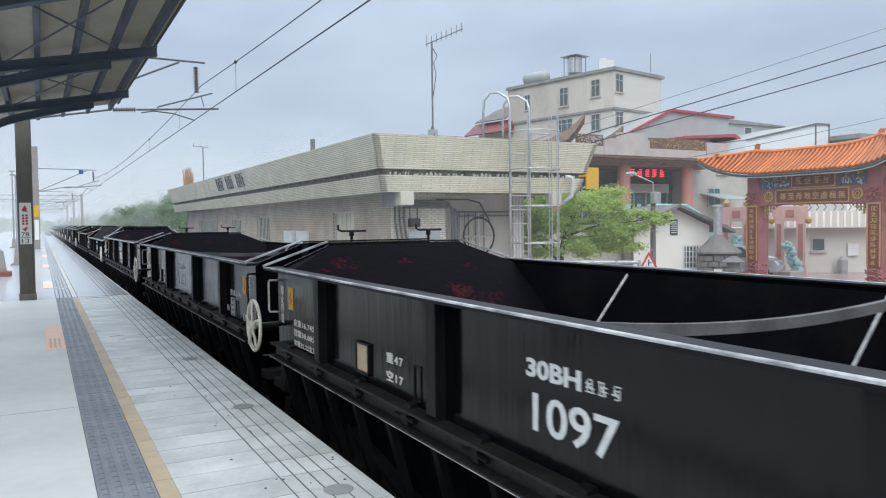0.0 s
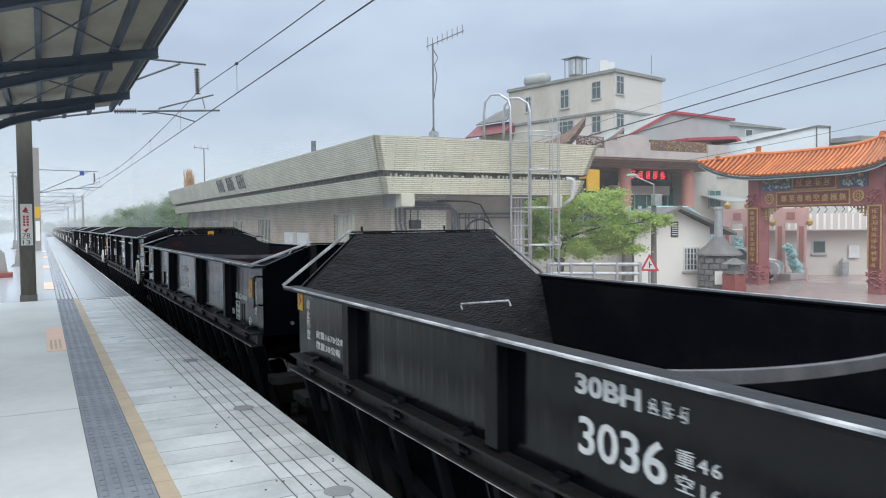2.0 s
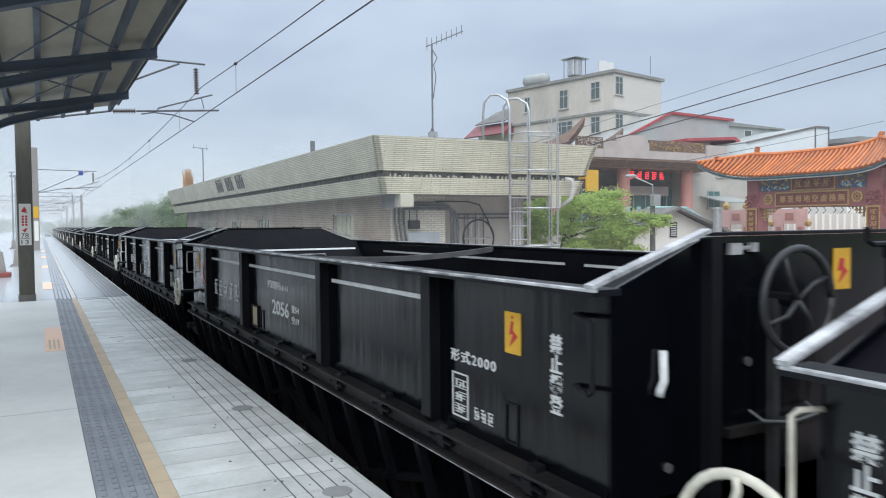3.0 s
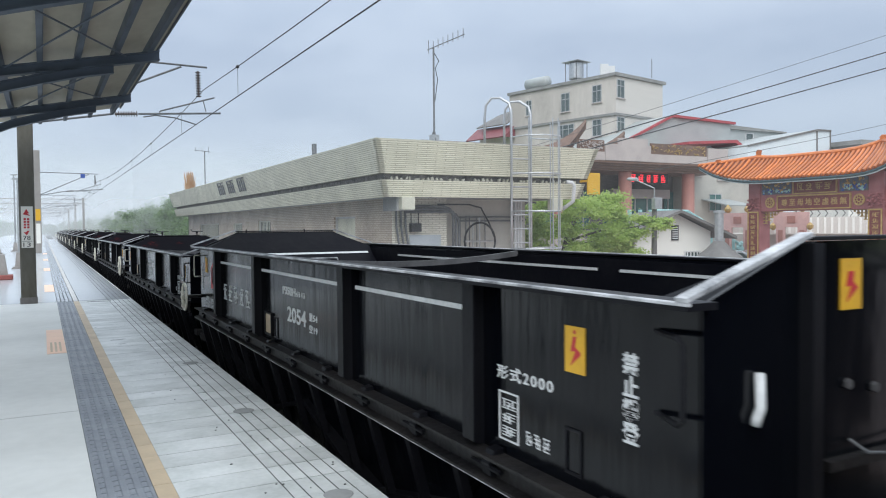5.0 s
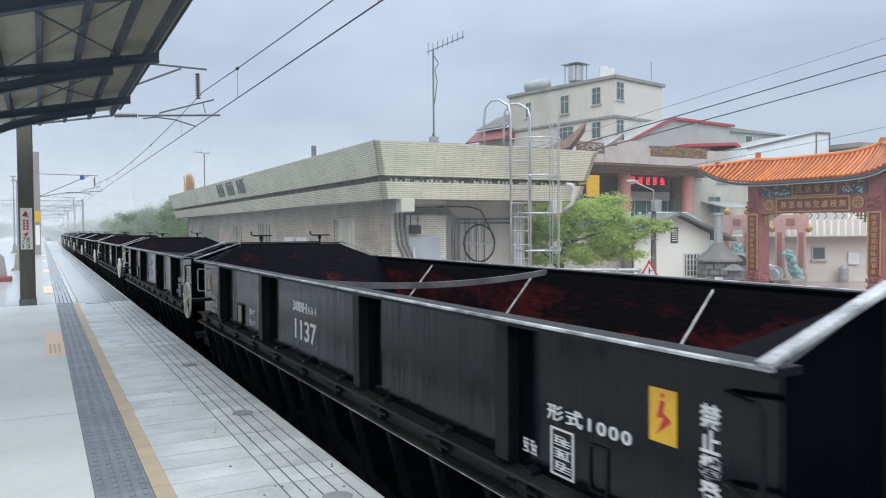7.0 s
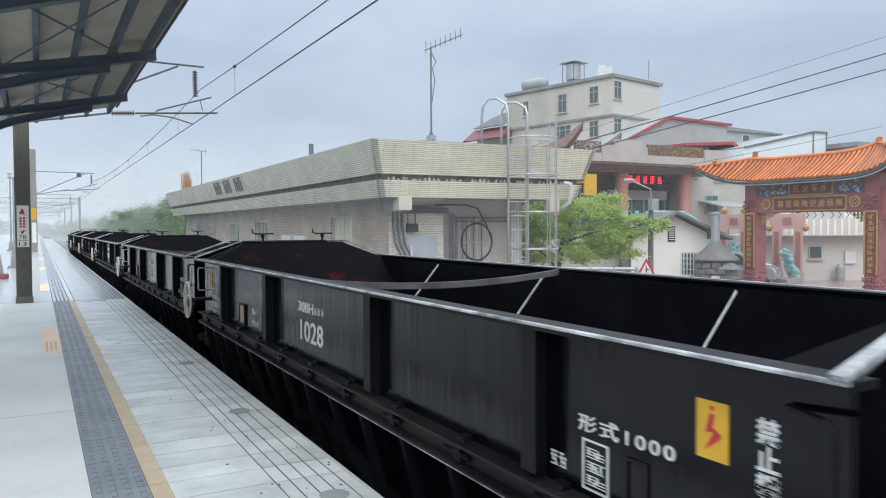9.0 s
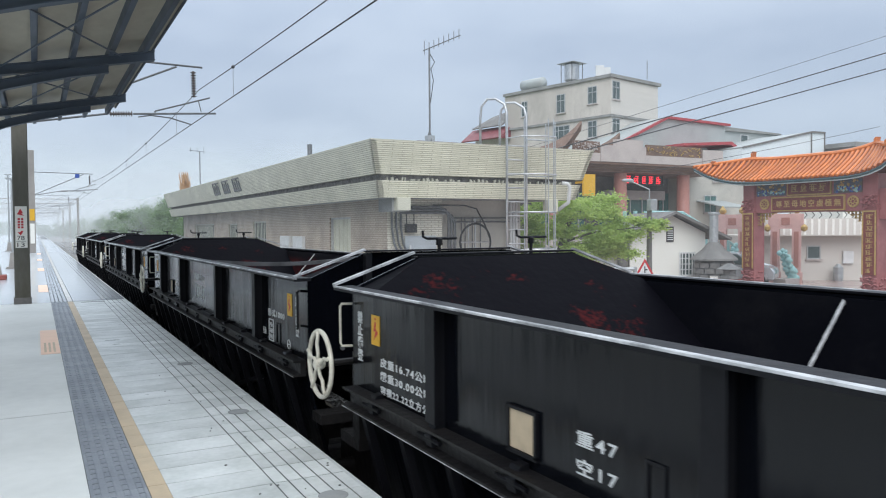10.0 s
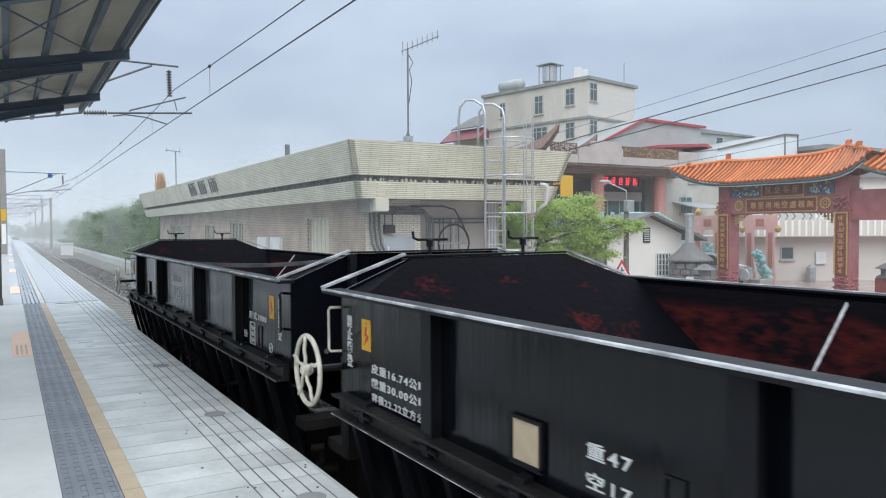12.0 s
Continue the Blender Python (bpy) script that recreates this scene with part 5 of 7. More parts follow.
box(bm, 7.86, 8.12, YW - 0.16, YW - 0.004, 1.36, 1.57)
for x in (7.88, 8.08):
    tube(bm, [(x, YW - 0.08, 1.57), (x, YW - 0.08, 1.86)], 0.012, 6)
part("junction_box", bm, M_CABLE, st, "black box with two stub pipes")
for k, x in enumerate((9.05, 9.13, 9.22)):
    bm = bmesh.new()
    z = 1.98 - k * 0.07
    tube(bm, [(7.7, YW - 0.06 - k * 0.01, z), (x - 0.25, YW - 0.06, z), (x - 0.08, YW - 0.06, z - 0.06), (x, YW - 0.06, z - 0.25), (x, YW - 0.06, -0.9)], 0.032, 8)
    part("conduit", bm, M_PIPE, st, smooth=True)
for k in range(3):
    bm = bmesh.new()
    x = 7.5 + k * 0.12
    tube(bm, [(x, YW - 0.05, 2.0), (x, YW - 0.05, 1.5), (x + 0.06, YW - 0.05, 1.1), (x + 0.25, YW - 0.05, 0.7), (x + 0.25, YW - 0.05, -0.8)], 0.028, 8)
    part("conduit", bm, M_PIPE, st, smooth=True)
bm = bmesh.new()
tube(bm, [(7.95, YW - 0.12, 1.05), (7.95, YW - 0.12, 0.85), (7.99, YW - 0.12, 0.5)], 0.03, 8)
part("white_duct", bm, M_PVC, st)
for z in (1.72, 1.62):
    bm = bmesh.new()
    tube(bm, [(9.4, YW + 0.45, z), (11.5, YW + 0.45, z)], 0.02, 6)
    part("pipe", bm, M_PIPE, st)
for x in (9.55, 9.72, 9.83, 10.05, 10.3):
    bm = bmesh.new()
    tube(bm, [(x, YW + 0.46, 1.75), (x, YW + 0.46, 0.2)], 0.014, 6)
    part("pipe", bm, M_PIPE, st)
for dv in (0.0, 0.025):
    bm = bmesh.new()
    tube(bm, [(9.82 + (0.44 + dv) * math.cos(a), YW - 0.08, 1.1 + (0.46 + dv) * math.sin(a)) for a in [2 * math.pi * k / 28 for k in range(29)]], 0.014, 6)
    part("coiled_cable", bm, M_CABLE, st, "black coiled cable", smooth=True)
bm = bmesh.new()
tube(bm, [(10.25, YW - 0.08, 1.2), (10.1, YW - 0.08, 1.55), (9.85, YW - 0.08, 1.95), (9.5, YW - 0.08, 2.03), (8.6, YW - 0.08, 2.03)], 0.02, 6)
part("feed_cable", bm, M_CABLE, st, smooth=True)
bm = bmesh.new()
tube(bm, [(9.34, YW - 0.06, 1.1), (10.34, YW - 0.06, 1.1)], 0.022, 6)
tube(bm, [(9.82, YW - 0.06, 1.7), (9.82, YW - 0.06, 0.4)], 0.022, 6)
tube(bm, [(9.62, YW - 0.06, 1.6), (9.62, YW - 0.06, 0.4)], 0.016, 6)
part("cable_bracket", bm, M_STAINLESS, st)
for k in range(3):
    bm = bmesh.new()
    tube(bm, [(11.15 + k * 0.09, YW + 0.3, 2.15), (11.15 + k * 0.09, YW + 0.3, -0.9)], 0.035, 8)
    part("rain_pipe", bm, M_PVC, st, "white rain pipe")
bm = bmesh.new()
tube(bm, [(11.75, 15.25, 2.58), (11.88, 15.2, 2.57), (11.95, 15.2, 2.48), (11.95, 15.25, 2.1), (11.8, 15.5, 1.9)], 0.05, 10)
part("downspout", bm, M_PVC, st, "white bent downspout", smooth=True)
# long-wall openings
for i, (a, b, z0, z1) in enumerate(cuts):
    bm = bmesh.new()
    t = 0.05
    for y0, y1, q0, q1 in ((a, b, z1 - t, z1), (a, b, z0, z0 + t), (a, a + t, z0 + t, z1 - t), (b - t, b, z0 + t, z1 - t)):
        box(bm, XW + 0.04, XW + 0.12, y0, y1, q0, q1)
    win = part("door_frame" if i == 0 else "window", bm, M_WINFRAME, st)
    bm = bmesh.new()
    box(bm, XW + 0.10, XW + 0.13, a + t, b - t, z0 + t, z1 - t)
    part("pane", bm, M_CREAMTRIM if i == 0 else M_GLASS, win)
    if i:
        n = int((b - a) / 0.22)
        for k in range(n + 1):
            bm = bmesh.new()
            y = a + 0.1 + (b - a - 0.2) * k / n
            box(bm, XW - 0.03, XW - 0.015, y - 0.012, y + 0.012, z0, z1)
            part("bar", bm, M_CREAMTRIM, win)
    else:
        for k in range(5):
            bm = bmesh.new()
            y = a + 0.2 + (b - a - 0.4) * k / 4
            box(bm, XW + 0.08, XW + 0.10, y - 0.02, y + 0.02, z0 + t, z1 - t)
            part("door_rib", bm, M_CREAMTRIM, win)
for a in (22.6, 24.0):
    bm = bmesh.new()
    box(bm, XW - 0.12, XW - 0.003, a, a + 1.0, 0.4, 1.22)
    part("notice_case", bm, M_PVC, st, "white notice case", bevel=0.01)
# station name on the fascia, as plain strokes
rr = random.Random(31)
for k in range(3):
    bm = bmesh.new()
    y = 27.3 + (2 - k) * 1.75
    for q in range(4):
        box(bm, 0.08 + 0.3 * q, 0.14 + 0.3 * q, 0.02, 0.5 - 0.1 * (q % 2), 0.0, 0.04, Matrix(((0, -0.27, -1, 6.615), (-1, 0, 0, y + 1.2), (0, 1, 0, 2.82), (0, 0, 0, 1))))
    for q in range(3):
        box(bm, 0.05, 1.1, 0.07 + 0.2 * q, 0.11 + 0.2 * q, 0.0, 0.035, Matrix(((0, -0.27, -1, 6.615), (-1, 0, 0, y + 1.2), (0, 1, 0, 2.82), (0, 0, 0, 1))))
    part("name_character", bm, M_PIPE, st, "grey-green fascia character")
# roof items
bm = bmesh.new()
tube(bm, [(7.0, 20.9, 3.36), (7.0, 20.9, 3.9)], 0.07, 10)
solid("vent_pipe", bm, M_PIPE, "short grey vent pipe on the station roof", "pipe")
rr = random.Random(2)
bm = bmesh.new()
for k in range(90):
    a, r = rr.uniform(0, 6.28), rr.uniform(0, 0.25)
    x, y = 7.5 + r * math.cos(a), 44.6 + r * math.sin(a)
    tube(bm, [(x, y, 3.36), (x + rr.uniform(-0.2, 0.2), y + rr.uniform(-0.2, 0.2), rr.uniform(4.0, 4.75))], 0.014, 3)
solid("dry_grass_tuft", bm, M_STRAW, "dry brown grass tuft on the roof edge", "grass")


def antenna(x, y, z, h, boom, n, label, az):
    t = thing("aerial", label, "antenna", m=Matrix.Translation((x, y, z)))
    bm = bmesh.new()
    tube(bm, [(0, 0, 0), (0, 0, h)], 0.026, 6)
    part("mast", bm, M_PIPE, t)
    if boom:
        d = Vector((math.cos(az), math.sin(az), 0.10))
        bm = bmesh.new()
        tube(bm, [Vector((0, 0, h)) - d * 0.25, Vector((0, 0, h)) + d * boom], 0.014, 6)
        part("boom", bm, M_PIPE, t)
        for k in range(n):
            c = Vector((0, 0, h)) + d * (-0.2 + (boom + 0.15) * k / (n - 1))
            e = Vector((0, 0, 1)) * (0.17 + 0.08 * (k == 0))
            bm = bmesh.new()
            tube(bm, [c - e * 0.45, c + e], 0.010, 5)
            part("element", bm, M_PIPE, t)
    return t


ant = antenna(9.41, 18.0, 3.36, 2.95, 1.2, 8, "tall galvanised rooftop aerial with cross elements", -1.32)
for a in (0.4, 2.5, 4.6):
    bm = bmesh.new()
    tube(bm, [(0.28 * math.cos(a), 0.28 * math.sin(a), 0), (0, 0, 0.75)], 0.016, 6)
    part("leg", bm, M_PIPE, ant)
bm = bmesh.new()
tube(bm, [(0.02, 0, 2.8), (0.16, 0, 2.6), (0.05, 0, 2.4), (0.12, 0, 2.1), (0.03, 0, 1.5)], 0.012, 5)
part("cable_loop", bm, M_CABLE, ant)
bm = bmesh.new()
box(bm, -0.1, 0.1, -0.1, 0.1, 0.2, 0.6)
part("box", bm, M_STEELPOST, ant)
antenna(7.5, 40.0, 3.36, 2.1, 0.5, 3, "small grey rooftop aerial on the station", 2.9)

# caged ladder
lad = thing("roof_ladder", "stainless caged roof ladder standing against the station", "ladder", m=Matrix.Translation((0, 14.95, 0)))
for x, xo in ((9.88, 9.49), (10.44, 10.60)):
    bm = bmesh.new()
    top = 4.5 if x < 10 else 4.45
    tube(bm, [(x, 0, -1.0), (x, 0, top - 0.3), (x - 0.03, 0.05, top - 0.1), (x - 0.15, 0.25, top + 0.05), (x - 0.3, 0.4, top + 0.05), (x - 0.40, 0.5, top - 0.12), (x - 0.42, 0.52, top - 0.4), (x - 0.42, 0.52, 3.42)], 0.032, 8)
    part("stile", bm, M_STAINLESS, lad, smooth=True)
for k in range(13):
    bm = bmesh.new()
    z = -0.6 + k * 0.335
    tube(bm, [(9.88, 0, z), (10.44, 0, z)], 0.016, 6)
    part("rung", bm, M_STAINLESS, lad)
for k in range(4):
    bm = bmesh.new()
    z = 0.95 + k * 0.88
    tube(bm, [(9.88, 0, z), (9.95, -0.5, z), (10.3, -0.75, z), (10.8, -0.7, z), (11.08, -0.35, z), (11.05, 0, z), (10.44, 0, z)], 0.017, 6)
    part("cage_hoop", bm, M_STAINLESS, lad)
for x, y in ((10.0, -0.55), (10.55, -0.74), (10.72, -0.72), (11.08, -0.3), (11.02, 0.0)):
    bm = bmesh.new()
    tube(bm, [(x, y, 0.2), (x, y, 4.0)], 0.014, 6)
    part("cage_bar", bm, M_STAINLESS, lad)


# ---- street side: gate, house, burner, temple, town ----
def frame_at(x, y, z, angle):
    return Matrix.Translation((x, y, z)) @ Matrix.Rotation(radians(angle), 4, "Z")


def window_on(parent, x0, x1, z0, z1, y, glass, cols=2, transom=True, frame_mat=None):
    """A window on a wall that faces -y: a frame, panes and bars, set 4 mm proud."""
    bm = bmesh.new()
    t = 0.05
    for a, b, c, d in ((x0, x1, z1 - t, z1), (x0, x1, z0, z0 + t), (x0, x0 + t, z0 + t, z1 - t), (x1 - t, x1, z0 + t, z1 - t)):
        box(bm, a, b, y - 0.05, y - 0.004, c, d)
    for k in range(1, cols):
        x = x0 + (x1 - x0) * k / cols
        box(bm, x - 0.02, x + 0.02, y - 0.045, y - 0.004, z0 + t, z1 - t)
    if transom:
        z = z0 + (z1 - z0) * 0.66
        box(bm, x0 + t, x1 - t, y - 0.042, y - 0.004, z - 0.02, z + 0.02)
    w = part("window", bm, frame_mat or M_WINFRAME, parent)
    bm = bmesh.new()
    box(bm, x0 + t, x1 - t, y - 0.02, y - 0.004, z0 + t, z1 - t)
    part("pane", bm, glass, w)
    bm = bmesh.new()
    box(bm, x0 - 0.06, x1 + 0.06, y - 0.12, y - 0.004, z0 - 0.06, z0)
    part("sill", bm, M_TEMPLETRIM, w)
    return w


# the painted gate, parallel to the track; its own x runs along the front, y to the back
G = Matrix(((0, 1, 0, 24.4), (-1, 0, 0, 19.68), (0, 0, 1, -0.94), (0, 0, 0, 1)))
gate = thing("temple_gate", "maroon temple gate with orange glazed tile roof and gilded panels", "gate", m=G)
gface = Matrix(((1, 0, 0, 0), (0, 0, -1, -0.346), (0, 1, 0, 0), (0, 0, 0, 1)))
for x0, x1 in ((-0.25, 0.27), (4.53, 5.03)):
    bm = bmesh.new()
    box(bm, x0, x1, -0.3, 0.3, -0.07, 4.1)
    pil = part("pillar", bm, M_GATERED, gate, bevel=0.02)
    bm = bmesh.new()
    box(bm, x0 + 0.01, x1 - 0.01, -0.345, -0.302, 0.76, 2.88)
    bd = part("couplet_board", bm, M_GATEPANEL, pil, "dark red board with gilt characters")
    bm = bmesh.new()
    for a, b in ((x0 + 0.01, x0 + 0.06), (x1 - 0.06, x1 - 0.01)):
        box(bm, a, b, -0.362, -0.345, 0.76, 2.88)
    box(bm, x0 + 0.06, x1 - 0.06, -0.362, -0.345, 2.83, 2.88)
    part("gilt_edge", bm, M_GOLD, pil)
    bm = bmesh.new()
    bars(bm, x0 + 0.13, 0.82, 0.25, 1.98, 10, random.Random(int(x0 * 10) + 60), gface, True, 0.01)
    part("gilt_print", bm, M_GOLD, pil)
    rr = random.Random(17)
    for zc, dz in ((0.42, 0.26), (3.16, 0.24)):
        bm = bmesh.new()
        for k in range(44):
            c = ((x0 + x1) / 2 + rr.uniform(-0.27, 0.27), -0.34 + rr.uniform(-0.06, 0.04), zc + rr.uniform(-dz, dz))
            r = rr.uniform(0.03, 0.06)
            lathe(bm, [(r * 0.3, -r * 0.7), (r, 0), (r * 0.3, r * 0.7)], c, 6)
        for k in range(18):
            c = (x1 + rr.uniform(-0.02, 0.05), rr.uniform(-0.26, 0.26), zc + rr.uniform(-dz, dz))
            r = rr.uniform(0.04, 0.08)
            lathe(bm, [(r * 0.3, -r * 0.7), (r, 0), (r * 0.3, r * 0.7)], c, 6)
        tagged(part("carved_boss", bm, M_GATERED, pil, "carved maroon scrollwork"), kind="stuff")
bm = bmesh.new()
box(bm, 0.27, 4.53, -0.24, 0.24, 2.88, 4.1)
beam = part("lintel", bm, M_GATERED, gate)


def gate_plaque(nm, a, b, c, d, label=""):
    """A sunk dark panel in a gilt frame on the lintel's front."""
    bm = bmesh.new()
    box(bm, a, b, -0.29, -0.242, c, d)
    pq = part(nm, bm, M_GATEPANEL, gate, label)
    bm = bmesh.new()
    for p, q, u, v in ((a - 0.04, b + 0.04, d, d + 0.05), (a - 0.04, b + 0.04, c - 0.04, c), (a - 0.04, a, c, d), (b, b + 0.04, c, d)):
        box(bm, p, q, -0.31, -0.242, u, v)
    part("plaque_frame", bm, M_GOLD, pq)
    return pq


plaque = gate_plaque("name_plaque", 1.06, 3.86, 2.96, 3.40, "dark red plaque with gilt characters")
for k, ch in enumerate("尊至母地空虛極無"):
    lettering("gilt_character", ch, 0.27, M_GOLD, plaque, Matrix.Translation((1.20 + k * 0.328, 0.054, 3.085)) @ gface, bold=0.004)
for x in (0.70, 4.18):
    bm = bmesh.new()
    lathe(bm, [(0.001, -0.29), (0.2, -0.285), (0.2, -0.242)], (x, 0, 3.2), 20, "y")
    ro = part("gilt_roundel", bm, M_GOLD, gate, "gilt round medallion")
    bm = bmesh.new()
    for k in range(8):
        a = k * math.pi / 4
        lathe(bm, [(0.02, -0.302), (0.035, -0.291)], (x + 0.11 * math.cos(a), 0, 3.2 + 0.11 * math.sin(a)), 6, "y")
    lathe(bm, [(0.03, -0.304), (0.05, -0.291)], (x, 0, 3.2), 8, "y")
    part("flower_relief", bm, M_GATEPANEL, ro)
up = gate_plaque("upper_plaque", 1.72, 3.36, 3.52, 3.95)
bm = bmesh.new()
bars(bm, 1.84, 3.6, 1.45, 0.27, 4, random.Random(71), Matrix.Translation((0, 0.053, 0)) @ gface, False, 0.01)
part("gilt_print", bm, M_GOLD, up)
for a, b in ((0.34, 1.60), (3.48, 4.48)):
    bm = bmesh.new()
    box(bm, a, b, -0.27, -0.242, 3.50, 3.98)
    rel = part("painted_relief", bm, M_GATEBLUE, gate, "blue and gold painted relief")
    rr = random.Random(int(a * 10))
    for nm, mt, count in (("gilt_figures", M_GOLD, 22), ("teal_waves", M_TEAL, 18), ("blue_clouds", M_BLUE, 16)):
        bm = bmesh.new()
        for k in range(count):
            c = (rr.uniform(a + 0.06, b - 0.06), -0.275, rr.uniform(3.56, 3.94) if nm == "gilt_figures" else rr.uniform(3.53, 3.72))
            r = rr.uniform(0.025, 0.06)
            lathe(bm, [(0.01, -0.03), (r, 0.0), (0.01, 0.02)], c, 6, "y")
        tagged(part(nm, bm, mt, rel), kind="stuff")
for x0, s in ((0.27, 1), (4.53, -1)):
    bm = bmesh.new()
    for k in range(5):
        box(bm, min(x0, x0 + s * (0.72 - 0.14 * k)), max(x0, x0 + s * (0.72 - 0.14 * k)), -0.1, -0.02, 2.85 - 0.11 * k, 2.88 - 0.11 * k)
    for k in range(5):
        box(bm, min(x0 + s * (0.1 + 0.13 * k), x0 + s * (0.13 + 0.13 * k)), max(x0 + s * (0.1 + 0.13 * k), x0 + s * (0.13 + 0.13 * k)), -0.1, -0.02, 2.45 + 0.085 * k, 2.88)
    part("gilt_bracket", bm, M_GOLD, gate, "gilt lattice bracket")


def eave_z(s):
    """The eave, level in the middle and swept up to both tips."""
    if s < 1.5:
        return 4.04 + 0.72 * ((1.5 - s) / 3.7) ** 3
    return 4.04 + 0.70 * max(0.0, (s - 2.5) / 3.5) ** 5.5


def ridge_pt(s):
    """Top of the roof slope above s: the ridge, or the hips that fall to the tips."""
    if s < -0.3:
        f = (-0.3 - s) / 1.9
        return (0.35 - 1.15 * f, 4.97 - 0.2 * f)
    if s > 4.6:
        f = (s - 4.6) / 1.4
        return (0.35 - 1.15 * f, 5.10 - 0.30 * f)
    return (0.35, 4.88 + 0.09 * max(0.0, (0.8 - s) / 1.1) ** 2 + 0.22 * max(0.0, (s - 2.8) / 1.8) ** 2.5)


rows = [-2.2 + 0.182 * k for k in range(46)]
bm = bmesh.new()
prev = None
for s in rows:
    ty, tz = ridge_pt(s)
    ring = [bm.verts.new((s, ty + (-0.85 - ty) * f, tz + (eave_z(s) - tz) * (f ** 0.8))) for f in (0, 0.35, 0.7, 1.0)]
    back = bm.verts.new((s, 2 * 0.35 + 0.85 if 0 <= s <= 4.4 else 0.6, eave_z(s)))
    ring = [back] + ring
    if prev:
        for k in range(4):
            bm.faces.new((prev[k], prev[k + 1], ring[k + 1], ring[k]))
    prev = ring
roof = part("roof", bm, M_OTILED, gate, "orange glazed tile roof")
for s in rows:
    ty, tz = ridge_pt(s)
    bm = bmesh.new()
    pts = [(s, ty + (-0.88 - ty) * f, tz + (eave_z(s) - tz) * (f ** 0.8) + 0.03) for f in (0, 0.2, 0.4, 0.6, 0.8, 1.0)]
    tube(bm, pts, 0.056, 7)
    part("roof_tile", bm, M_OTILE, roof)
bm = bmesh.new()
tube(bm, [(s, ridge_pt(s)[0], ridge_pt(s)[1] + 0.05) for s in (-0.35, 0.2, 0.8, 1.6, 2.4, 3.2, 3.7, 4.1, 4.4, 4.6)], 0.09, 8)
part("ridge", bm, M_OTILE, roof)
for line in ((-0.3, -0.9, -1.5, -2.25), (4.6, 5.1, 5.6, 6.05)):
    bm = bmesh.new()
    tube(bm, [(s, ridge_pt(s)[0], ridge_pt(s)[1] + 0.05) for s in line], 0.085, 8, 0.05)
    part("hip", bm, M_OTILE, roof)
for s, h in ((-0.3, 0.32), (4.6, 0.24), (5.3, 0.24), (-1.6, 0.16)):
    y, z = ridge_pt(s)
    bm = bmesh.new()
    prism(bm, [(s - 0.2, z), (s + 0.24, z), (s + 0.18, z + h * 0.3), (s + 0.04, z + h * 0.4), (s + 0.1, z + h), (s - 0.02, z + h * 1.05), (s - 0.1, z + h * 0.7), (s - 0.06, z + h * 0.45)], y - 0.07, y + 0.07)
    part("finial", bm, M_OTILE, roof, "orange glazed finial", bevel=0.012)
for nm, mt, o, r in (("eave_edge", M_EAVE, -0.07, 0.05), ("eave_line", M_PALETRIM, -0.13, 0.022)):
    bm = bmesh.new()
    tube(bm, [(s, -0.84, eave_z(s) + o) for s in rows[::2]], r, 6)
    part(nm, bm, mt, roof)
bm = bmesh.new()
prism(bm, [(-0.7, 4.3), (1.3, 4.3), (0.35, 4.95)], 5.3, 5.36, "x")
part("gable_end", bm, M_TEAL, roof, "pale teal gable end")
# lower side bay of the gate
bm = bmesh.new()
box(bm, 8.2, 8.7, -0.3, 0.3, -0.07, 3.6)
part("side_pillar", bm, M_GATERED, gate)
bm = bmesh.new()
box(bm, 5.03, 8.2, -0.2, 0.2, 2.6, 3.6)
part("side_lintel", bm, M_GATERED, gate)


def side_z(s):
    return 3.98 + 0.3 * ((s - 7.4) / 1.5) ** 2


bm = bmesh.new()
prev = None
for k in range(14):
    s = 5.85 + k * 0.25
    z = side_z(s)
    ring = [bm.verts.new(c) for c in ((s, 1.2, z), (s, 0.3, z + 0.55), (s, -0.4, z + 0.22), (s, -0.85, z))]
    if prev:
        for j in range(3):
            bm.faces.new((prev[j], prev[j + 1], ring[j + 1], ring[j]))
    prev = ring
side_roof = part("side_roof", bm, M_OTILED, gate, "lower orange tile roof")
for k in range(18):
    s = 5.85 + k * 0.19
    z = side_z(s)
    bm = bmesh.new()
    tube(bm, [(s, 0.3, z + 0.58), (s, -0.4, z + 0.25), (s, -0.88, z + 0.03)], 0.06, 7)
    part("roof_tile", bm, M_OTILE, side_roof)
bm = bmesh.new()
tube(bm, [(5.85 + k * 0.5, -0.84, side_z(5.85 + k * 0.5) - 0.08) for k in range(7)], 0.05, 6)
part("eave_edge", bm, M_EAVE, side_roof)

# inner pink gate with gilt knobs
pg = thing("inner_gate", "pink stone inner gate with gilt lanterns", "gate", m=Matrix(((0.52, 0.85, 0, 27.4), (-0.85, 0.52, 0, 20.9), (0, 0, 1, -1.0), (0, 0, 0, 1))))
for x in (-2.37, -1.55, -0.26, 0.56):
    bm = bmesh.new()
    box(bm, x, x + 0.34, -0.17, 0.17, 0, 2.95)
    box(bm, x - 0.05, x + 0.39, -0.22, 0.22, 0, 0.5)
    post = part("post", bm, M_PINKSTONE, pg)
    bm = bmesh.new()
    box(bm, x + 0.08, x + 0.26, -0.19, -0.172, 0.7, 2.2)
    part("inscribed_strip", bm, M_PINKCOL, post)
    bm = bmesh.new()
    lathe(bm, [(0.05, 0), (0.15, 0.08), (0.16, 0.18), (0.08, 0.28), (0.02, 0.36)], (x + 0.17, 0, 2.95), 8)
    part("gilt_knob", bm, M_GOLD, post)
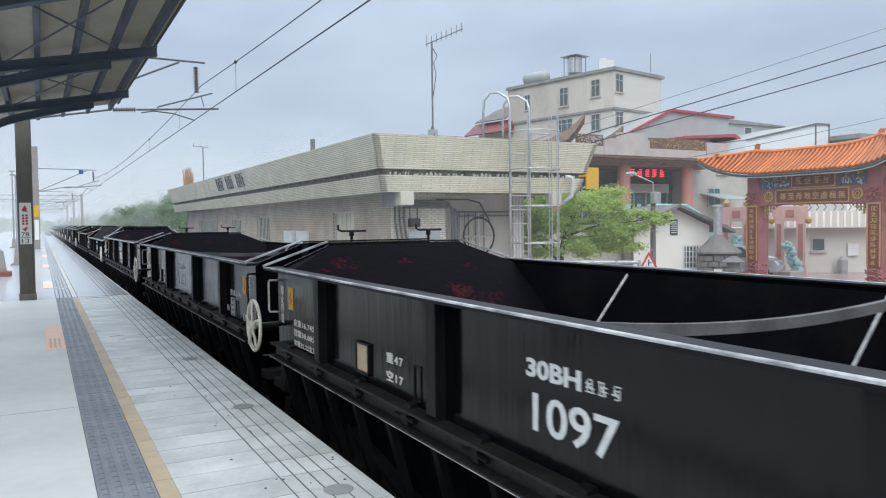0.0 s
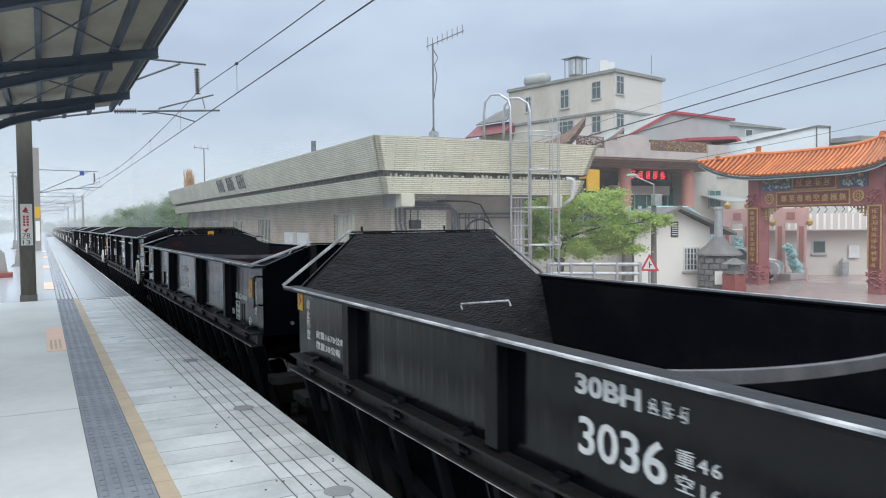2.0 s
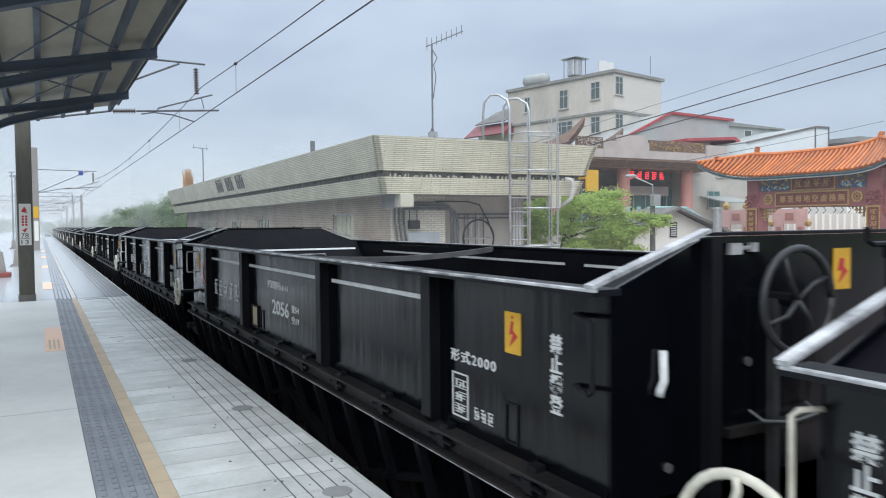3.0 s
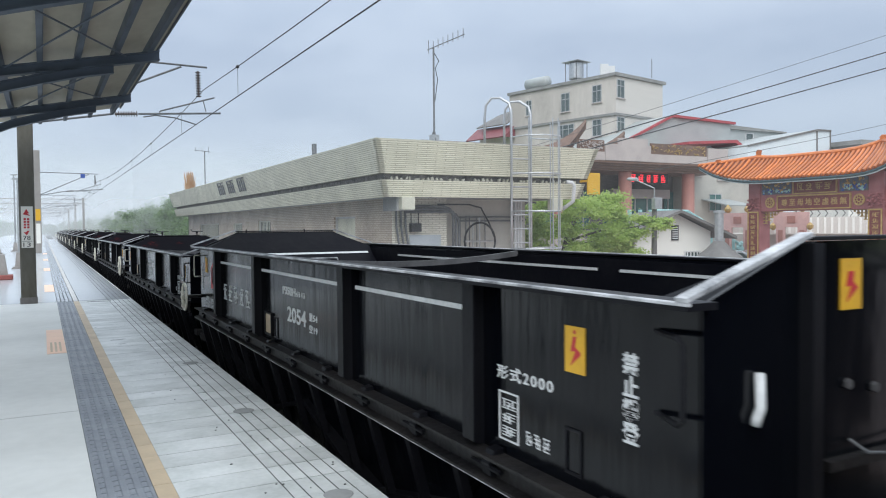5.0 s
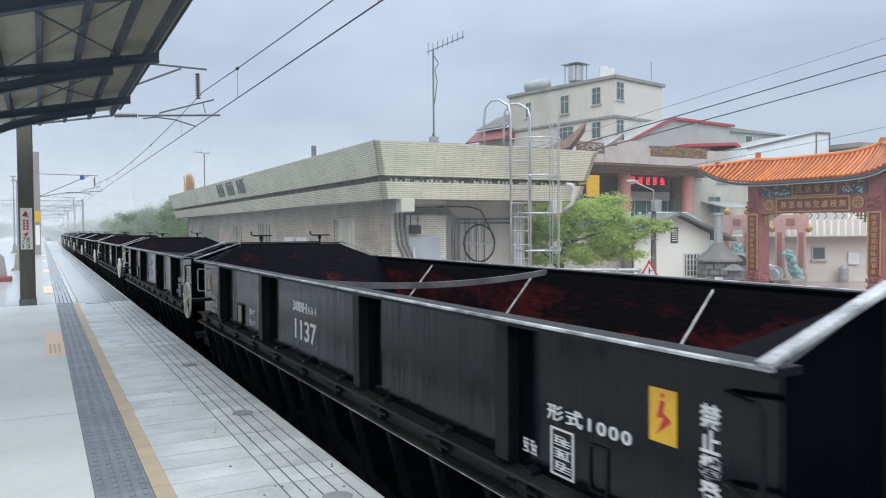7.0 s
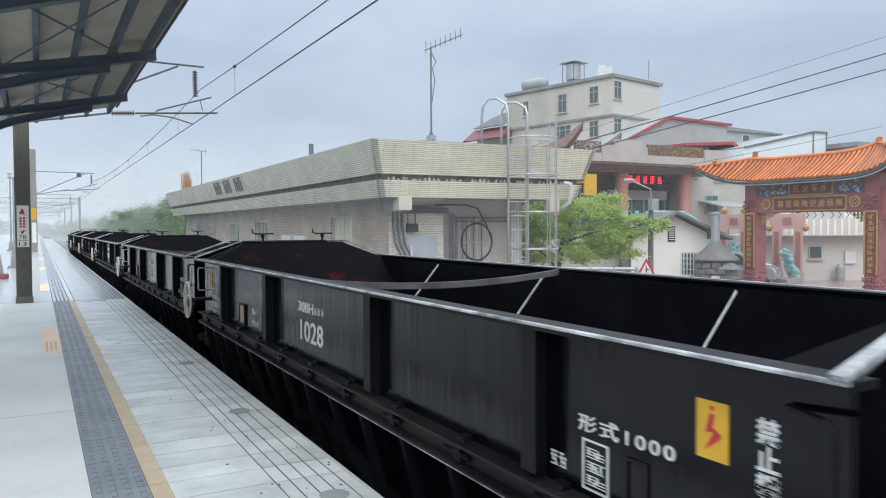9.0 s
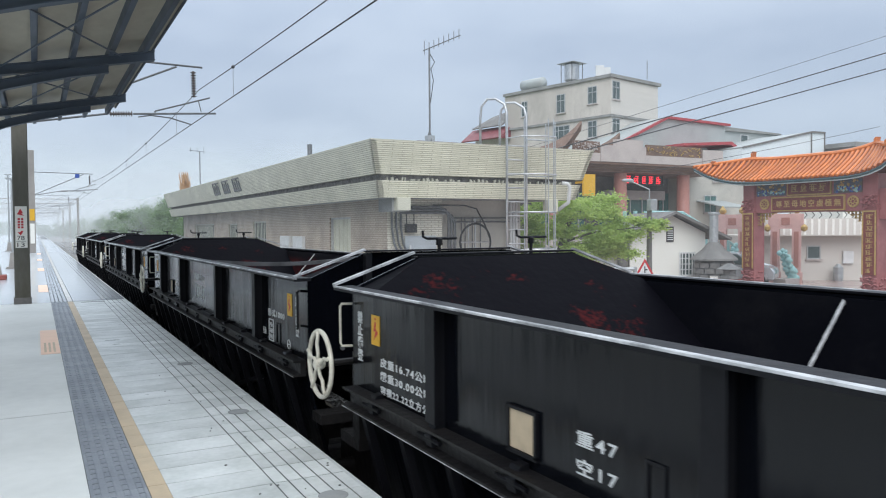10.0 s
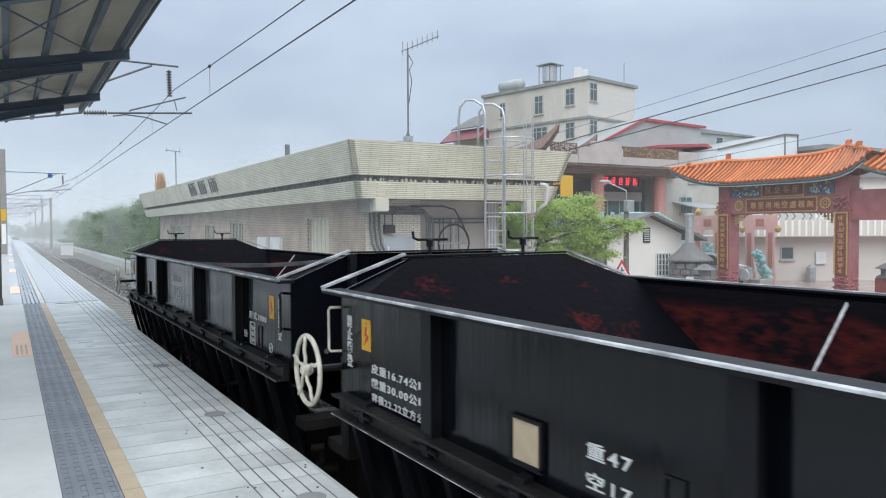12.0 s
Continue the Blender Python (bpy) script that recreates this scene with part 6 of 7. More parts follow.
for x0, x1, z in ((-0.26, 0.90, 2.32), (-2.37, -1.21, 2.32)):
    bm = bmesh.new()
    box(bm, x0 - 0.1, x1 + 0.1, -0.15, 0.15, z, z + 0.62)
    ln = part("lintel", bm, M_PINKSTONE, pg)
    bm = bmesh.new()
    box(bm, x0 + 0.42, x1 - 0.42, -0.17, -0.152, z + 0.16, z + 0.46)
    part("tablet", bm, M_PINKCOL, ln)
    bm = bmesh.new()
    lathe(bm, [(0.04, -0.12), (0.13, -0.04), (0.14, 0.08), (0.07, 0.16), (0.02, 0.2)], (x0 - 0.12, -0.1, z), 8)
    part("gilt_bracket", bm, M_GOLD, ln)
    bm = bmesh.new()
    lathe(bm, [(0.04, -0.12), (0.13, -0.04), (0.14, 0.08), (0.07, 0.16), (0.02, 0.2)], (x1 + 0.12, -0.1, z), 8)
    part("gilt_bracket", bm, M_GOLD, ln)


def scroll(name, x, y, z, h, w, label, seed):
    """A teal carved balustrade scroll: stacked curls on a plinth."""
    rr = random.Random(seed)
    t = thing(name, label, "statue", "teal carvings", Matrix.Translation((x, y, z)))
    bm = bmesh.new()
    box(bm, -w * 0.7, w * 0.7, -0.3, 0.3, 0, h * 0.18)
    part("plinth", bm, M_TEMPLETRIM, t, bevel=0.02)
    bm = bmesh.new()
    for k in range(26):
        f = k / 25
        c = (w * (0.55 - f) * 0.9 + rr.uniform(-0.12, 0.12), rr.uniform(-0.15, 0.15), h * (0.2 + 0.75 * f) + rr.uniform(-0.05, 0.05))
        r = rr.uniform(0.10, 0.19) * (1.1 - 0.5 * f)
        lathe(bm, [(r * 0.3, -r), (r * 0.9, -r * 0.4), (r, 0.1 * r), (r * 0.5, r * 0.8), (0.01, r)], c, 8)
    part("body", bm, M_TEAL, t, smooth=True)


scroll("carved_scroll", 27.3, 20.35, -1.0, 1.5, 0.7, "teal carved stone scroll beside the inner gate", 3)
scroll("carved_scroll", 26.5, 22.1, -1.0, 1.7, 0.7, "teal carved stone scroll beside the inner gate", 4)
# teal stair balustrade up to the temple
bal = thing("stair_balustrade", "teal stepped stone stair balustrade", "balustrade", m=Matrix.Translation((1.1, 1.0, 0)))
for k in range(9):
    bm = bmesh.new()
    f = k / 8
    x, y, z = 23.6 + 2.3 * f, 22.6 - 1.2 * f, 1.95 - 1.7 * f
    box(bm, x - 0.09, x + 0.09, y - 0.09, y + 0.09, -1.0, z + 0.12)
    part("baluster", bm, M_TEAL, bal)
for o in (0.0, -0.35, -0.7):
    bm = bmesh.new()
    tube(bm, [(22.6, 23.4, 2.08 + o), (23.6, 22.6, 2.05 + o), (25.9, 21.4, 0.4 + o)], 0.06, 6)
    part("handrail", bm, M_TEAL, bal)
for k in range(6):
    bm = bmesh.new()
    x = 21.0 + k * 0.6
    box(bm, x - 0.06, x + 0.06, 23.3, 23.42, 1.15, 2.12)
    part("baluster", bm, M_TEAL, bal)
bm = bmesh.new()
box(bm, 20.6, 25.2, 23.25, 23.45, -1.0, 1.15)
part("retaining_wall", bm, M_TEMPLETRIM, bal)

# white house with grey gable roof
hs = thing("white_house", "small white rendered house with grey gabled roof", "house", m=frame_at(18.83, 20.48, -1.0, -27))
bm = bmesh.new()
prism(bm, [(0, 0), (2.75, 0), (2.75, 2.22), (1.5, 2.86), (0, 2.32)], 0, 5.0)
part("wall", bm, M_WHITEWALL, hs)
for q in ([(-0.75, 2.02), (1.52, 3.0)], [(1.5, 3.0), (3.5, 2.05)]):
    bm = bmesh.new()
    (xa, za), (xb, zb) = q
    prism(bm, [(xa, za), (xb, zb), (xb, zb - 0.1), (xa, za - 0.1)], -0.55, 5.3)
    part("roof", bm, M_ROOFDARK, hs, "weathered grey roof slope")
window_on(hs, 1.78, 2.38, 0.66, 1.52, 0, M_GLASS, 5, False, M_PVC)
bm = bmesh.new()
for k in range(3):
    z = 0.88 + 0.2 * k
    box(bm, 1.82, 2.34, -0.06, -0.05, z, z + 0.025)
part("window_grille", bm, M_PVC, hs)
bm = bmesh.new()
box(bm, 1.32, 1.58, -0.04, -0.004, 1.9, 2.45)
lv = part("louvre", bm, M_LEDBACK, hs)
for k in range(6):
    bm = bmesh.new()
    box(bm, 1.35, 1.55, -0.06, -0.04, 1.96 + k * 0.078, 1.995 + k * 0.078)
    part("slat", bm, M_PVC, lv)
bm = bmesh.new()
box(bm, -0.32, -0.05, 0.1, 0.5, 0, 2.1)
part("corner_post", bm, M_ROOFDARK, hs, "dark corner post")
bm = bmesh.new()
box(bm, -4.6, -0.05, 0.6, 0.75, 0.0, 1.7)
solid("garden_wall", bm, M_BEIGE, "beige garden wall beside the white house", "wall", m=hs.matrix_basis.copy())

# incense burner
ib = thing("incense_burner", "grey stone-clad incense burner with conical roof and flue", "incense burner", m=Matrix.Translation((20.72, 18.35, -1.0)))
bm = bmesh.new()
lathe(bm, [(0.66, 0), (0.64, 1.25), (0.60, 1.3)], (0, 0, 0), 8)
part("body", bm, M_BURNER, ib)
bm = bmesh.new()
rr = random.Random(6)
for j in range(6):
    for k in range(12):
        a = 2 * math.pi * (k + 0.5 * (j % 2)) / 12
        m = Matrix.Rotation(a, 4, "Z")
        box(bm, 0.60, 0.675, -0.15, 0.15, 0.02 + j * 0.2, 0.19 + j * 0.2, m)
tagged(part("cladding", bm, M_BURNER, ib, "rough stone cladding"), kind="stuff")
bm = bmesh.new()
lathe(bm, [(0.80, 1.28), (0.78, 1.34), (0.42, 1.62), (0.22, 1.85), (0.16, 1.9)], (0, 0, 0), 16)
part("roof", bm, M_ROOFDARK, ib, "grey conical roof")
bm = bmesh.new()
lathe(bm, [(0.15, 1.85), (0.15, 2.85), (0.19, 2.86), (0.19, 2.93), (0.05, 2.95)], (0, 0, 0), 12)
part("flue", bm, M_STEELPOST, ib)
bm = bmesh.new()
for a in (-2.4, -1.6):
    m = Matrix.Rotation(a, 4, "Z")
    box(bm, 0.67, 0.70, -0.13, 0.13, 0.3, 0.75, m)
part("plaque", bm, M_WHITEWALL, ib)


def pedestal(x, y, label):
    t = thing("stone_lantern", label, "lantern", "lantern pedestals", Matrix.Translation((x, y, -1.0)))
    bm = bmesh.new()
    box(bm, -0.27, 0.27, -0.27, 0.27, 0, 0.72)
    part("pedestal", bm, M_BRICKRED, t, bevel=0.015)
    bm = bmesh.new()
    lathe(bm, [(0.34, 0.72), (0.34, 0.78), (0.2, 0.84), (0.2, 1.0), (0.4, 1.04), (0.3, 1.1), (0.08, 1.22)], (0, 0, 0), 8)
    part("cap", bm, M_BURNER, t)


pedestal(20.1, 17.15, "red pedestal with grey stone lantern cap")
pedestal(25.4, 14.1, "red pedestal with grey stone lantern cap")

# parked car behind the gate
car = thing("parked_car", "silver parked car partly behind the gate", "car", m=frame_at(25.05, 21.35, -1.0, -58))
bm = bmesh.new()
prism(bm, [(-1.75, 0.3), (1.75, 0.3), (1.8, 0.62), (1.68, 0.8), (1.0, 0.9), (0.45, 1.38), (-1.0, 1.42), (-1.5, 0.95), (-1.75, 0.85)], -0.84, 0.84)
body = part("body", bm, M_CAR, car, bevel=0.06)
bm = bmesh.new()
prism(bm, [(0.88, 0.9), (0.4, 1.32), (-0.95, 1.35), (-1.38, 0.95)], -0.85, 0.85)
part("side_window", bm, M_GLASS, body)
for x in (-1.1, 1.12):
    for y in (-0.78, 0.78):
        bm = bmesh.new()
        lathe(bm, [(0.12, -0.1), (0.31, -0.09), (0.33, 0), (0.31, 0.09), (0.12, 0.1)], (x, y, 0.33), 14, "y")
        whl = part("wheel", bm, M_RUBBER, car)
        bm = bmesh.new()
        lathe(bm, [(0.01, -0.11), (0.2, -0.105), (0.2, 0.105), (0.01, 0.11)], (x, y, 0.33), 12, "y")
        part("rim", bm, M_STEELPOST, whl)

# long low building behind the gate
lb = thing("low_building", "cream two-storey building with panelled parapet", "building", m=frame_at(26.0, 23.9, -1.0, -31))
bm = bmesh.new()
box(bm, 2.4, 16, 0, 6, 0, 2.0)
part("wall", bm, M_BIGWALL2, lb)
bm = bmesh.new()
box(bm, 2.4, 16.2, -0.75, 0, 2.0, 2.75)
bal2 = part("parapet", bm, M_BIGWALL2, lb)
for k in range(45):
    bm = bmesh.new()
    box(bm, 2.5 + k * 0.3, 2.6 + k * 0.3, -0.77, -0.752, 2.04, 2.72)
    part("flute", bm, M_WHITEWALL, bal2)
for k in range(7):
    bm = bmesh.new()
    x = 3.6 + k * 1.7
    tube(bm, [(x, -0.7, 3.05), (x + 1.5, -0.7, 3.05)], 0.02, 5)
    for j in range(5):
        tube(bm, [(x + 0.1 + j * 0.32, -0.7, 3.05), (x + 0.22 + j * 0.32, -0.7, 2.9), (x + 0.1 + j * 0.32, -0.7, 2.76)], 0.018, 5)
    part("iron_railing", bm, M_LEDBACK, bal2)
bm = bmesh.new()
box(bm, 6.4, 16, 0.2, 6, 2.0, 4.6)
part("upper_wall", bm, M_WHITEWALL, lb)
bm = bmesh.new()
box(bm, 6.2, 16.3, -0.2, 6.2, 4.6, 4.85)
part("roof", bm, M_ROOFSLAB, lb)
window_on(lb, 4.75, 5.35, 0.95, 1.55, 0, M_GLASS, 1, False)
window_on(lb, 10.4, 12.0, 0.6, 1.75, 0, M_SHUTTER, 2, False)
for k in range(3):
    window_on(lb, 7.2 + 2.9 * k, 8.5 + 2.9 * k, 3.0, 4.2, 0.2, M_GLASS, 2)
bm = bmesh.new()
box(bm, 6.3, 6.75, -0.12, -0.004, 0.75, 1.3)
part("meter_box", bm, M_PVC, lb, "white meter box", bevel=0.01)
bm = bmesh.new()
lathe(bm, [(0.18, 0), (0.2, 0.1), (0.2, 0.6), (0.1, 0.7), (0.08, 0.75)], (5.95, -0.4, 0), 12)
part("gas_bottle", bm, M_STEELPOST, lb, "grey gas bottle")

# temple with columned porch
tp = thing("temple", "temple with stone porch, pink columns and brown upswept roof", "temple", m=Matrix.Translation((0, 29.0, -1.0)))
bm = bmesh.new()
box(bm, 21.5, 33.5, 2.4, 9, 0, 6.0)
part("wall", bm, M_TEMPLEDARK, tp)
bm = bmesh.new()
box(bm, 20.8, 33.6, -0.6, 2.4, 0, 2.2)
part("terrace", bm, M_TEMPLETRIM, tp)
for x in (22.0, 26.1, 30.5):
    bm = bmesh.new()
    lathe(bm, [(0.42, 2.2), (0.42, 2.4), (0.34, 2.5), (0.33, 5.2), (0.42, 5.35)], (x, 0.1, 0), 14)
    part("column", bm, M_PINKCOL, tp, "pink granite column", smooth=True)
bm = bmesh.new()
for k in range(4):
    box(bm, 21.6 - 0.12 * k, 32.2 + 0.12 * k, -0.5 - 0.12 * k, 2.4, 5.15 + 0.11 * k, 5.26 + 0.11 * k)
part("entablature", bm, M_BROWNROOF, tp, "brown stepped cornice")
bm = bmesh.new()
box(bm, 24.0, 26.9, -0.9, -0.6, 5.60, 6.40)
box(bm, 25.0, 26.7, -0.9, -0.6, 6.40, 6.72)
box(bm, 30.9, 32.4, -0.9, -0.6, 5.60, 6.45)
box(bm, 21.4, 32.5, -0.86, -0.62, 5.60, 6.0)
par = part("parapet", bm, M_TEMPLETRIM, tp)
rr = random.Random(41)
for x0, x1 in ((22.4, 24.0), (27.0, 30.9)):
    bm = bmesh.new()
    box(bm, x0, x1, -0.8, -0.7, 6.0, 6.55)
    pn = part("relief_panel", bm, M_BROWNROOF, par)
    bm = bmesh.new()
    for k in range(60):
        x, z = rr.uniform(x0 + 0.1, x1 - 0.1), rr.uniform(6.07, 6.46)
        tube(bm, [(x, -0.82, z), (x + rr.uniform(-0.15, 0.15), -0.84, z + rr.uniform(-0.1, 0.12))], 0.022, 4)
    part("gilt_relief", bm, M_GOLD if x0 > 25 else M_TEMPLETRIM, pn)
bm = bmesh.new()
box(bm, 26.75, 29.45, 0.5, 0.65, 4.62, 5.14)
led = part("led_sign", bm, M_LEDBACK, tp, "black LED sign with red characters")
rr = random.Random(23)
for k in range(5):
    bm = bmesh.new()
    bars(bm, 26.85 + k * 0.52, 4.67, 0.42, 0.42, 1, rr, Matrix(((1, 0, 0, 0), (0, 0, -1, 0.498), (0, 1, 0, 0), (0, 0, 0, 1))), False, 0.01)
    part("led_character", bm, M_LED, led)
for x0, x1 in ((22.3, 25.6), (26.6, 30.1), (31.0, 33.0)):
    bm = bmesh.new()
    box(bm, x0, x1, 2.34, 2.396, 2.3, 4.3)
    gl = part("glazed_screen", bm, M_GREENGLASS, tp)
    for k in range(4):
        bm = bmesh.new()
        x = x0 + (x1 - x0) * (k + 0.5) / 4
        box(bm, x - 0.04, x + 0.04, 2.28, 2.338, 2.3, 4.3)
        part("mullion", bm, M_WINFRAME, gl)
bm = bmesh.new()
box(bm, 26.9, 31.0, 1.9, 2.3, 3.9, 4.4)
part("inner_beam", bm, M_TEMPLETRIM, tp)
for x0, x1, zt, lean in ((19.6, 24.0, 7.75, 0.9), (22.4, 26.5, 7.3, 0.7)):
    bm = bmesh.new()
    n = 10
    prev = None
    for k in range(n + 1):
        f = k / n
        x = x0 + (x1 - x0) * f
        z = 6.15 + (zt - 6.15) * f ** 2.6
        wd = 1.9 * (1 - f) + 0.12
        ring = [bm.verts.new(c) for c in ((x, -wd * 0.5 + 0.6, z - 0.1 - 0.75 * (1 - f ** 1.5)), (x, 0.6, z), (x, 0.6 + wd * 0.5, z - 0.1 - 0.75 * (1 - f ** 1.5)), (x, 0.6, z - 0.5 - 1.0 * (1 - f ** 1.5)))]
        if prev:
            for j in range(4):
                bm.faces.new((prev[j], prev[(j + 1) % 4], ring[(j + 1) % 4], ring[j]))
        prev = ring
    part("upswept_eave", bm, M_BROWNROOF, tp, "brown upswept roof corner")
bm = bmesh.new()
box(bm, 14.8, 23.2, 0.5, 8, 5.2, 6.3)
part("brown_roof", bm, M_BROWNROOF, tp)
bm = bmesh.new()
box(bm, 22.35, 23.05, -1.6, -1.5, 3.9, 4.9)
box(bm, 22.6, 22.7, -1.5, 0.0, 4.5, 4.6)
part("sign_board", bm, M_SIGNY, tp, "plain yellow sign board")
bm = bmesh.new()
box(bm, 31.7, 39.0, 1.5, 6, 0, 6.2)
tb = solid("annexe", bm, M_BEIGE, "stained cream annexe beside the temple", "building", m=Matrix.Translation((0, 29.0, -1.0)))
bm = bmesh.new()
slab(bm, [(33.0, -0.4, 3.5), (35.2, -0.4, 3.5), (35.2, 1.5, 3.9), (33.0, 1.5, 3.9)], 0.06)
part("awning", bm, M_GREYSHEET, tb)
window_on(tb, 32.2, 33.0, 5.2, 6.0, 1.5, M_GLASS, 1, False)
window_on(tb, 33.6, 34.6, 3.2, 4.2, 1.5, M_GREENGLASS, 2, False)
window_on(tb, 34.3, 35.2, 5.0, 6.0, 1.5, M_GLASS, 2, False)
window_on(tb, 36.4, 37.4, 5.0, 5.9, 1.5, M_GLASS, 2, False)

# four-storey block
bk = thing("apartment_block", "cream four-storey apartment block with roof tank", "building", m=frame_at(34.04, 38.92, -1.0, 12))
bm = bmesh.new()
box(bm, 0, 5.47, 0, 9.9, 0, 12.45)
part("wall", bm, M_BIGWALL, bk)
bm = bmesh.new()
box(bm, 0.02, 5.49, -0.04, -0.004, 4, 12.4)
part("cladding", bm, M_BIGWALL2, bk, "pale horizontal cladding")
bm = bmesh.new()
box(bm, -0.15, 5.7, -0.2, 10.0, 12.45, 12.66)
part("roof", bm, M_ROOFSLAB, bk)
bm = bmesh.new()
box(bm, -0.12, 5.6, -0.16, 10.0, 9.82, 9.98)
part("ledge", bm, M_ROOFSLAB, bk)
bm = bmesh.new()
box(bm, 0.3, 5, 9.9, 13.6, 0, 9.6)
part("rear_wing", bm, M_WHITEWALL, bk)
bm = bmesh.new()
slab(bm, [(-1.0, 9.4, 9.2), (-1.0, 13.8, 9.2), (0.3, 13.8, 10.2), (0.3, 9.4, 10.2)], 0.1)
slab(bm, [(-1.0, 9.4, 9.2), (0.3, 9.4, 10.2), (5, 9.4, 10.2), (5, 9.38, 9.2)], 0.1)
mr = part("tiled_awning", bm, M_MAROONTILE, bk, "maroon tiled awning roof")
bm = bmesh.new()
for k in range(16):
    y = 9.5 + k * 0.27
    tube(bm, [(-1.0, y, 9.25), (0.3, y, 10.25)], 0.05, 5)
part("tile_rib", bm, M_MAROONTILE, mr)
bm = bmesh.new()
slab(bm, [(-0.3, 9.9, 10.25), (-0.3, 13.3, 10.25), (2.0, 13.3, 11.4), (2.0, 9.9, 11.9)], 0.08)
part("tarpaulin", bm, M_ROOFDARK, bk, "dark sheet lean-to")
west = Matrix.Rotation(radians(-90), 4, "Z")


def west_window(b0, b1, z0, z1, cols=2):
    w = window_on(bk, -b1, -b0, z0, z1, 0, M_GLASS, cols)
    w.matrix_basis = west
    return w


for b0, b1, z0, z1, c in ((3.9, 4.7, 10.55, 11.9, 2), (1.1, 1.88, 10.85, 12.05, 2), (1.1, 1.88, 8.55, 9.7, 2), (3.5, 5.05, 8.65, 9.65, 3), (7.55, 8.15, 10.7, 11.85, 2)):
    west_window(b0, b1, z0, z1, c)
window_on(bk, 0.12, 0.95, 11.0, 12.25, -0.04, M_GLASS, 2)
window_on(bk, 0.12, 0.95, 8.75, 9.75, -0.04, M_GLASS, 2)
window_on(bk, 2.8, 4.4, 8.7, 9.7, -0.04, M_GLASS, 3)
tk = thing("water_tank", "steel rooftop water tank on a frame", "tank", m=frame_at(33.7, 42.6, 11.66, 12))
bm = bmesh.new()
lathe(bm, [(0.5, 0.15), (0.52, 0.2), (0.52, 1.25), (0.3, 1.4), (0.05, 1.45)], (0, 0, 0), 16)
part("vessel", bm, M_STAINLESS, tk)
for a in range(4):
    bm = bmesh.new()
    x, y = 0.75 * math.cos(a * math.pi / 2 + 0.7), 0.75 * math.sin(a * math.pi / 2 + 0.7)
    tube(bm, [(x, y, 0), (x, y, 1.35)], 0.03, 5)
    part("post", bm, M_PIPE, tk)
bm = bmesh.new()
slab(bm, [(-0.75, -0.75, 1.36), (0.75, -0.75, 1.36), (0.75, 0.75, 1.36), (-0.75, 0.75, 1.36)], 0.03)
part("cover", bm, M_STEELPOST, tk)
bm = bmesh.new()
lathe(bm, [(0.05, -1.1), (0.42, -1.0), (0.45, 0), (0.42, 1.0), (0.05, 1.1)], (0, 0, 0.45), 14, "y")
solid("water_tank", bm, M_GREYSHEET, "white lying rooftop water tank", "tank", m=frame_at(33.0, 46.3, 11.66, 12), smooth=True)
for k, (x, y, w, h) in enumerate(((34.3, 40.3, 0.55, 0.85), (35.0, 40.4, 0.5, 0.8))):
    bm = bmesh.new()
    box(bm, -w / 2, w / 2, -0.1, 0.1, 0, h)
    o = solid("roof_panel", bm, M_PVC, "white aerial panel on the apartment roof", "antenna", "roof panels", m=frame_at(x, y, 11.66, -30))
antenna(37.6, 39.2, 11.66, 1.3, 0.0, 0, "small lattice rooftop mast", 0)

# gabled hall and white shed
gh = thing("gabled_hall", "grey sheet-clad hall with red roof trim", "building", m=frame_at(32.5, 36.0, -1.0, 0))
bm = bmesh.new()
prism(bm, [(0, 0), (9.2, 0), (9.2, 9.26), (3.7, 9.42), (0.0, 7.66)], 0, 10)
part("wall", bm, M_GREYSHEET, gh)
for q in (((-0.3, 7.75), (3.7, 9.58)), ((3.7, 9.58), (9.5, 9.42))):
    bm = bmesh.new()
    (xa, za), (xb, zb) = q
    prism(bm, [(xa, za), (xb, zb), (xb, zb - 0.16), (xa, za - 0.16)], -0.22, 0.0)
    part("roof_edge", bm, M_REDTRIM, gh, "red roof edge")
    bm = bmesh.new()
    prism(bm, [(xa, za - 0.03), (xb, zb - 0.03), (xb, zb - 0.14), (xa, za - 0.14)], 0.003, 10.2)
    part("roof", bm, M_GREYSHEET, gh)
bm = bmesh.new()
prism(bm, [(3.0, 7.6), (7.3, 7.9), (9.0, 7.0), (8.9, 6.85), (7.2, 7.7), (3.0, 7.45)], -2.2, -0.1)
part("lean_to", bm, M_REDTRIM, gh, "small red lean-to roof")
bm = bmesh.new()
box(bm, 9.25, 15.8, 1.0, 9, 0, 9.1)
gb = solid("grey_house", bm, M_GREYSHEET, "grey sheet-clad house with a small window", "building", m=frame_at(32.5, 36.0, -1.0, 0))
window_on(gb, 11.9, 12.7, 8.35, 8.95, 1.0, M_GLASS, 1, False, M_PVC)
bm = bmesh.new()
prism(bm, [(9.25, 9.104), (9.25, 9.42), (16.1, 9.2), (16.1, 9.104)], 0.8, 9.2)
part("roof", bm, M_ROOFSLAB, gb)
sh = thing("white_shed", "white-blue sheet shed with dark edge trim", "building", m=frame_at(39.1, 32.4, -1.0, 0))
bm = bmesh.new()
prism(bm, [(0, 0), (8.1, 0), (8.1, 8.65), (6.7, 8.62), (0, 7.3)], 0, 8)
part("wall", bm, M_WHITESHEET, sh)
bm = bmesh.new()
prism(bm, [(0, 7.3), (6.7, 8.62), (8.1, 8.65), (8.1, 8.76), (6.68, 8.74), (-0.05, 7.40)], -0.1, -0.004)
box(bm, 6.66, 6.74, -0.06, -0.004, 3, 8.62)
box(bm, 8.05, 8.13, -0.06, -0.004, 3, 8.66)
part("edge_trim", bm, M_ROOFDARK, sh, "dark edge trim")
bm = bmesh.new()
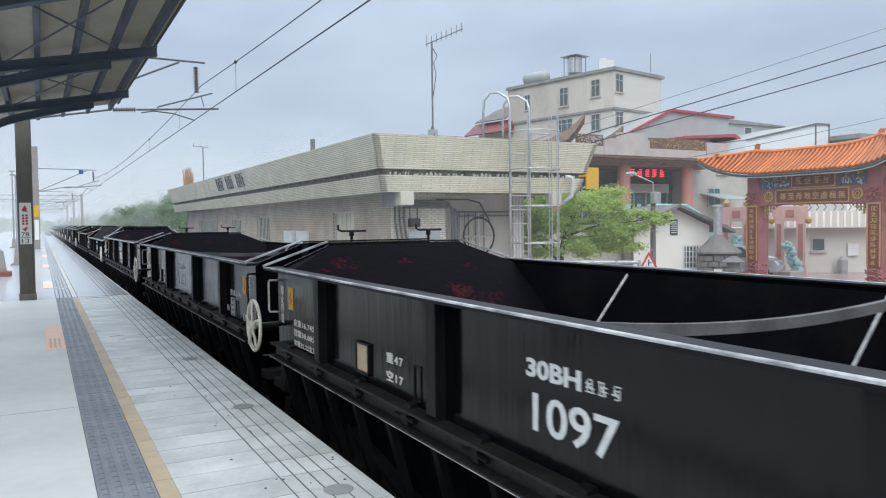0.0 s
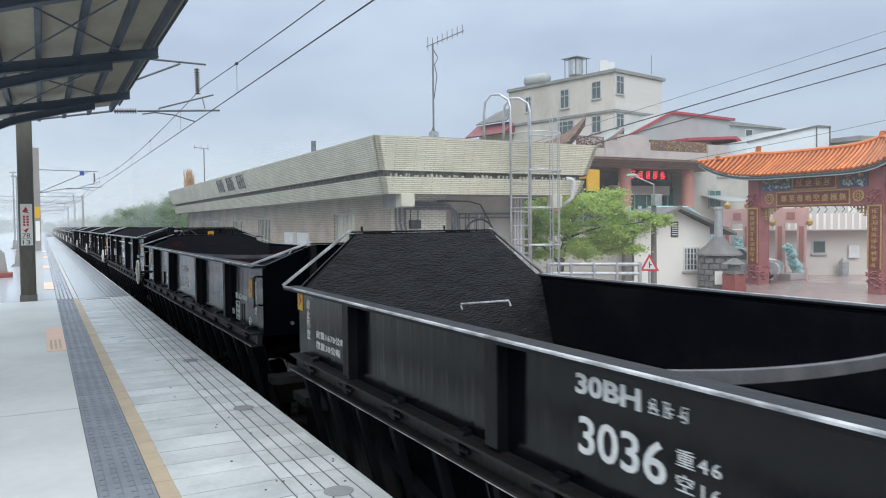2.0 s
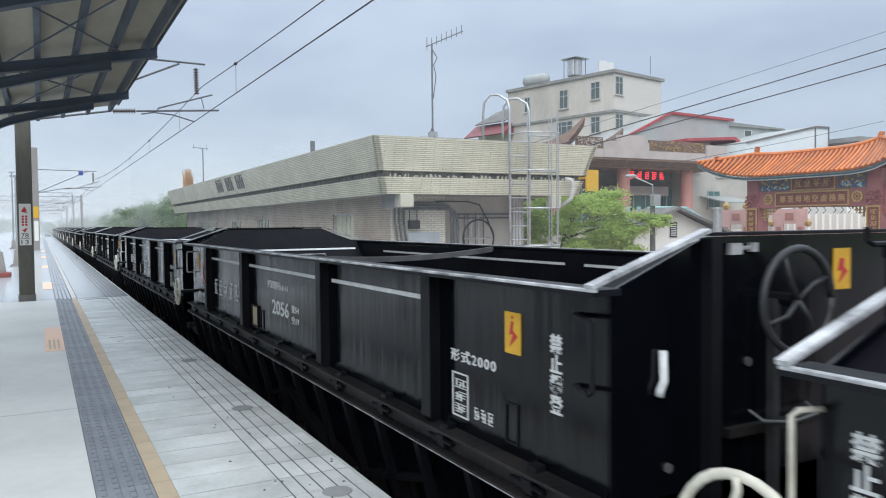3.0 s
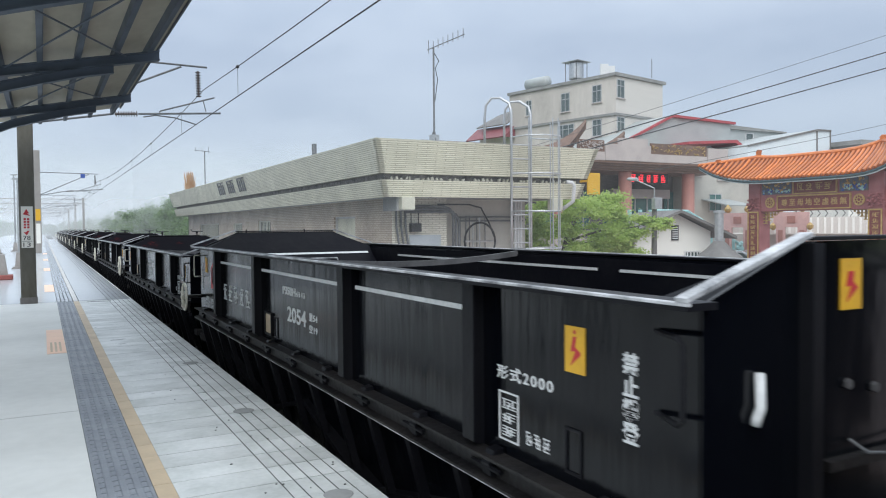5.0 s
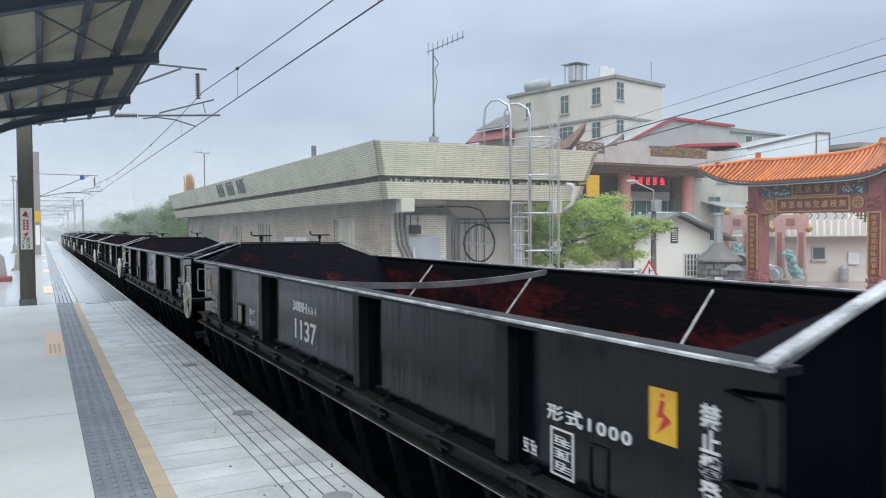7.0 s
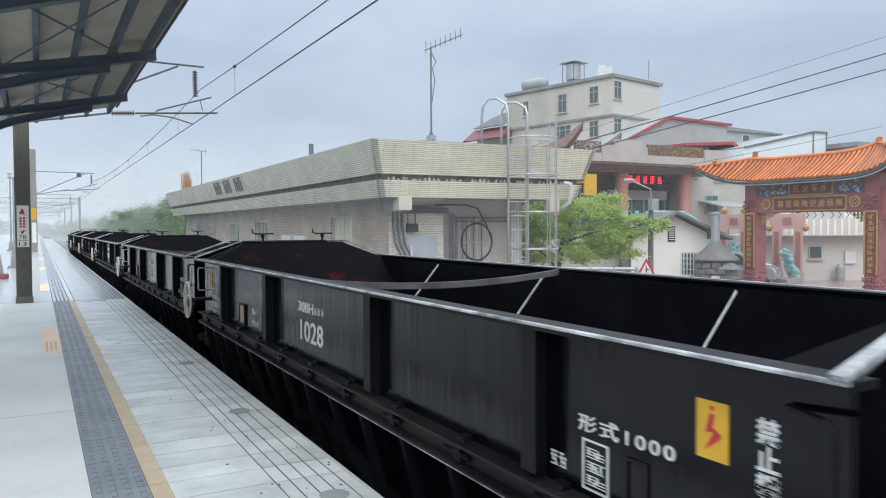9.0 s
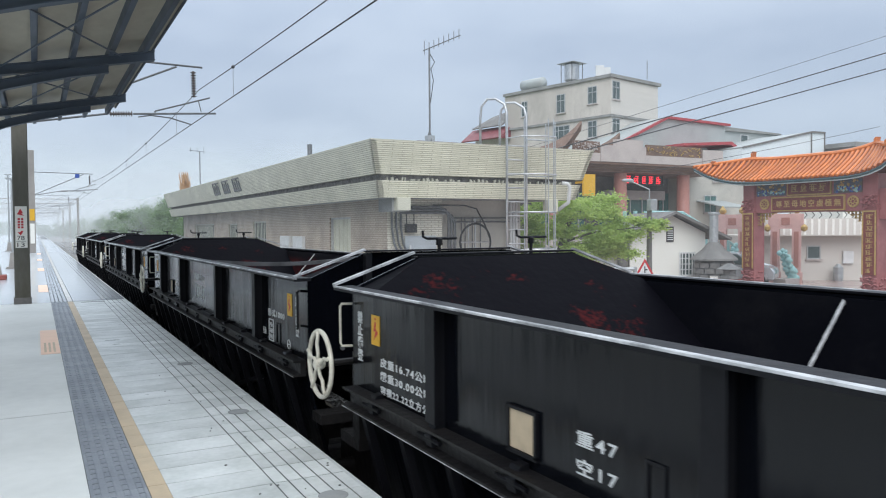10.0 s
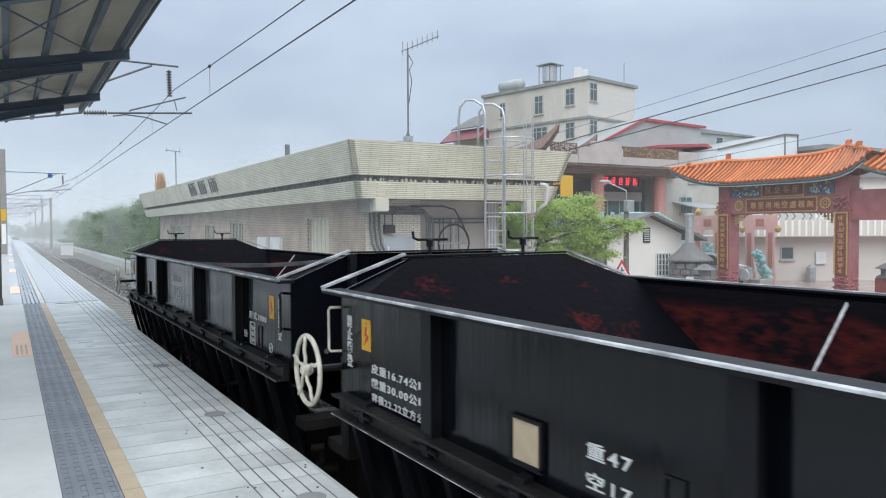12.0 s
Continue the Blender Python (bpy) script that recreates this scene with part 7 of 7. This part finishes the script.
prism(bm, [(0, 7.304), (6.7, 8.624), (8.1, 8.654), (8.1, 8.74), (6.68, 8.71), (-0.05, 7.38)], 0.0, 8.1)
part("roof", bm, M_GREYSHEET, sh)
bm = bmesh.new()
box(bm, 47.4, 58, 30.5, 40, -1.0, 6.6)
fb = solid("grey_building", bm, M_ROOFSLAB, "plain weathered grey building", "building")
bm = bmesh.new()
box(bm, 47.2, 58.3, 30.2, 40.2, 6.6, 6.9)
part("roof", bm, M_ROOFSLAB, fb)

# ---- street furniture ----
lp = thing("street_lamp", "grey street lamp pole with a meter box", "street lamp", m=Matrix.Translation((16.6, 17.2, -1.0)))
bm = bmesh.new()
tube(bm, [(0, 0, 0), (0, 0, 3.3)], 0.10, 10, 0.075)
part("pole", bm, M_ROOFDARK, lp)
bm = bmesh.new()
box(bm, -0.14, 0.14, -0.2, -0.02, 2.95, 3.3)
part("box", bm, M_STEELPOST, lp, "grey meter box", bevel=0.01)
bm = bmesh.new()
tube(bm, [(0, 0, 3.25), (0.0, 0, 3.6), (-0.45, 0.3, 3.85)], 0.022, 6)
part("arm", bm, M_STEELPOST, lp)
bm = bmesh.new()
lathe(bm, [(0.02, -0.25), (0.055, -0.15), (0.06, 0.12), (0.03, 0.2)], (-0.55, 0.33, 3.88), 10, "x")
part("lamp_head", bm, M_STEELPOST, lp)
sg = thing("road_sign", "red-bordered triangular road sign with side-road symbol", "road sign", m=frame_at(14.3, 14.98, -1.0, -42))
bm = bmesh.new()
tube(bm, [(0, 0.03, 0), (0, 0.03, 1.5)], 0.03, 8)
part("post", bm, M_STEELPOST, sg)
bm = bmesh.new()
prism(bm, [(-0.25, 1.15), (0.25, 1.15), (0.0, 1.62)], -0.012, 0.0)
pl = part("plate", bm, M_RED, sg, bevel=0.0)
bm = bmesh.new()
prism(bm, [(-0.16, 1.20), (0.16, 1.20), (0.0, 1.51)], -0.016, -0.0125)
part("white_field", bm, M_WHITE, pl)
bm = bmesh.new()
box(bm, -0.015, 0.015, -0.02, -0.0165, 1.23, 1.40)
box(bm, 0.015, 0.07, -0.02, -0.0165, 1.30, 1.33)
part("symbol", bm, M_LEDBACK, pl)
gr = thing("guard_rail", "pale steel guard rail along the street", "guard rail")
for z in (-0.08, -0.32, -0.56):
    bm = bmesh.new()
    tube(bm, [(11.5, 15.7, z + 0.48), (13.6, 14.6, z + 0.45)], 0.045, 8)
    part("rail", bm, M_STEELPOST, gr)
for k in range(5):
    bm = bmesh.new()
    f = k / 4
    tube(bm, [(11.5 + 2.1 * f, 15.7 - 1.1 * f, -1.0), (11.5 + 2.1 * f, 15.7 - 1.1 * f, 0.42)], 0.05, 8)
    part("post", bm, M_STEELPOST, gr)
# power lines across the street
for a, b, r in (((23.4, 10.4, 7.15), (8.4, 18.2, 2.35), 0.016), ((23.4, 10.35, 6.65), (8.4, 18.2, 2.2), 0.016), ((23.09, 14.0, 4.52), (13.5, 14.0, 2.85), 0.007), ((23.0, 10.6, 7.55), (11.0, 16.9, 3.4), 0.006)):
    bm = bmesh.new()
    A, B = Vector(a), Vector(b)
    tube(bm, [A.lerp(B, k / 16) - Vector((0, 0, 0.15 * (k / 16) * (1 - k / 16))) for k in range(17)], r, 5)
    solid("power_line", bm, M_WIRE, "thin black power line over the street", "power line", "street power lines")


# ---- trees ----
def leaf_cloud(centres, count, size, seed, flat=1.0, soft=False):
    """Many small leaves scattered in uneven clumps, in one mesh."""
    rng = np.random.default_rng(seed)
    c = np.array(centres)[rng.integers(0, len(centres), count)]
    d = rng.normal(size=(count, 3))
    d /= np.linalg.norm(d, axis=1)[:, None]
    reach = np.abs(rng.normal(size=count)) * 0.62 if soft else rng.random(count) ** 0.45
    p = c[:, :3] + d * (c[:, 3] * reach)[:, None] * np.array((1, 1, flat))
    u = rng.normal(size=(count, 3))
    u[:, 2] *= 0.5
    u /= np.linalg.norm(u, axis=1)[:, None]
    v = np.cross(u, rng.normal(size=(count, 3)))
    v /= np.linalg.norm(v, axis=1)[:, None]
    s = (size * rng.uniform(0.6, 1.4, count))[:, None]
    verts = np.stack([p - u * s, p + v * s * 0.45, p + u * s, p - v * s * 0.45], 1).reshape(-1, 3)
    faces = np.arange(count * 4).reshape(-1, 4)
    me = bpy.data.meshes.new("crown")
    me.from_pydata(verts.tolist(), [], faces.tolist())
    return me


tr = thing("street_tree", "bright green tree with flat layered leaf sprays", "tree", m=Matrix.Translation((14.0, 18.0, -1.0)))
bm = bmesh.new()
tube(bm, [(-0.4, 0, 0), (-0.38, 0.02, 0.8), (-0.3, 0, 1.5), (-0.1, 0.05, 2.1), (0.1, 0, 2.7), (0.2, 0, 3.2)], 0.13, 8, 0.03)
for q in ([(-0.35, 0, 1.2), (-0.9, 0.2, 1.8), (-1.2, 0.3, 2.3)], [(-0.1, 0.05, 2.0), (0.9, -0.2, 2.3), (2.2, -0.8, 2.45)], [(-0.3, 0, 1.6), (0.5, 0.4, 1.9), (1.4, 0.3, 2.0)], [(0.0, 0, 2.4), (0.6, 0.2, 2.9), (1.2, 0.1, 3.2)], [(-0.33, 0, 1.4), (-0.9, -0.4, 1.7), (-1.3, -0.6, 1.9)]):
    tube(bm, q, 0.05, 6, 0.012)
part("trunk", bm, M_BARK, tr, smooth=True)
rr = random.Random(77)
cl = []
for k in range(120):
    x = rr.uniform(-1.5, 2.2)
    zmax = 3.45 - 0.18 * (x - 0.5) ** 2
    z = rr.uniform(1.35 + 0.12 * abs(x), max(1.8, zmax))
    cl.append((x, rr.uniform(-0.9, 0.9) - 0.15 * x, z, rr.uniform(0.25, 0.55)))
for k in range(12):
    cl.append((rr.uniform(2.0, 2.9), rr.uniform(-1.3, -0.5), rr.uniform(2.4, 2.65), rr.uniform(0.15, 0.28)))
me = leaf_cloud(cl, 44000, 0.05, 5, 0.42, True)
me.materials.append(M_LEAF)
cr = new("crown", me)
cr.parent = tr
tagged(cr, "bright green layered leaves")


def far_tree(seed, r):
    t = thing("tree", "rain-dimmed green broadleaf tree beside the line", "tree", "trees beside the line")
    rr = random.Random(seed)
    bm = bmesh.new()
    tube(bm, [(0, 0, -0.3), (0.1, 0, r * 0.5), (0, 0.1, r * 1.0)], 0.18, 7, 0.06)
    for k in range(4):
        a = rr.uniform(0, 6.28)
        tube(bm, [(0.05, 0, r * (0.4 + 0.1 * k)), (r * 0.5 * math.cos(a), r * 0.5 * math.sin(a), r * (0.8 + 0.1 * k))], 0.07, 5, 0.02)
    part("trunk", bm, M_BARK, t)
    cs = []
    for k in range(34):
        a, q = rr.uniform(0, 6.28), rr.random() ** 0.6
        cs.append((r * q * math.cos(a), r * q * math.sin(a), r * (0.35 + 1.1 * rr.random() * (1.05 - 0.45 * q)), r * rr.uniform(0.16, 0.34)))
    me = leaf_cloud(cs, 9000, 0.085, seed, 0.75, True)
    me.materials.append(M_LEAFD)
    c = new("crown", me)
    c.parent = t
    return t


base_trees = [far_tree(3, 2.9), far_tree(4, 2.5), far_tree(9, 3.3)]
spots = []
rr = random.Random(19)
for k in range(46):
    y = 50 + k * 3.6 + rr.uniform(-1, 1)
    spots.append((12.0 + rr.uniform(-1.0, 3.5) + (y - 50) * 0.02, y, rr.uniform(0.85, 1.2)))
for k in range(14):
    spots.append((17 + rr.uniform(0, 4), 54 + k * 8 + rr.uniform(-2, 2), rr.uniform(1.2, 1.5)))
for i, (x, y, s) in enumerate(spots):
    m = Matrix.Translation((x, y, -1.62)) @ Matrix.Rotation(rr.uniform(0, 6.28), 4, "Z")
    b = base_trees[i % 3]
    if i < 3:
        b.matrix_basis = m
        b.scale = (s * 1.3, s * 1.3, s * 1.3)
    else:
        b2 = copy_thing(b, m)
        b2.scale = (s * 1.3, s * 1.3, s * 1.3)
# low scrub and grass beside the line
cs = [(10.2 + rr.uniform(-0.6, 0.9), 47 + k * 1.3, -1.4 + rr.uniform(0, 0.7), rr.uniform(0.4, 0.9)) for k in range(110)]
me = leaf_cloud(cs, 26000, 0.10, 12, 0.8)
me.materials.append(M_LEAFD)
tagged(new("lineside_scrub", me), "dense green lineside scrub", "scrub", kind="stuff")
cs = [(rr.uniform(-60, 70), 270 + rr.uniform(0, 60), rr.uniform(-1, 3.2), rr.uniform(2, 4)) for k in range(120)]
me = leaf_cloud(cs, 24000, 0.5, 14, 0.8)
me.materials.append(M_LEAFD)
tagged(new("far_woods", me), "far green woods at the end of the line", "woods", kind="stuff")
cs = [(rr.uniform(-26, -12), 40 + 3 * k, rr.uniform(-1.4, -0.2), rr.uniform(0.6, 1.3)) for k in range(70)]
me = leaf_cloud(cs, 14000, 0.14, 15, 0.7)
me.materials.append(M_LEAFD)
tagged(new("meadow_scrub", me), "low green scrub beyond the platform", "scrub", kind="stuff")
cb = thing("relay_cabinet", "white lineside relay cabinet", "cabinet", m=Matrix.Translation((5.6, 92.0, -1.62)))
bm = bmesh.new()
box(bm, -0.6, 0.6, -0.35, 0.35, 0, 1.5)
part("body", bm, M_PVC, cb, bevel=0.02)
bm = bmesh.new()
box(bm, -0.66, 0.66, -0.41, 0.41, 1.5, 1.58)
part("lid", bm, M_PVC, cb)


# flat white sheets stand in for rain haze over the line in the distance
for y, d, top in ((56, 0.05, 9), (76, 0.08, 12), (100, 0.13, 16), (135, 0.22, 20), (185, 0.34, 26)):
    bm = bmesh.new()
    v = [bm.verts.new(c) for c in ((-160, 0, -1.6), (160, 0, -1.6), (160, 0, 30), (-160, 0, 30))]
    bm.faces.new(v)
    ob = solid("rain_mist", bm, mist_mat("rain_mist", d, top), "thin white sheet standing in for rain haze", "mist", kind="stuff", m=Matrix.Translation((0, y, 0)))
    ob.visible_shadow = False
# one more sheet beside the track, added to lift the town's dark tones
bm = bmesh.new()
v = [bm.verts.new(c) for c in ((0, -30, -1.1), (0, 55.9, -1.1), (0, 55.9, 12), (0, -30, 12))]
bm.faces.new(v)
ob = solid("rain_mist", bm, mist_mat("rain_mist", 0.085, 13), "thin white sheet standing in for rain haze", "mist", kind="stuff", m=Matrix.Translation((5.6, 0, 0)))
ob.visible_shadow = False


motions()
